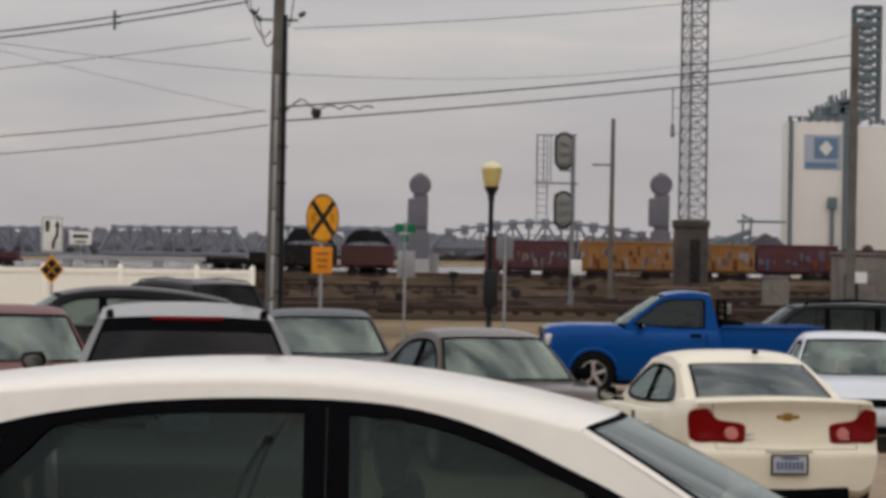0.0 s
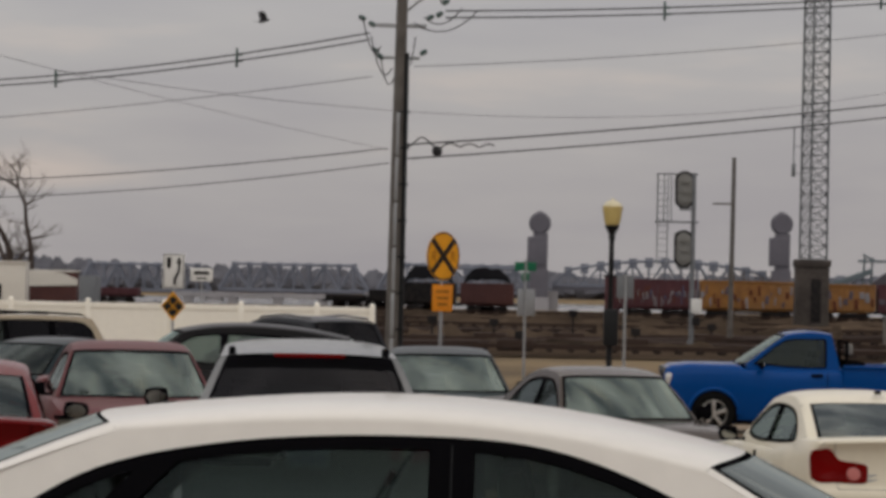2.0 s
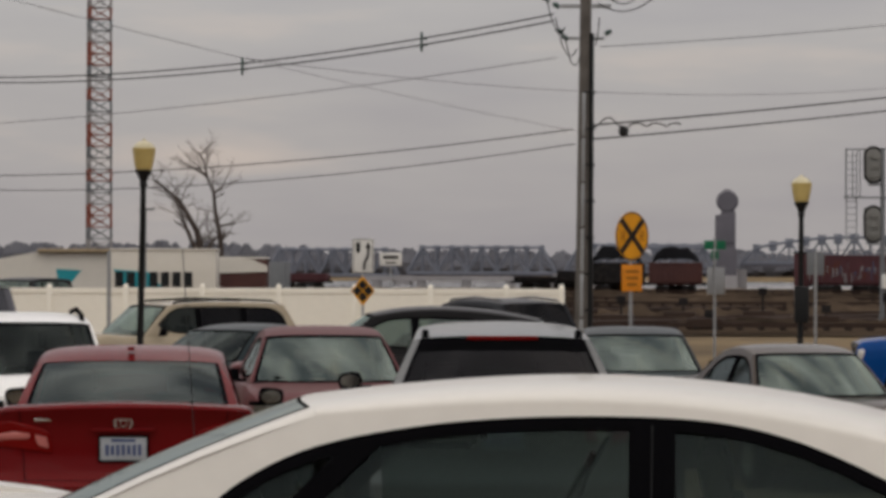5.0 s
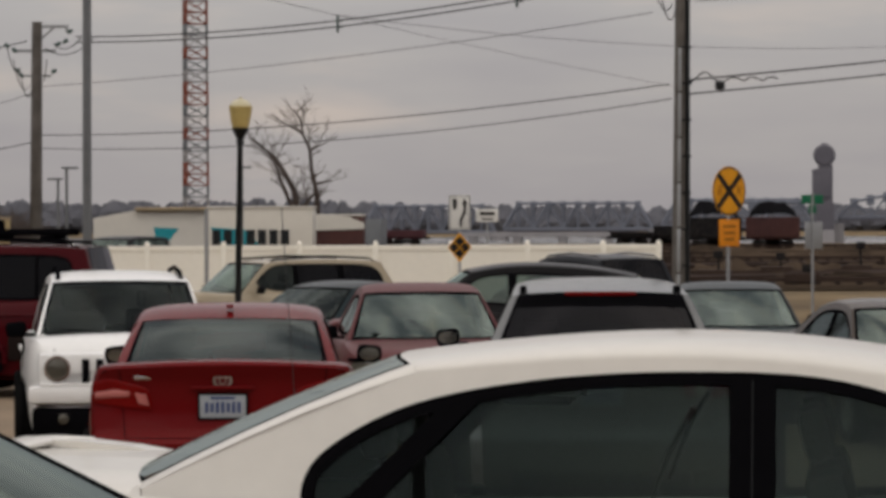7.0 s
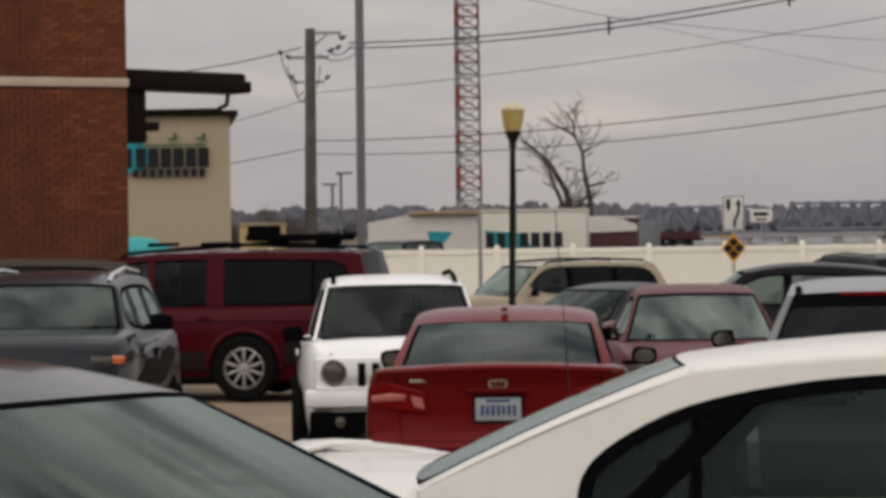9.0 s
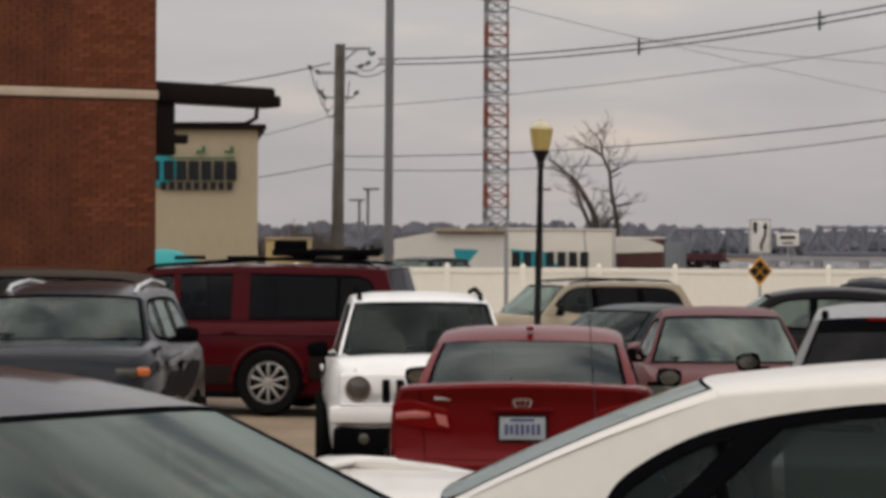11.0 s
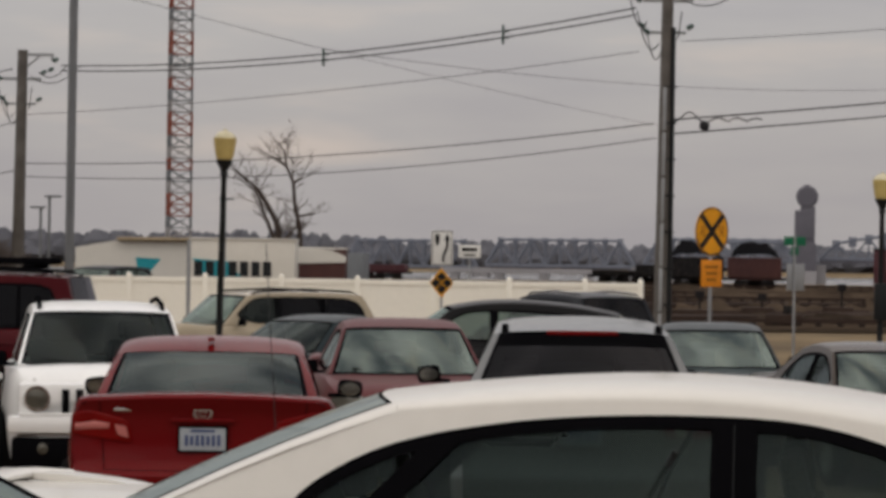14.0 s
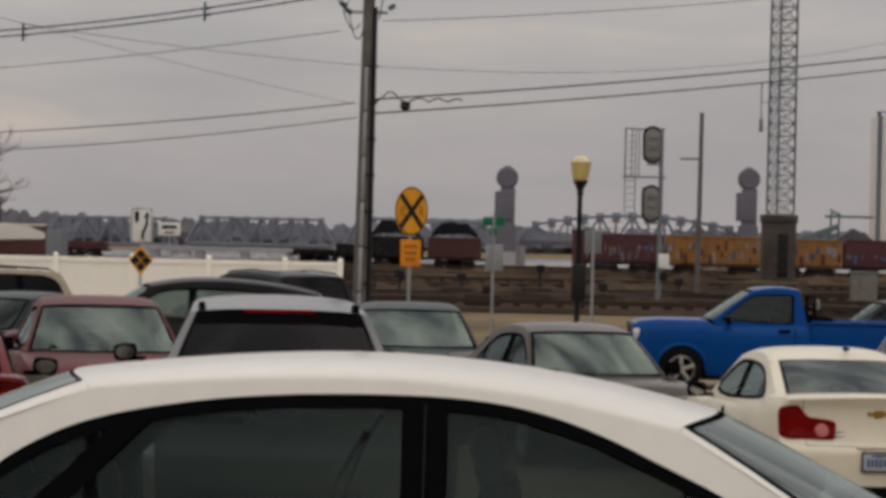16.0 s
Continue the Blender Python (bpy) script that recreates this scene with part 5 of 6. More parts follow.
part("post", cyl((0, 0, 0), (0, 0, 9.5), 0.085, 0.078, 12), "grey_steel", root)
for t_x, top, arm in (((-28.58, 114.51), 3.45, -0.25), ((-26.84, 108.75), 3.75, 0.3), ((-22.43, 117.90), 3.9, 0.2)):
    root = thing("lot_lamp_pole", pose(*t_x, -0.9), "slim dark lamp pole with a flat head", "lamp pole", "lamp poles")
    part("post", cyl((0, 0, 0), (0, 0, top + 0.9), 0.055, 0.05, 8), "grey_steel", root)
    part("lamp_head", box(arm * 0.4, 0, top + 0.9, 0.55, 0.3, 0.08, 0.03), "grey_steel", root)
TH = (-13.86, 68.62)
root = thing("fence_post", pose(*TH, ground_z(*TH)), "thin grey steel post before the fence", "post")
part("post", cyl((0, 0, 0), (0, 0, 2.75), 0.045, 0.045, 8), "steel", root)


def wire(name, a, b, sag, r=0.02, n=24, twin=0.0, spacers=()):
    a, b = Vector(a), Vector(b)
    def pt(k):
        q = a.lerp(b, k)
        q.z -= sag * 4 * k * (1 - k)
        return q
    pts = [pt(k / n) for k in range(n + 1)]
    root = thing(name, pose(0, 0, 0), "black overhead wire strung between poles", "wire", "overhead wires")
    part("strand", tube(pts, r, 5), "wire", root)
    if twin:
        part("strand", tube([p + Vector((0, 0, -twin)) for p in pts], r, 5), "wire", root)
        for k in spacers:
            q = pt(k)
            part("spacer", join(box(q.x, q.y, q.z - twin / 2, 0.07, 0.07, twin + 0.34, 0.02), box(q.x + 0.06, q.y, q.z + 0.0, 0.18, 0.06, 0.06), box(q.x + 0.06, q.y, q.z - twin, 0.18, 0.06, 0.06)), "copper", root)


def near(p, dx, dz):
    return (p.x + dx, p.y, p.z + dz)


wire("overhead_wire", (-24.62, 101.06, 7.81), (-4.94, 79.85, 8.08), 0.42, 0.022, 30, 0.17, (0.521, 0.812))
wire("overhead_wire", (-3.05, 79.94, 8.67), (16.69, 98.59, 11.65), 0.25, 0.022, 24, 0.17, (0.283, 0.6))
wire("overhead_wire", (-3.80, 79.91, 7.27), (16.70, 98.59, 10.84), 0.3, 0.010)
wire("overhead_wire", (-25.78, 100.77, 6.21), (-4.85, 79.86, 7.00), 0.2, 0.010)
wire("overhead_wire", (-25.75, 100.78, 4.66), (-4.47, 79.88, 5.22), 0.32, 0.016)
wire("overhead_wire", (-25.74, 100.78, 4.24), (-4.39, 79.88, 4.86), 0.42, 0.014)
wire("overhead_wire", (-4.02, 79.90, 5.32), (13.01, 103.18, 8.29), 0.12, 0.024)
wire("overhead_wire", (-4.01, 79.90, 4.97), (13.01, 103.18, 7.89), 0.12, 0.022)
wire("overhead_wire", (-15.50, 47.55, 7.01), (-10.10, 63.20, 5.93), 0.05, 0.006)
wire("overhead_wire", (-10.10, 63.20, 5.93), (13.00, 103.18, 8.94), 1.15, 0.006)
wire("overhead_wire", (-10.10, 63.20, 5.93), (-4.35, 79.88, 5.17), 0.05, 0.005)
wire("overhead_wire", (-26.13, 100.68, 7.67), (-36.98, 114.19, 7.54), 0.2, 0.02, 12)
wire("overhead_wire", (-25.93, 100.73, 6.03), (-36.36, 114.38, 5.45), 0.3, 0.012, 12)
wire("overhead_wire", (-26.01, 100.71, 4.42), (-36.34, 114.39, 3.83), 0.1, 0.016, 12)
root = thing("wire_case", pose(*(-3.20, 79.94, 5.18)), "black round splice case hanging on the wire", "cable case")
part("case", lathe([(0.02, -0.13), (0.11, -0.09), (0.13, 0), (0.11, 0.09), (0.02, 0.13)], 12), "wire", root)
part("lead_wire", join(tube([(-0.9 + 0.1 * k, 0, 0.22 - 0.12 * math.sin(k * 0.9)) for k in range(10)], 0.02, 5), tube([(0.1 + 0.12 * k, 0, 0.1 + 0.10 * abs(math.sin(k * 0.8))) for k in range(12)], 0.02, 5)), "wire", root)


# ---- the brick building and the warehouse ----
BC = Vector((*(-13.97, 43.85), 0))
BROOT = pose(BC.x, BC.y, -0.45, 0, 0, math.degrees(math.atan2(0.681, 0.732)))
BW, BH, BAND = 12.0, 9.5, 3.925 + 0.45


def brick_building():
    root = thing("brick_building", BROOT, "red-brown brick building with a cream stone band", "building")
    wx0, wx1, wz0, wz1 = -4.2, -2.72, BAND + 0.16, BAND + 0.88
    wall = join(box((-BW + wx0) / 2, 0.2, BH / 2, BW + wx0, 0.4, BH), box(wx1 / 2, 0.2, BH / 2, -wx1, 0.4, BH), box((wx0 + wx1) / 2, 0.2, wz0 / 2, wx1 - wx0, 0.4, wz0), box((wx0 + wx1) / 2, 0.2, (wz1 + BH) / 2, wx1 - wx0, 0.4, BH - wz1), box(-0.2, 5.2, BH / 2, 0.4, 9.6, BH), box(-BW + 0.2, 5.2, BH / 2, 0.4, 9.6, BH), box(-BW / 2, 9.8, BH / 2, BW - 0.8, 0.4, BH))
    w = part("wall", wall, "mortar", root, smooth=0)
    part("roof", box(-BW / 2, 5, BH + 0.1, BW + 0.2, 10.2, 0.2, 0.02), "brown", root)
    part("stone_band", box(-BW / 2 + 0.01, -0.012, BAND, BW + 0.02, 0.06, 0.125, 0.008), "stone", root, "cream limestone band")
    win = part("window", box((wx0 + wx1) / 2, 0.16, (wz0 + wz1) / 2, wx1 - wx0, 0.04, wz1 - wz0), "dark", root, "dark window")
    part("window_frame", join(box(wx1 - 0.03, 0.1, (wz0 + wz1) / 2, 0.06, 0.08, wz1 - wz0), box((wx0 + wx1) / 2, 0.1, wz1 - 0.03, wx1 - wx0, 0.08, 0.06), box((wx0 + wx1) / 2, 0.1, wz0 + 0.03, wx1 - wx0, 0.08, 0.06)), "brown", win)
    part("gutter_end", box(0.10, 0.05, BAND + 1.62, 0.12, 0.2, 0.16, 0.03), "brown", root)
    # brown canopy beyond the corner
    part("canopy", join(xf(box(1.03, 0.6, 0, 2.15, 0.5, 0.30, 0.06), pose(0, 0, BAND + 0.08, 0, 1.5, 0)), box(2.15, 0.6, BAND - 0.02, 0.2, 0.3, 0.18, 0.05)), "brown", root, "dark brown metal canopy with rounded edge")
    part("downpipe", tube([(0.1, 0.6, BAND - 0.40), (1.72, 0.6, BAND - 0.36), (1.9, 0.6, BAND - 0.27), (1.93, 0.6, BAND - 0.05)], 0.035, 8), "brown", root)
    part("canopy_bracket", join(box(0.25, 0.6, BAND - 0.42, 0.55, 0.3, 0.85, 0.03), box(0.6, 0.6, BAND - 0.60, 0.3, 0.25, 0.14, 0.03)), "brown", root)
    return root, w


BRICKS = brick_building()
# unseen wall, added behind the camera so car sides and glass reflect something dark
structure("wall_behind", box(0, -16, 3.4, 90, 0.5, 7.0), "brick_far", "unseen plain brick wall added behind the camera to darken reflections")


def warehouse():
    cx, cy = (-26.73, 94.31)
    top = 5.33
    root = thing("warehouse", pose(cx, cy, -0.8, 0, 0, 17), "beige metal warehouse with dark roof trim and painted sign", "building")
    h = top + 0.8
    wall = part("wall", box(-7.5, 6.05, h / 2, 15, 11.9, h), "panel", root, "ribbed beige metal wall", smooth=0)
    for k in range(30):
        part("panel", box(0, 0, h / 2, 0.497, 0.05, h), "panel", wall, smooth=0, key="warehouse_panel").location = (-0.25 - 0.5 * k, 0.08, 0)
    part("roof_trim", xf(box(-7.3, 6, 0, 15.1, 12.3, 0.16, 0.03), pose(0, 0, h + 0.05)), "brown", root)
    s = 98 / 5700
    u = lambda px: (px - 511) * s
    v = lambda py: top + (255 - py) * s + 0.8
    part("sign_emblem", plate([(u(315), v(290)), (u(352), v(300)), (u(385), v(330)), (u(352), v(352)), (u(315), v(362))], -0.03, -0.005), "teal_ink", root)
    for k in range(8):
        x0 = 300 + 22 * k
        part("sign_bar", box(u(x0 + 10), -0.045, v(330), (12 if k == 1 else 18) * s, 0.03, 34 * s), "dark_ink", root)
    for k in range(9):
        part("sign_bar", box(u(345 + 14.5 * k), -0.045, v(357), 10 * s, 0.03, 14 * s), "dark_ink", root)
    part("sign_line", box(u(410), -0.03, v(308), 120 * s, 0.02, 3 * s), "green_ink", root)
    for px_ in (358, 410, 460):
        part("sign_bird", join(box(u(px_), -0.03, v(297), 16 * s, 0.02, 5 * s), box(u(px_ + 5), -0.03, v(291), 6 * s, 0.02, 8 * s)), "green_ink", root)


warehouse()
root = thing("tarpaulin", at(*(-18.65, 59.15)), "turquoise tarpaulin over a load", "tarpaulin")
part("cover", lathe([(0.75, 0), (0.75, 1.9), (0.6, 2.05), (0.3, 2.2), (0.05, 2.24)], 10), "tarp", root)
root = thing("container", at(*(-31.84, 115.72)), "tan steel container behind the lot", "container")
part("wall", box(0, 1, 1.45, 1.15, 2.4, 2.9, 0.03), "box_tan", root)
part("lid", box(0, 1, 2.95, 1.2, 2.5, 0.12, 0.02), "roof_tan", root)


def trailer(t_xy, w, top, label, rz=6, emblem=False, dark=False):
    x, y = t_xy
    root = thing("trailer", pose(x, y, -0.95, 0, 0, rz), label, "trailer", "trailers behind the fence")
    h = top + 0.95
    part("wall", box(w / 2, 1.2, (h + 1.0) / 2, w, 2.5, h - 1.0, 0.03), "rust" if dark else "trailer", root)
    part("roof_edge", box(w / 2, 1.2, h + 0.02, w + 0.06, 2.6, 0.08, 0.02), "trailer", root)
    part("undercarriage", box(w / 2, 1.2, 0.95, w * 0.9, 1.4, 0.2, 0.02), "trim", root)
    for k in (0.12, 0.22, 0.8, 0.9):
        for yy in (0.25, 2.2):
            ww = part("wheel", lathe([(0.2, -0.12), (0.5, -0.12), (0.5, 0.12), (0.2, 0.12)], 16), "rubber", root, key="trailer_wheel")
            ww.matrix_basis = pose(w * k, yy, 0.5, 90)
    if dark:
        part("roof_slope", plate([(-0.05, h - 0.62), (w + 0.05, h - 0.55), (w + 0.05, h - 0.30), (w * 0.72, h - 0.05), (-0.05, h + 0.05)], -0.12, -0.055), "trailer", root, "pale sloping roof sheet")
    if emblem:
        part("emblem", plate([(0.1, h - 0.78), (1.5, h - 0.88), (2.1, h - 1.5), (0.6, h - 1.5)], 0.075 - 0.14, -0.055), "teal_ink", root)
        for k in range(7):
            part("sign_bar", box(0.35 + 0.46 * k, -0.07, h - 1.18, 0.34, 0.03, 0.60), "dark_ink", root)
    return root


S130 = 130 / 5700
trailer((-25.64, 127.46), 185 * S130, 2.44, "white box trailer with teal emblem and dark lettering", emblem=True)
trailer((-22.09, 132.18), 86 * 134 / 5700, 2.12, "dark box trailer with a pale sloping roof", dark=True)
SHED = (-32.43, 136.20)
root = thing("white_shed", pose(*SHED, -0.95, 0, 0, 8), "long low white shed with a tan canopy", "building")
hs = 2.41 + 0.95
part("wall", xf(slab([(0, 0), (205 * 140 / 5700, 0), (205 * 140 / 5700, hs), (1.9, hs), (0, hs - 0.35)], -6, 0), pose(0, 0, 0, 90)), "trailer", root)
part("roof_edge", box(3.4, 2.5, hs + 0.05, 3.2, 5.6, 0.14, 0.03), "roof_tan", root)
part("wall_emblem", plate([(2.6, hs - 0.75), (3.7, hs - 0.8), (3.3, hs - 1.3), (2.7, hs - 1.35)], -0.03, -0.005), "teal_ink", root)
part("emblem_panel", box(3.2, -0.01, hs - 0.9, 2.4, 0.02, 1.3), "trailer", root)
GB = (-22.15, 148.36)
root = thing("shed", pose(*GB, -0.95), "grey metal shed beyond the fence", "building")
part("wall", box(0, 1, (2.00 + 0.95) / 2, 1.0, 2, 2.00 + 0.95, 0.02), "grey_steel", root)


# ---- lattice masts ----
def mast(x, y, z0, z1, w0, w1, step, mats, label, pedestal=None):
    root = thing("lattice_mast", pose(x, y, z0), label, "radio mast", "masts")
    n = int((z1 - z0) / step)
    k3 = [(math.cos(a), math.sin(a)) for a in (0.3, 0.3 + 2.094, 0.3 + 4.189)]
    for i in range(n):
        a, b = step * i, step * (i + 1)
        wa, wb = mix(w0, w1, i / n) * 0.577, mix(w0, w1, (i + 1) / n) * 0.577
        mat = mats[(i * len(mats) * 2 // 7) % len(mats)]
        sec = part("mast_section", tube([(c * wa, q * wa, a) for c, q in k3 + k3[:1]], 0.04, 4), mat, root)
        for (c0, s0), (c1_, s1_) in zip(k3, k3[1:] + k3[:1]):
            part("leg", cyl((c0 * wa, s0 * wa, a), (c0 * wb, s0 * wb, b), 0.095, None, 6), mat, sec)
            part("brace", cyl((c0 * wa, s0 * wa, a), (c1_ * wb, s1_ * wb, b), 0.035, None, 4), mat, sec)
            part("brace", cyl((c1_ * wa, s1_ * wa, a), (c0 * wb, s0 * wb, b), 0.035, None, 4), mat, sec)
    return root


RM = (19.16, 249.26)
big_mast = mast(*RM, 4.59, 48, 2.1, 1.8, 1.0, ["grey_steel"], "tall grey steel lattice mast on a concrete pier")
root = thing("mast_pier", pose(*RM, -0.95), "tall stained concrete pier with a doorway", "pier")
ph = 4.51 + 0.95
part("shaft", join(box(0, 0, ph / 2, 2.55, 2.55, ph, 0.1), box(0, 0, ph - 0.3, 2.75, 2.75, 0.6, 0.08)), "dark_concrete", root)
# black plate on the solid shaft, painted shade of an open doorway
part("doorway", box(0.25, -1.29, ph * 0.42, 0.8, 0.06, ph * 0.62, 0.02), "hopper", root)
part("whip_aerial", join(cyl((-1.55, 0, 6.3), (-1.55, 0, 10.2), 0.05, None, 5), box(-1.55, 0, 6.8, 0.3, 0.1, 1.0, 0.03), box(-1.0, 0, 6.6, 1.2, 0.05, 0.05), box(-1.0, 0, 8.6, 1.2, 0.05, 0.05)), "grey_steel", big_mast)
RM1 = (-42.33, 205.70)
mast(*RM1, -0.95, 32, 1.75, 1.5, 0.75, ["mast_red", "mast_white", "grey_steel"], "tall red and white steel lattice mast")


# ---- railway ----
def track(y0, x0=-120, x1=160, tilt=0.0):
    root = thing("railway_track", pose(0, y0, -0.87, 0, 0, tilt), "rusty railway track on dark ties", "railway track", "yard tracks")
    for s in (-0.72, 0.72):
        part("rail", join(box((x0 + x1) / 2, s, 0.19, x1 - x0, 0.07, 0.17), box((x0 + x1) / 2, s, 0.11, x1 - x0, 0.15, 0.03)), "rail", root)
    tagged(part("tie_row", join(*[box(x0 + (x1 - x0) * k / 300, 0, 0.06, 0.24, 2.6, 0.14) for k in range(301)]), "tie", root), kind="stuff")


for y0, tl in ((140, 0.6), (158, -0.4), (178, 1.0), (200, 0.2), (226, -0.3), (262, 0.3), (300, 0.0), (345, 0.0)):
    track(y0, tilt=tl)


def turnout(x0, y0, x1, y1, bend):
    """A curved track that leaves one line for another."""
    root = thing("turnout_track", pose(0, 0, -0.87), "rusty curved turnout track on dark ties", "railway track", "turnout tracks")
    n = 60
    P = [(mix(x0, x1, k / n), mix(y0, y1, (k / n) ** 2 * (3 - 2 * k / n)) + bend * math.sin(math.pi * k / n)) for k in range(n + 1)]
    for side in (-0.72, 0.72):
        part("rail", tube([(x, y + side, 0.19) for x, y in P], 0.09, 6), "rail", root)
    tagged(part("tie_row", join(*[box(x, y, 0.06, 0.30, 2.6, 0.16) for x, y in P]), "tie", root), kind="stuff")
    tagged(part("ballast_shoulder", grid(n + 1, 5, lambda i, j: (P[i][0], P[i][1] + (j - 2) * 1.2, (-0.06, 0.06, 0.10, 0.06, -0.06)[j])), "shoulder", root, "dark ballast shoulder", smooth=60), kind="stuff")


for t in ((-12, 141, 6, 157, 1.5), (-3, 159, 14, 177, -1.0), (18, 141, -1, 158, 1.0), (-18, 179, 4, 200, 2.0), (4, 178, 28, 200, 0.0)):
    turnout(*t)


def switch_stand(x, y, h):
    root = thing("switch_stand", pose(x, y, -0.9), "low dark railway switch stand", "switch stand", "yard switch stands")
    part("base", box(0, 0, 0.25, 1.6, 0.8, 0.5, 0.06), "rail", root)
    part("mast", cyl((0.2, 0, 0.4), (0.2, 0, h), 0.06), "hopper", root)
    part("target", box(0.2, -0.08, h, 0.45, 0.04, 0.35, 0.02), "hopper", root)
    part("rod", cyl((-1.6, 0, 0.25), (1.6, 0, 0.3), 0.06), "rail", root)


for t_xy, h in (((-6.25, 149.87), 1.2), ((-3.58, 159.96), 1.0), ((0.35, 165.00), 1.5), ((3.22, 149.97), 0.8), ((-2.03, 139.99), 0.7), ((7.66, 169.83), 0.9)):
    switch_stand(*t_xy, h)


def ridge(x0, x1, y, h):
    """A low bank of dumped ballast."""
    n = 40
    return grid(n, 7, lambda i, j: (mix(x0, x1, i / (n - 1)), y + (j - 3) * 0.8, -0.93 + h * max(0, 1 - abs(j - 3) / 3) * (0.6 + 0.8 * noise.noise(Vector((i * 0.35, j * 0.6, y))))))


for x0, x1, y, h in ((-8, 4, 168, 0.9), (2, 16, 186, 1.0), (-10, 30, 240, 0.8), (-14, 40, 280, 0.9), (-6, 10, 150, 0.5)):
    tagged(part("ballast_bank", ridge(x0, x1, y, h), "ballast", smooth=80), "low bank of dark dumped ballast", "ballast bank", "ballast banks")


def freight_car(x, y, w, h, mat, label, coal=False, marks=0, ribs=10):
    root = thing("freight_car", pose(x, y, -0.7), label, "railway car", "freight train")
    part("wall", join(box(0, 0, 1.1 + (h - 1.1) / 2, w, 2.9, h - 1.1, 0.05), box(0, 0, 1.05, w * 0.98, 2.4, 0.3, 0.03)), mat, root)
    for k in range(ribs + 1):
        part("rib", box(-w / 2 + 0.07 + (w - 0.14) * k / ribs, -1.50, 1.1 + (h - 1.1) / 2, 0.14, 0.12, h - 1.1), mat, root)
    part("top_sill", box(0, -1.48, h - 0.05, w, 0.14, 0.18, 0.02), mat, root)
    if coal:
        tagged(part("coal_load", grid(26, 8, lambda i, j: (-w / 2 * 0.92 + w * 0.92 * i / 25, -1.3 + 2.6 * j / 7, h - 0.1 + (1.75 * min(1, (i / 6) ** 0.6, ((25 - i) / 6) ** 0.6) * (1 - ((j - 3.5) / 3.5) ** 2 * 0.7)) * (0.9 + 0.35 * noise.noise(Vector((i * 0.22 + x, j * 0.3, y)))))), "coal", root, "heaped black coal", smooth=80), kind="stuff")
    for k in range(marks):
        xx = -w / 2 + w * (k + 0.5) / marks
        part("spray_mark", xf(box(0, 0, 0, w / marks * random.uniform(0.35, 0.95), 0.02, (h - 1.2) * random.uniform(0.10, 0.45), 0.01), pose(xx, -1.575, 1.9 + random.uniform(-0.5, 0.9), 0, random.uniform(-7, 7), 0)), random.choice(("spray", "spray_white", "spray_rust", "spray_rust") if mat == "yellow" else ("spray", "spray_white", "spray_blue", "spray_rust")), root)
    for s in (-1, 1):
        bogie = part("bogie", join(box(s * (w / 2 - 1.9), -0.95, 0.62, 2.4, 0.2, 0.35, 0.04), box(s * (w / 2 - 1.9), 0.95, 0.62, 2.4, 0.2, 0.35, 0.04), box(s * (w / 2 - 1.9), 0, 0.66, 0.4, 2.0, 0.3, 0.04)), "hopper", root)
        for k in (-0.9, 0.9):
            for yy in (-0.75, 0.75):
                ww = part("wheel", lathe([(0.05, -0.07), (0.45, -0.07), (0.45, 0.07), (0.05, 0.07)], 16), "rail", bogie, key="rail_wheel")
                ww.matrix_basis = pose(s * (w / 2 - 1.9) + k, yy, 0.45, 90)
    part("coupler", box(0, 0, 0.95, w + 1.0, 0.3, 0.25, 0.03), "hopper", root)


def xs(px, D):
    return (px - 784) / 5700 * D


TY = 300
for a, b, mat, lab, coal, marks, h in ((497, 596, "hopper", "black coal hopper car heaped with coal", True, 0, 2.9), (604, 698, "rust", "rust brown hopper car heaped with coal", True, 0, 2.9), (880, 1020, "plum", "dark gondola car covered in pale spray paint", False, 44, 3.6),
                              (1026, 1196, "yellow", "faded orange boxcar with spray paint", False, 24, 3.6), (1200, 1332, "yellow", "faded orange boxcar with weathered sides", False, 14, 3.5), (1338, 1480, "plum", "dark plum boxcar with weathered sides", False, 12, 3.55), (1486, 1640, "rust", "rust brown gondola car", False, 0, 3.2), (1646, 1800, "rust", "rust brown gondola car", False, 0, 3.2)):
    freight_car(xs((a + b) / 2, TY), TY, (b - a) / 5700 * TY, h, mat, lab, coal, marks)
for a, b, mat, lab, h in ((366, 440, "hopper", "low black gondola car beyond the fence", 1.5), (442, 490, "hopper", "black gondola car beyond the fence", 2.1), (-82, 33, "plum", "dark plum gondola car beyond the fence", 1.75)):
    freight_car(xs((a + b) / 2, 330), 330, (b - a) / 5700 * 330, h, mat, lab, False, 0, 6)
root = thing("signal_shed", pose(xs(872, 300), 300, -0.9), "dark signal hut beside the tracks", "hut")
part("wall", box(0, 0, 2.0, 1.4, 1.6, 4.0, 0.04), "plum", root)
part("roof", box(0, 0, 4.05, 1.6, 1.8, 0.15, 0.03), "hopper", root)


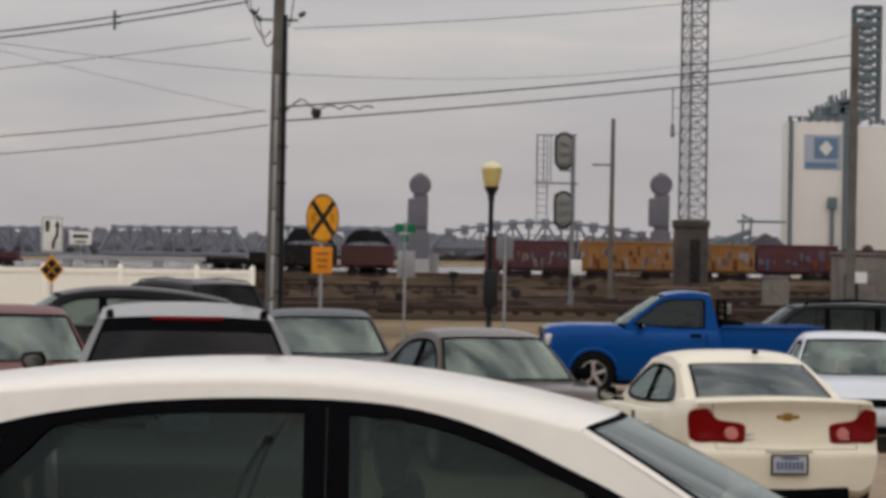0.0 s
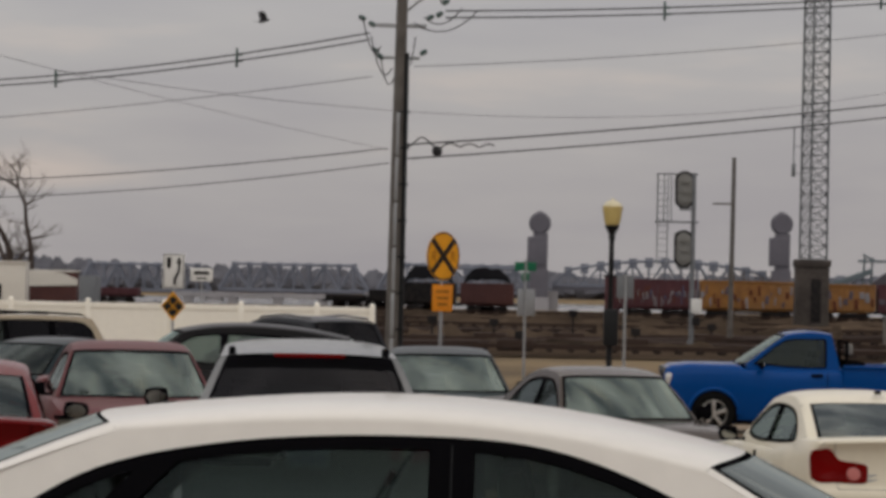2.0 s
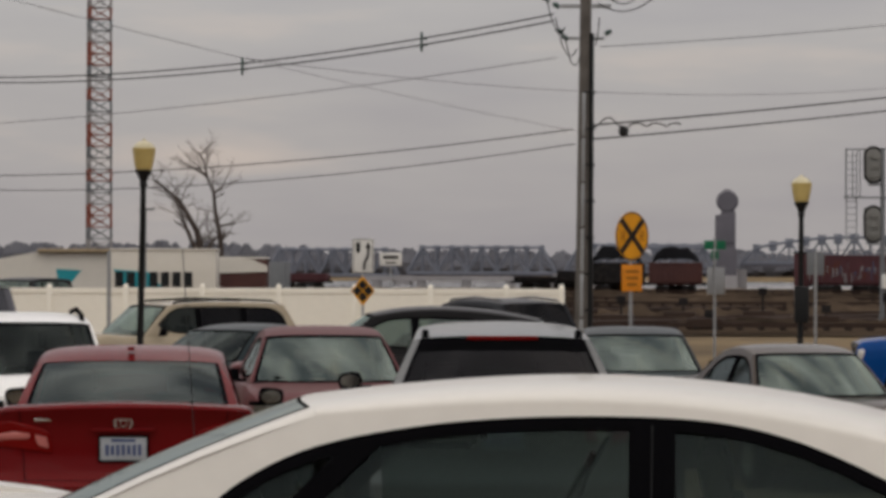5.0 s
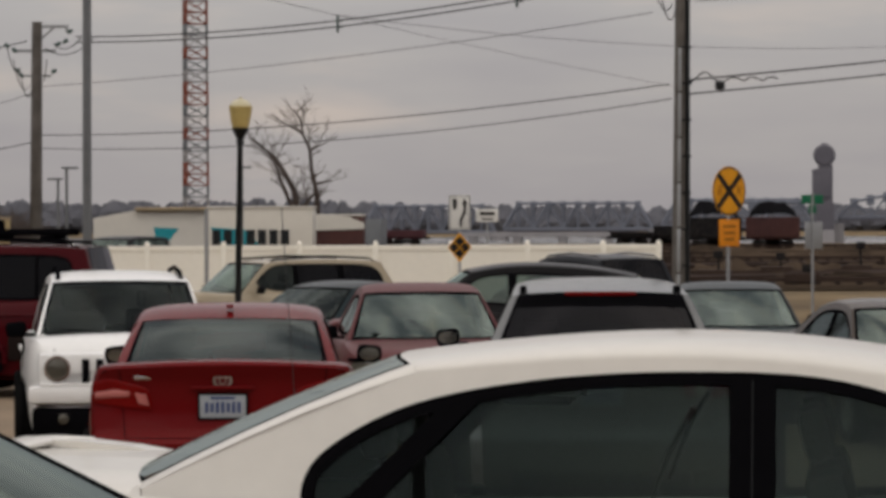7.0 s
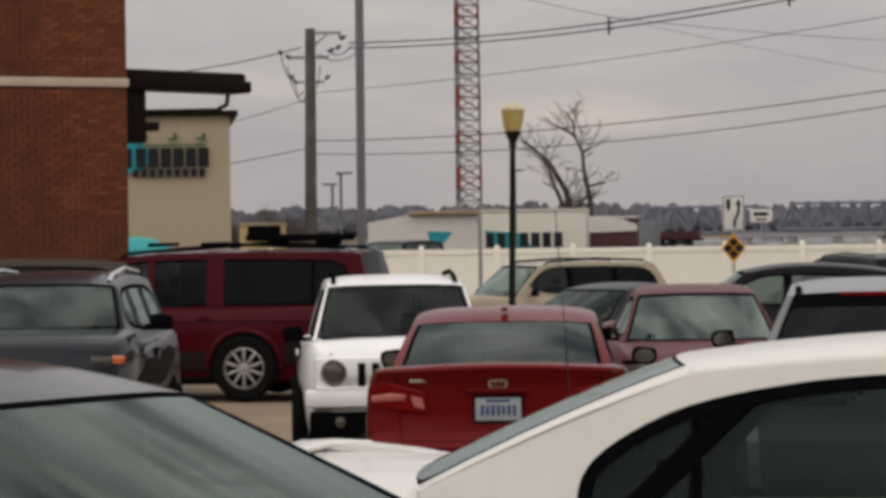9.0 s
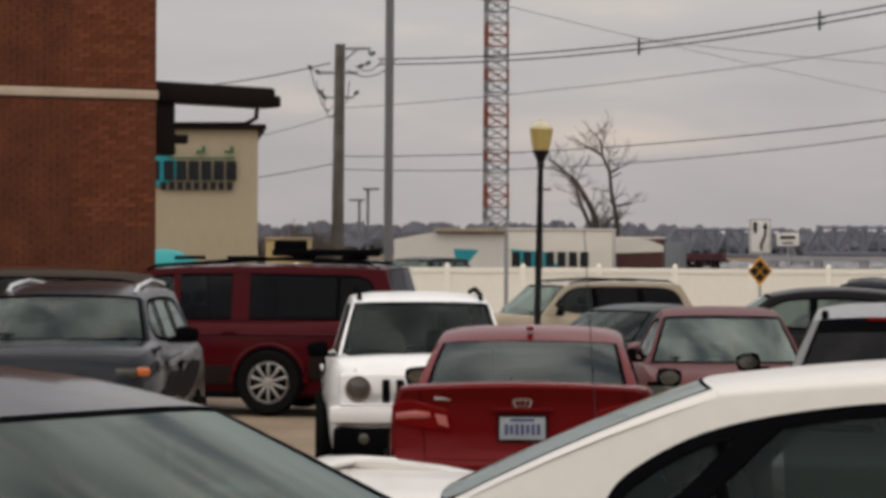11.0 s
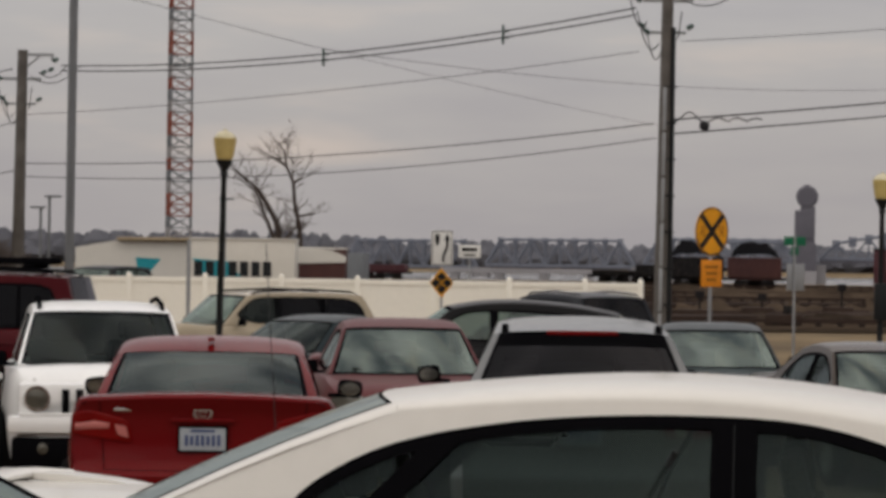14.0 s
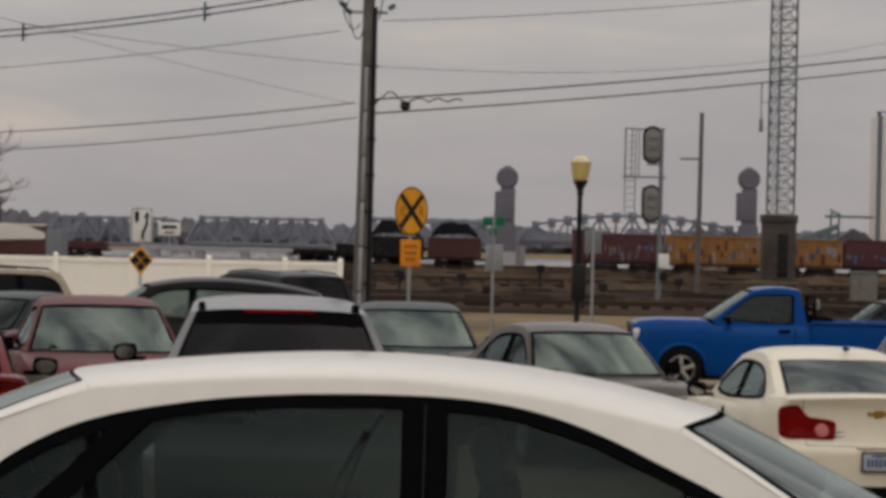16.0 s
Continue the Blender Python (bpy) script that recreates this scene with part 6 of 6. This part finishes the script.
def signal_gantry():
    D = 150
    x, y = (5.99, 149.88)
    root = thing("railway_signal", pose(x, y, -0.95), "tall railway signal mast with two oval heads and a ladder", "railway signal")
    z = lambda py: 1.8 + (448.6 - py) * D / 5700 + 0.95
    u = lambda px: (px - 1014) * D / 5700
    part("mast", join(cyl((0, 0, 0), (0, 0, z(238)), 0.12, 0.10, 10), cyl((u(1006), 0.3, 0), (0, 0, z(520)), 0.06)), "grey_steel", root)
    for py in (268, 372):
        def oval(r, y0, y1):
            return xf(slab([(r * math.cos(2 * math.pi * k / 24), r * math.sin(2 * math.pi * k / 24) + (0.42 if k <= 12 else -0.42)) for k in range(24)], -y1, -y0), pose(u(998), 0, z(py), 90))
        h = part("signal_head", oval(0.46, -0.04, 0.06), "hopper", root, "dark oval signal backboard")
        part("signal_face", oval(0.34, -0.07, -0.035), "signal", h)
        for dz in (-0.45, 0.0, 0.45):
            part("lens_hood", cyl((u(998), -0.05, z(py) + dz), (u(998), -0.4, z(py) + dz), 0.14, 0.15, 12), "signal", h)
        part("case", box(u(996), 0.2, z(py) + 0.1, 0.75, 0.4, 1.35, 0.05), "signal", root)
        part("bracket", box(u(1003), 0, z(py) - 0.9, 0.75, 0.1, 0.10, 0.01), "grey_steel", root)
    part("platform", join(box(u(985), 0.2, z(325), 2.0, 0.7, 0.07), box(u(985), 0.2, z(240), 1.9, 0.06, 0.06), *[cyl((u(p), 0.2, z(325)), (u(p), 0.2, z(240)), 0.025) for p in (950, 962, 975)]), "grey_steel", root)
    lad = [cyl((u(p), 0.25, z(400)), (u(p), 0.25, z(240)), 0.03) for p in (951, 969)] + [cyl((u(951), 0.25, z(400) + 0.3 * k), (u(969), 0.25, z(400) + 0.3 * k), 0.02) for k in range(14)]
    part("ladder", join(*lad), "steel", root)
    part("relay_box", box(u(1022), -0.1, z(472), 0.5, 0.3, 0.65, 0.03), "sign_white", root)
    part("lower_box", box(u(1022), -0.1, z(500), 0.35, 0.3, 0.4, 0.03), "hopper", root)


signal_gantry()
CB = (16.97, 164.13)
root = thing("utility_cabinet", pose(*CB, -0.95), "grey steel trackside utility cabinet", "cabinet")
part("body", box(0, 0, 0.85, 1.3, 0.9, 1.7, 0.04), "concrete", root)
part("lid", box(0, 0, 1.72, 1.4, 1.0, 0.08, 0.02), "grey_steel", root)
PB = (22.28, 163.49)
root = thing("pump_house", pose(PB[0], PB[1], -0.95), "low brown concrete pump house with a flat roof", "building")
part("wall", box(0.3, 1.5, 1.45, 4.9, 4, 2.9, 0.05), "concrete", root)
part("roof", box(0.3, 1.5, 2.95, 5.1, 4.2, 0.14, 0.03), "concrete", root)
part("notice", box(-1.1, -0.52, 1.75, 0.6, 0.03, 0.55), "sign_white", root)
# thin black plate on the wall paints the dark inside of a door
part("door_opening", box(-1.6, -0.51, 0.95, 0.7, 0.03, 1.9), "hopper", root)
part("vent", lathe([(0.3, 0), (0.3, 0.25), (0.15, 0.4), (0.02, 0.42)], 10, (-0.6, 1, 3.0)), "rail", root)


# ---- bridge and river front ----
def truss_span(x0, x1, y, zb, zt, n, label, arch=0.0, depth=6.0, thick=0.75):
    root = thing("bridge_span", pose(0, 0, 0), label, "bridge", "bridge spans")
    def top(k):
        return mix(zb, zt, min(1, k * n / 1.0, (1 - k) * n / 1.0)) + arch * 4 * k * (1 - k)
    for yy in (y, y + depth):
        g = [box((x0 + x1) / 2, yy, zb, x1 - x0, 0.5, thick * 1.5)]
        for i in range(n):
            a, b = i / n, (i + 1) / n
            xa, xb_ = mix(x0, x1, a), mix(x0, x1, b)
            g.append(cyl((xa, yy, top(a)), (xb_, yy, top(b)), thick * 0.75, None, 6))
            g.append(cyl((xb_, yy, zb), (xb_, yy, top(b)), thick * 0.42, None, 5))
            g.append(cyl((xa, yy, top(a) if i % 2 else zb), (xb_, yy, zb if i % 2 else top(b)), thick * 0.5, None, 5))
            g.append(cyl((xa, yy, mix(zb, top(a), 0.5)), (xb_, yy, mix(zb, top(b), 0.5)), thick * 0.25, None, 4))
        part("truss", join(*g), "truss", root)
    for i in range(1, n):
        xa = mix(x0, x1, i / n)
        part("portal_brace", box(xa, y + depth / 2, top(i / n) - 0.4, 1.9, depth, 2.4), "truss", root)
    part("deck", box((x0 + x1) / 2, y + depth / 2, zb - 0.6, x1 - x0, depth, 1.0), "tower", root)


DB = 1250
def zz(py, D, px_=1000):
    """Height at distance D for a rise above the far horizon."""
    return 1.8 + (445 + (px_ - 784) * 0.0157 - py) * D / 5700


for a, b in ((-80, 158), (174, 440), (455, 720)):
    truss_span(xs(a, DB), xs(b, DB), DB, zz(448, DB, (a + b) / 2), zz(403, DB, (a + b) / 2), 10, "blue-grey steel truss railway bridge span over the river")
for px_ in (-80, 166, 447, 725):
    root = thing("bridge_pier", pose(xs(px_, DB), DB + 3, -9), "pale stone bridge pier in the river", "bridge pier", "bridge piers")
    part("shaft", lathe([(4.6, 0), (3.6, zz(456, DB, px_) + 8.0), (4.2, zz(456, DB, px_) + 8.4), (4.2, zz(451, DB, px_) + 9)], 8), "pier", root)
root = thing("low_bridge", pose(0, 0, 0), "low pale approach bridge over the water", "bridge")
part("deck", box(xs(280, 1100), 1100, zz(458, 1100, 280), 70, 6, 1.6), "pier", root)
for px_ in (120, 200, 280, 360, 430):
    part("pier", box(xs(px_, 1100), 1100, zz(470, 1100, 280), 3.0, 5, 6), "pier", root)
DT = 800
truss_span(xs(765, DT), xs(1165, DT), DT, zz(440, DT), zz(420, DT), 14, "arched blue-grey steel bridge span over the river", arch=3.6, depth=7, thick=0.45)
truss_span(xs(1180, DT), xs(1560, DT), DT, zz(448, DT, 1370), zz(425, DT, 1370), 12, "blue-grey steel approach span of the bridge", depth=7, thick=0.4)
truss_span(xs(500, DT), xs(728, DT), DT, zz(440, DT, 614), zz(408, DT, 614), 8, "blue-grey steel truss span beside the bridge tower", depth=7, thick=0.5)
for px_, base in ((742, 492), (1167, 470)):
    root = thing("bridge_tower", pose(xs(px_, DT), DT - 3, zz(base, DT, px_) - 6), "dark bridge tower with a round top", "bridge tower", "bridge towers")
    z = lambda py: zz(py, DT, px_) - zz(base, DT, px_) + 6
    sc = DT / 5700
    part("shaft", join(box(0.2, 0, (z(345)) / 2, 26 * sc, 4, z(345), 0.3), box(-0.6, -0.2, (z(402) + z(352)) / 2, 34 * sc, 4.4, z(352) - z(402), 0.4), box(0, 0, z(410) / 2, 34 * sc, 5, z(410), 0.3)), "tower", root)
    part("drum", xf(lathe([(0.2, -2.2), (2.3, -2.2), (2.75, -1.0), (2.75, 1.0), (2.3, 2.2), (0.2, 2.2)], 18), pose(0, 0, z(328), 90)), "tower", root, "round dark drum on the tower")
    part("finial", box(0, 0, z(310), 1.6, 2, 0.8, 0.2), "tower", root)
    if base > 480:
        part("pier", box(0.3, 0, 3, 32 * sc, 6, z(425), 0.3), "pier", root)


for px_, hb in ((500, 440), (765, 440), (1160, 440), (1185, 448), (1370, 448), (1555, 448)):
    root = thing("bridge_pier", pose(xs(px_, DT), DT + 3.5, -9), "pale stone bridge pier in the river", "bridge pier", "bridge piers")
    part("shaft", box(0, 0, (zz(hb, DT, px_) + 7.9) / 2, 3.2, 6.5, zz(hb, DT, px_) + 7.9, 0.3), "pier", root)


def elevator():
    D = 420
    x, y = xs(1395, D), D
    root = thing("grain_elevator", pose(x, y, -1), "white concrete grain elevator with a faded blue mural", "grain elevator")
    s = D / 5700
    h = zz(215, D, 1480) + 1
    w1 = 100 * s
    part("wall", join(box(w1 / 2, 5, h / 2, w1, 10, h, 0.1), box(w1 + 6.5, 7, h / 2 - 0.3, 13, 12, h - 0.6, 0.1)), "silo", root)
    part("corner_pipe", join(cyl((0.1, -0.1, 0), (0.1, -0.1, h), 0.3, None, 8), cyl((w1, -0.2, 0), (w1, -0.2, h), 0.45, None, 8)), "machine", root)
    part("parapet", join(*[box(w1 * k / 6, 0.1, h + 0.25, 0.5, 0.4, 0.7, 0.05) for k in range(7)], box(w1 / 2, 0.1, h + 0.5, w1, 0.2, 0.15), *[box(w1 + 13 * k / 8, 0.9, h, 0.5, 0.4, 0.8, 0.05) for k in range(9)]), "machine", root)
    part("mural", box(58 * s, -0.03, h - 55 * s, 66 * s, 0.06, 62 * s), "silo_pale", root)
    part("mural_block", box(64 * s, -0.08, h - 48 * s, 42 * s, 0.06, 38 * s), "silo_blue", root)
    part("mural_star", join(plate([(64 * s, h - 34 * s), (76 * s, h - 48 * s), (64 * s, h - 62 * s), (52 * s, h - 48 * s)], -0.16, -0.12)), "silo", root)
    part("mural_bar", box(55 * s, -0.08, h - 78 * s, 56 * s, 0.06, 10 * s), "silo_blue", root)
    part("vent_pipe", join(cyl((76 * s, -0.4, 0), (76 * s, -0.4, h - 150 * s), 0.25), box(76 * s, -0.4, h - 145 * s, 1.3, 0.6, 1.6, 0.2)), "machine", root)
    rng, g = random.Random(8), []
    for k in range(46):
        a = rng.uniform(34, 112)
        top = (18 + (a - 34) * 0.55) * s
        x0, z0 = a * s, h + rng.uniform(0, 0.8) * top
        if k % 3:
            g.append(cyl((x0, 3, h), (x0 + rng.uniform(-0.6, 0.6), 3, h + top * rng.uniform(0.6, 1.1)), rng.uniform(0.08, 0.22), None, 5))
        else:
            g.append(box(x0, 3.2, z0, rng.uniform(0.5, 1.6), 1.5, rng.uniform(0.4, 1.2), 0.08))
        g.append(cyl((x0, 3, z0), (x0 + rng.uniform(0.8, 2.4), 3, z0 + rng.uniform(-0.4, 1.4)), 0.08, None, 4))
    part("headhouse", join(*g), "machine", root)
    g = []
    for k in range(13):
        z0, z1 = h + 16 * k * s, h + 16 * (k + 1) * s
        for xx in (120, 165):
            g.append(cyl((xx * s, 4, z0), (xx * s, 4, z1), 0.22, None, 5))
            g.append(cyl((xx * s, 7, z0), (xx * s, 7, z1), 0.22, None, 5))
        g += [cyl((120 * s, 4, z0), (165 * s, 4, z1), 0.18, None, 4), cyl((165 * s, 4, z0), (120 * s, 4, z1), 0.18, None, 4), box(142 * s, 5.5, z1, 48 * s, 3.4, 0.35)]
        if k % 2:
            g.append(box((126 + 6 * (k % 3)) * s, 5, z0, 22 * s, 2.5, 1.1, 0.1))
    part("leg_tower", join(*g), "machine", root, "blue-grey steel elevator leg tower")


elevator()
root = thing("conveyor", pose(xs(1255, 400), 400, -1), "long grey loading conveyor with a shed roof", "conveyor")
part("belt", xf(box(2.4, 0, 0, 6.2, 1.2, 0.7, 0.05), pose(0, 0, zz(436, 400, 1300) + 1.0, 0, -20, 0)), "machine", root)
part("pile_roof", xf(slab([(2.2, 0), (9.5, 0), (9.5, 2.2), (7.2, 3.4)], -4, 0), pose(0, 2, zz(452, 400, 1300) + 0.4, 90)), "tower", root)
part("frame", join(*[cyl((p, 0, 0), (p + 0.4, 0, zz(385, 400, 1300) + 1), 0.14, None, 5) for p in (3.8, 4.8)], box(6.4, 0, zz(392, 400, 1300) + 1, 6.0, 0.4, 0.3), cyl((4, 0, zz(380, 400, 1300) + 1), (5.5, 0, zz(392, 400, 1300) + 1), 0.15, None, 5)), "machine", root)


# ---- trees and distance ----
def bare_tree(x, y, h, seed):
    rng = random.Random(seed)
    root = thing("bare_tree", pose(x, y, -1.65), "leafless tree with crooked forked limbs", "tree", "bare trees")
    limbs, twigs = [], []
    def grow(p, d, length, r, level):
        n = 4 if level < 2 else 3
        for k in range(n):
            d2 = (d + Vector((rng.uniform(-1, 1), rng.uniform(-1, 1), rng.uniform(-0.5, 0.6))) * (0.16 + 0.05 * level)).normalized()
            q = p + d2 * length / n
            (limbs if level < 2 else twigs).append(cyl(p, q, r * (1 - 0.18 * k / n), r * (1 - 0.18 * (k + 1) / n) * 0.93, 7 if level < 2 else 4, False))
            if level and level < 5 and rng.random() < 0.85:
                side = (d2 + Vector((rng.uniform(-1, 1), rng.uniform(-1, 1), rng.uniform(-0.35, 0.6))) * 0.95).normalized()
                grow(q, side, length * rng.uniform(0.42, 0.66), r * 0.62, level + 1)
            p, d, r = q, d2, r * 0.9
        if level < 5:
            grow(p, (d + Vector((rng.uniform(-1, 1), rng.uniform(-1, 1), 0.2)) * 0.4).normalized(), length * 0.62, r * 0.8, level + 1)
    boughs = [[(0.0, 0.0), (-0.2, 4.0), (-0.6, 5.9), (-1.2, 7.1), (-1.8, 8.1), (-2.7, 8.8), (-3.7, 9.6)], [(-0.09999999999999998, 0.0), (-0.3, 4.0), (-0.9, 5.2), (-1.5, 6.5), (-1.8, 7.7), (-2.4, 8.3)], [(1.3, 0.0), (1.1, 3.8), (1.1, 5.5), (0.7, 7.3), (0.6, 8.7), (0.1, 9.7), (-0.1, 10.9), (-0.6, 11.6)], [(-0.2, 4.3), (0.5, 5.2), (1.0, 5.7)], [(0.1, 9.9), (-0.4, 10.2), (-1.2, 10.6)], [(0.5, 8.6), (1.2, 9.0)], [(1.1, 6.3), (2.2, 6.5)]]
    for bough, r in zip(boughs, (0.34, 0.24, 0.30, 0.14, 0.12, 0.1, 0.09)):
        y0 = rng.uniform(-0.5, 0.5)
        pts = [Vector((bx, y0 + rng.uniform(-0.2, 0.2), bz)) for bx, bz in bough]
        for k, (p, q) in enumerate(zip(pts, pts[1:])):
            r2 = r * 0.78
            limbs.append(cyl(p, q, r, r2, 7, False))
            if bough[k + 1][1] > 2.4:
                for _ in range(3):
                    side = ((q - p).normalized() * 0.5 + Vector((rng.uniform(-1, 1), rng.uniform(-0.6, 0.6), rng.uniform(-0.35, 0.9)))).normalized()
                    grow(p.lerp(q, rng.uniform(0.4, 1.0)), side, h * rng.uniform(0.08, 0.15), min(r2 * 0.45, 0.05), 3)
            r = r2
    part("trunk", join(*limbs), "bark", root)
    part("crown", join(*twigs), "twig", root)


bare_tree(*(-38.71, 226.73), 9.6, 14)


def far_woods():
    rng = random.Random(3)
    g = []
    for k in range(1700):
        D = rng.uniform(1650, 1900)
        x = rng.uniform(-720, 620)
        w, h = rng.uniform(5, 11), rng.uniform(8, 15) * (1.25 if x < -250 else 1.0)
        n = 7
        c = [(math.cos(2 * math.pi * i / n), math.sin(2 * math.pi * i / n)) for i in range(n)]
        V, F = [], []
        for zf, rf in ((0, 0.5), (0.35, 1.0), (0.7, 0.8), (1.0, 0.25)):
            for a, b in c:
                j = rng.uniform(0.75, 1.2)
                V.append((x + a * w * rf * j, D + b * w * rf * j, -4 + h * zf * rng.uniform(0.93, 1.07)))
        for r_ in range(3):
            for i in range(n):
                j = (i + 1) % n
                F.append((r_ * n + i, r_ * n + j, (r_ + 1) * n + j, (r_ + 1) * n + i))
        F.append(tuple(range(3 * n, 4 * n)))
        g.append((V, F))
    # the far bank's haze comes from the woods colour alone
    tagged(part("far_woods", join(*g), "woods", smooth=0), "leafless woods on the far river bank, distance haze put into their grey", "woods", kind="stuff")


far_woods()


def brush(x, y, h, seed):
    """A leafless bush: many thin stems."""
    rng = random.Random(seed)
    root = thing("bare_bush", pose(x, y, -0.95), "leafless grey brush beyond the lot", "bush", "bare brush")
    g = []
    for k in range(150):
        a, l = rng.uniform(-1, 1), h * rng.uniform(0.5, 1.0)
        p = Vector((a * h * 0.7, rng.uniform(-1, 1), 0))
        q = p + Vector((a * 0.9 + rng.uniform(-0.5, 0.5), rng.uniform(-0.5, 0.5), l * (1 - 0.3 * abs(a))))
        g.append(cyl(p, q, 0.07, 0.03, 4, False))
        for _ in range(3):
            s = p.lerp(q, rng.uniform(0.4, 0.9))
            g.append(cyl(s, s + Vector((rng.uniform(-0.8, 0.8), 0, rng.uniform(0.3, 1.0))), 0.04, 0.02, 3, False))
    part("stem_cluster", join(*g), "twig", root)


brush(*(-62.73, 231.68), 4.5, 1)
brush(*(-66.41, 251.40), 3.6, 2)
brush(*(23.83, 419.32), 6.0, 4)


# ---- bricks of the near wall ----
def lay_bricks():
    root, wall = BRICKS
    rng = random.Random(9)
    L, Hh, J = 0.203, 0.0677, 0.01
    me = None
    rest = []
    count = 0
    rows = int((BAND + 2.2) / Hh)
    for r in range(int(1.2 / Hh), rows):
        z = r * Hh + Hh / 2
        if abs(z - BAND) < 0.0625 + Hh / 2:
            continue
        for k in range(0, 22):
            x = -0.105 - k * L - (0.1 if r % 2 else 0)
            if x - L / 2 < -4.3:
                continue
            if -4.3 < x < -2.62 and BAND + 0.1 < z < BAND + 0.95:
                continue
            near_corner = k < 6 and BAND - 1.9 < z < BAND + 1.5
            if near_corner and count < 290:
                ob = new("brick", me) if me else part("brick", box(0, 0, 0, L - J, 0.02, Hh - J), "brick", wall, smooth=0)
                me = ob.data
                ob.parent = wall
                ob.location = (x, -0.006 + rng.uniform(-0.002, 0.002), z)
                count += 1
            else:
                rest.append(box(x, -0.006 + rng.uniform(-0.002, 0.002), z, L - J, 0.02, Hh - J))
    tagged(part("brick_courses", join(*rest), "brick_far", wall, smooth=0), kind="stuff")


lay_bricks()


BIRD = thing("bird", pose(-13.5, 58.6, 6.9), "small dark bird flying past the overhead wires", "bird")
part("body", xf(lathe([(0.004, -0.1), (0.02, -0.085), (0.034, -0.03), (0.037, 0.02), (0.027, 0.065), (0.022, 0.085), (0.018, 0.105), (0.003, 0.13)], 12), pose(0, 0, 0, 0, 90)), M["feather"], BIRD)
part("tail", slab([(-0.09, -0.014), (-0.09, 0.014), (-0.175, 0.034), (-0.185, 0.0), (-0.175, -0.034)], 0.0, 0.006), M["feather"], BIRD)
part("beak", xf(lathe([(0.007, 0.0), (0.001, 0.022)], 6), pose(0.124, 0, -0.002, 0, 90)), M["rubber"], BIRD)
WINGS = []
for side in (-1, 1):
    outline = [(0.05, 0.0), (0.058, 0.06), (0.04, 0.12), (-0.03, 0.19), (-0.05, 0.15), (-0.058, 0.07), (-0.055, 0.0)]
    if side < 0:
        outline = [(x, -y) for x, y in reversed(outline)]
    wing = part("wing", slab(outline, -0.003, 0.003), M["feather"], BIRD)
    WINGS.append((side, wing))


def motions():
    """The bird crosses the sky with beating wings and flies off over the yard."""
    rows = [(0.0, -13.5, 58.6, 6.9),
             (1.0, -9.6, 59.3, 6.35),
             (1.4, -7.75, 59.5, 6.3),
             (1.6, -7.27, 59.56, 6.22),
             (1.7, -7.08, 59.58, 6.27),
             (1.8, -6.78, 59.62, 6.39),
             (1.9, -6.17, 59.68, 6.55),
             (2.0, -5.68, 59.73, 6.69),
             (2.1, -5.3, 59.77, 6.88),
             (2.2, -4.92, 59.8, 7.01),
             (2.5, -3.6, 60.0, 7.75),
             (3.5, 0.8, 61.0, 11.0),
             (16.0, 58.0, 82.0, 40.0)]
    walk(BIRD, [(t, pose(x, y, z, 0, -14, 25)) for t, x, y, z in rows])
    beats = [(0.0, 40), (1.4, 40), (1.6, 12), (1.7, 35), (1.8, 62), (1.9, 66), (2.0, 70), (2.1, 64), (2.2, 20), (2.4, -20), (2.6, 55), (16.0, 40)]
    for side, wing in WINGS:
        walk(wing, [(t, pose(0.01, side * 0.025, 0.018, side * up)) for t, up in beats])


motions()
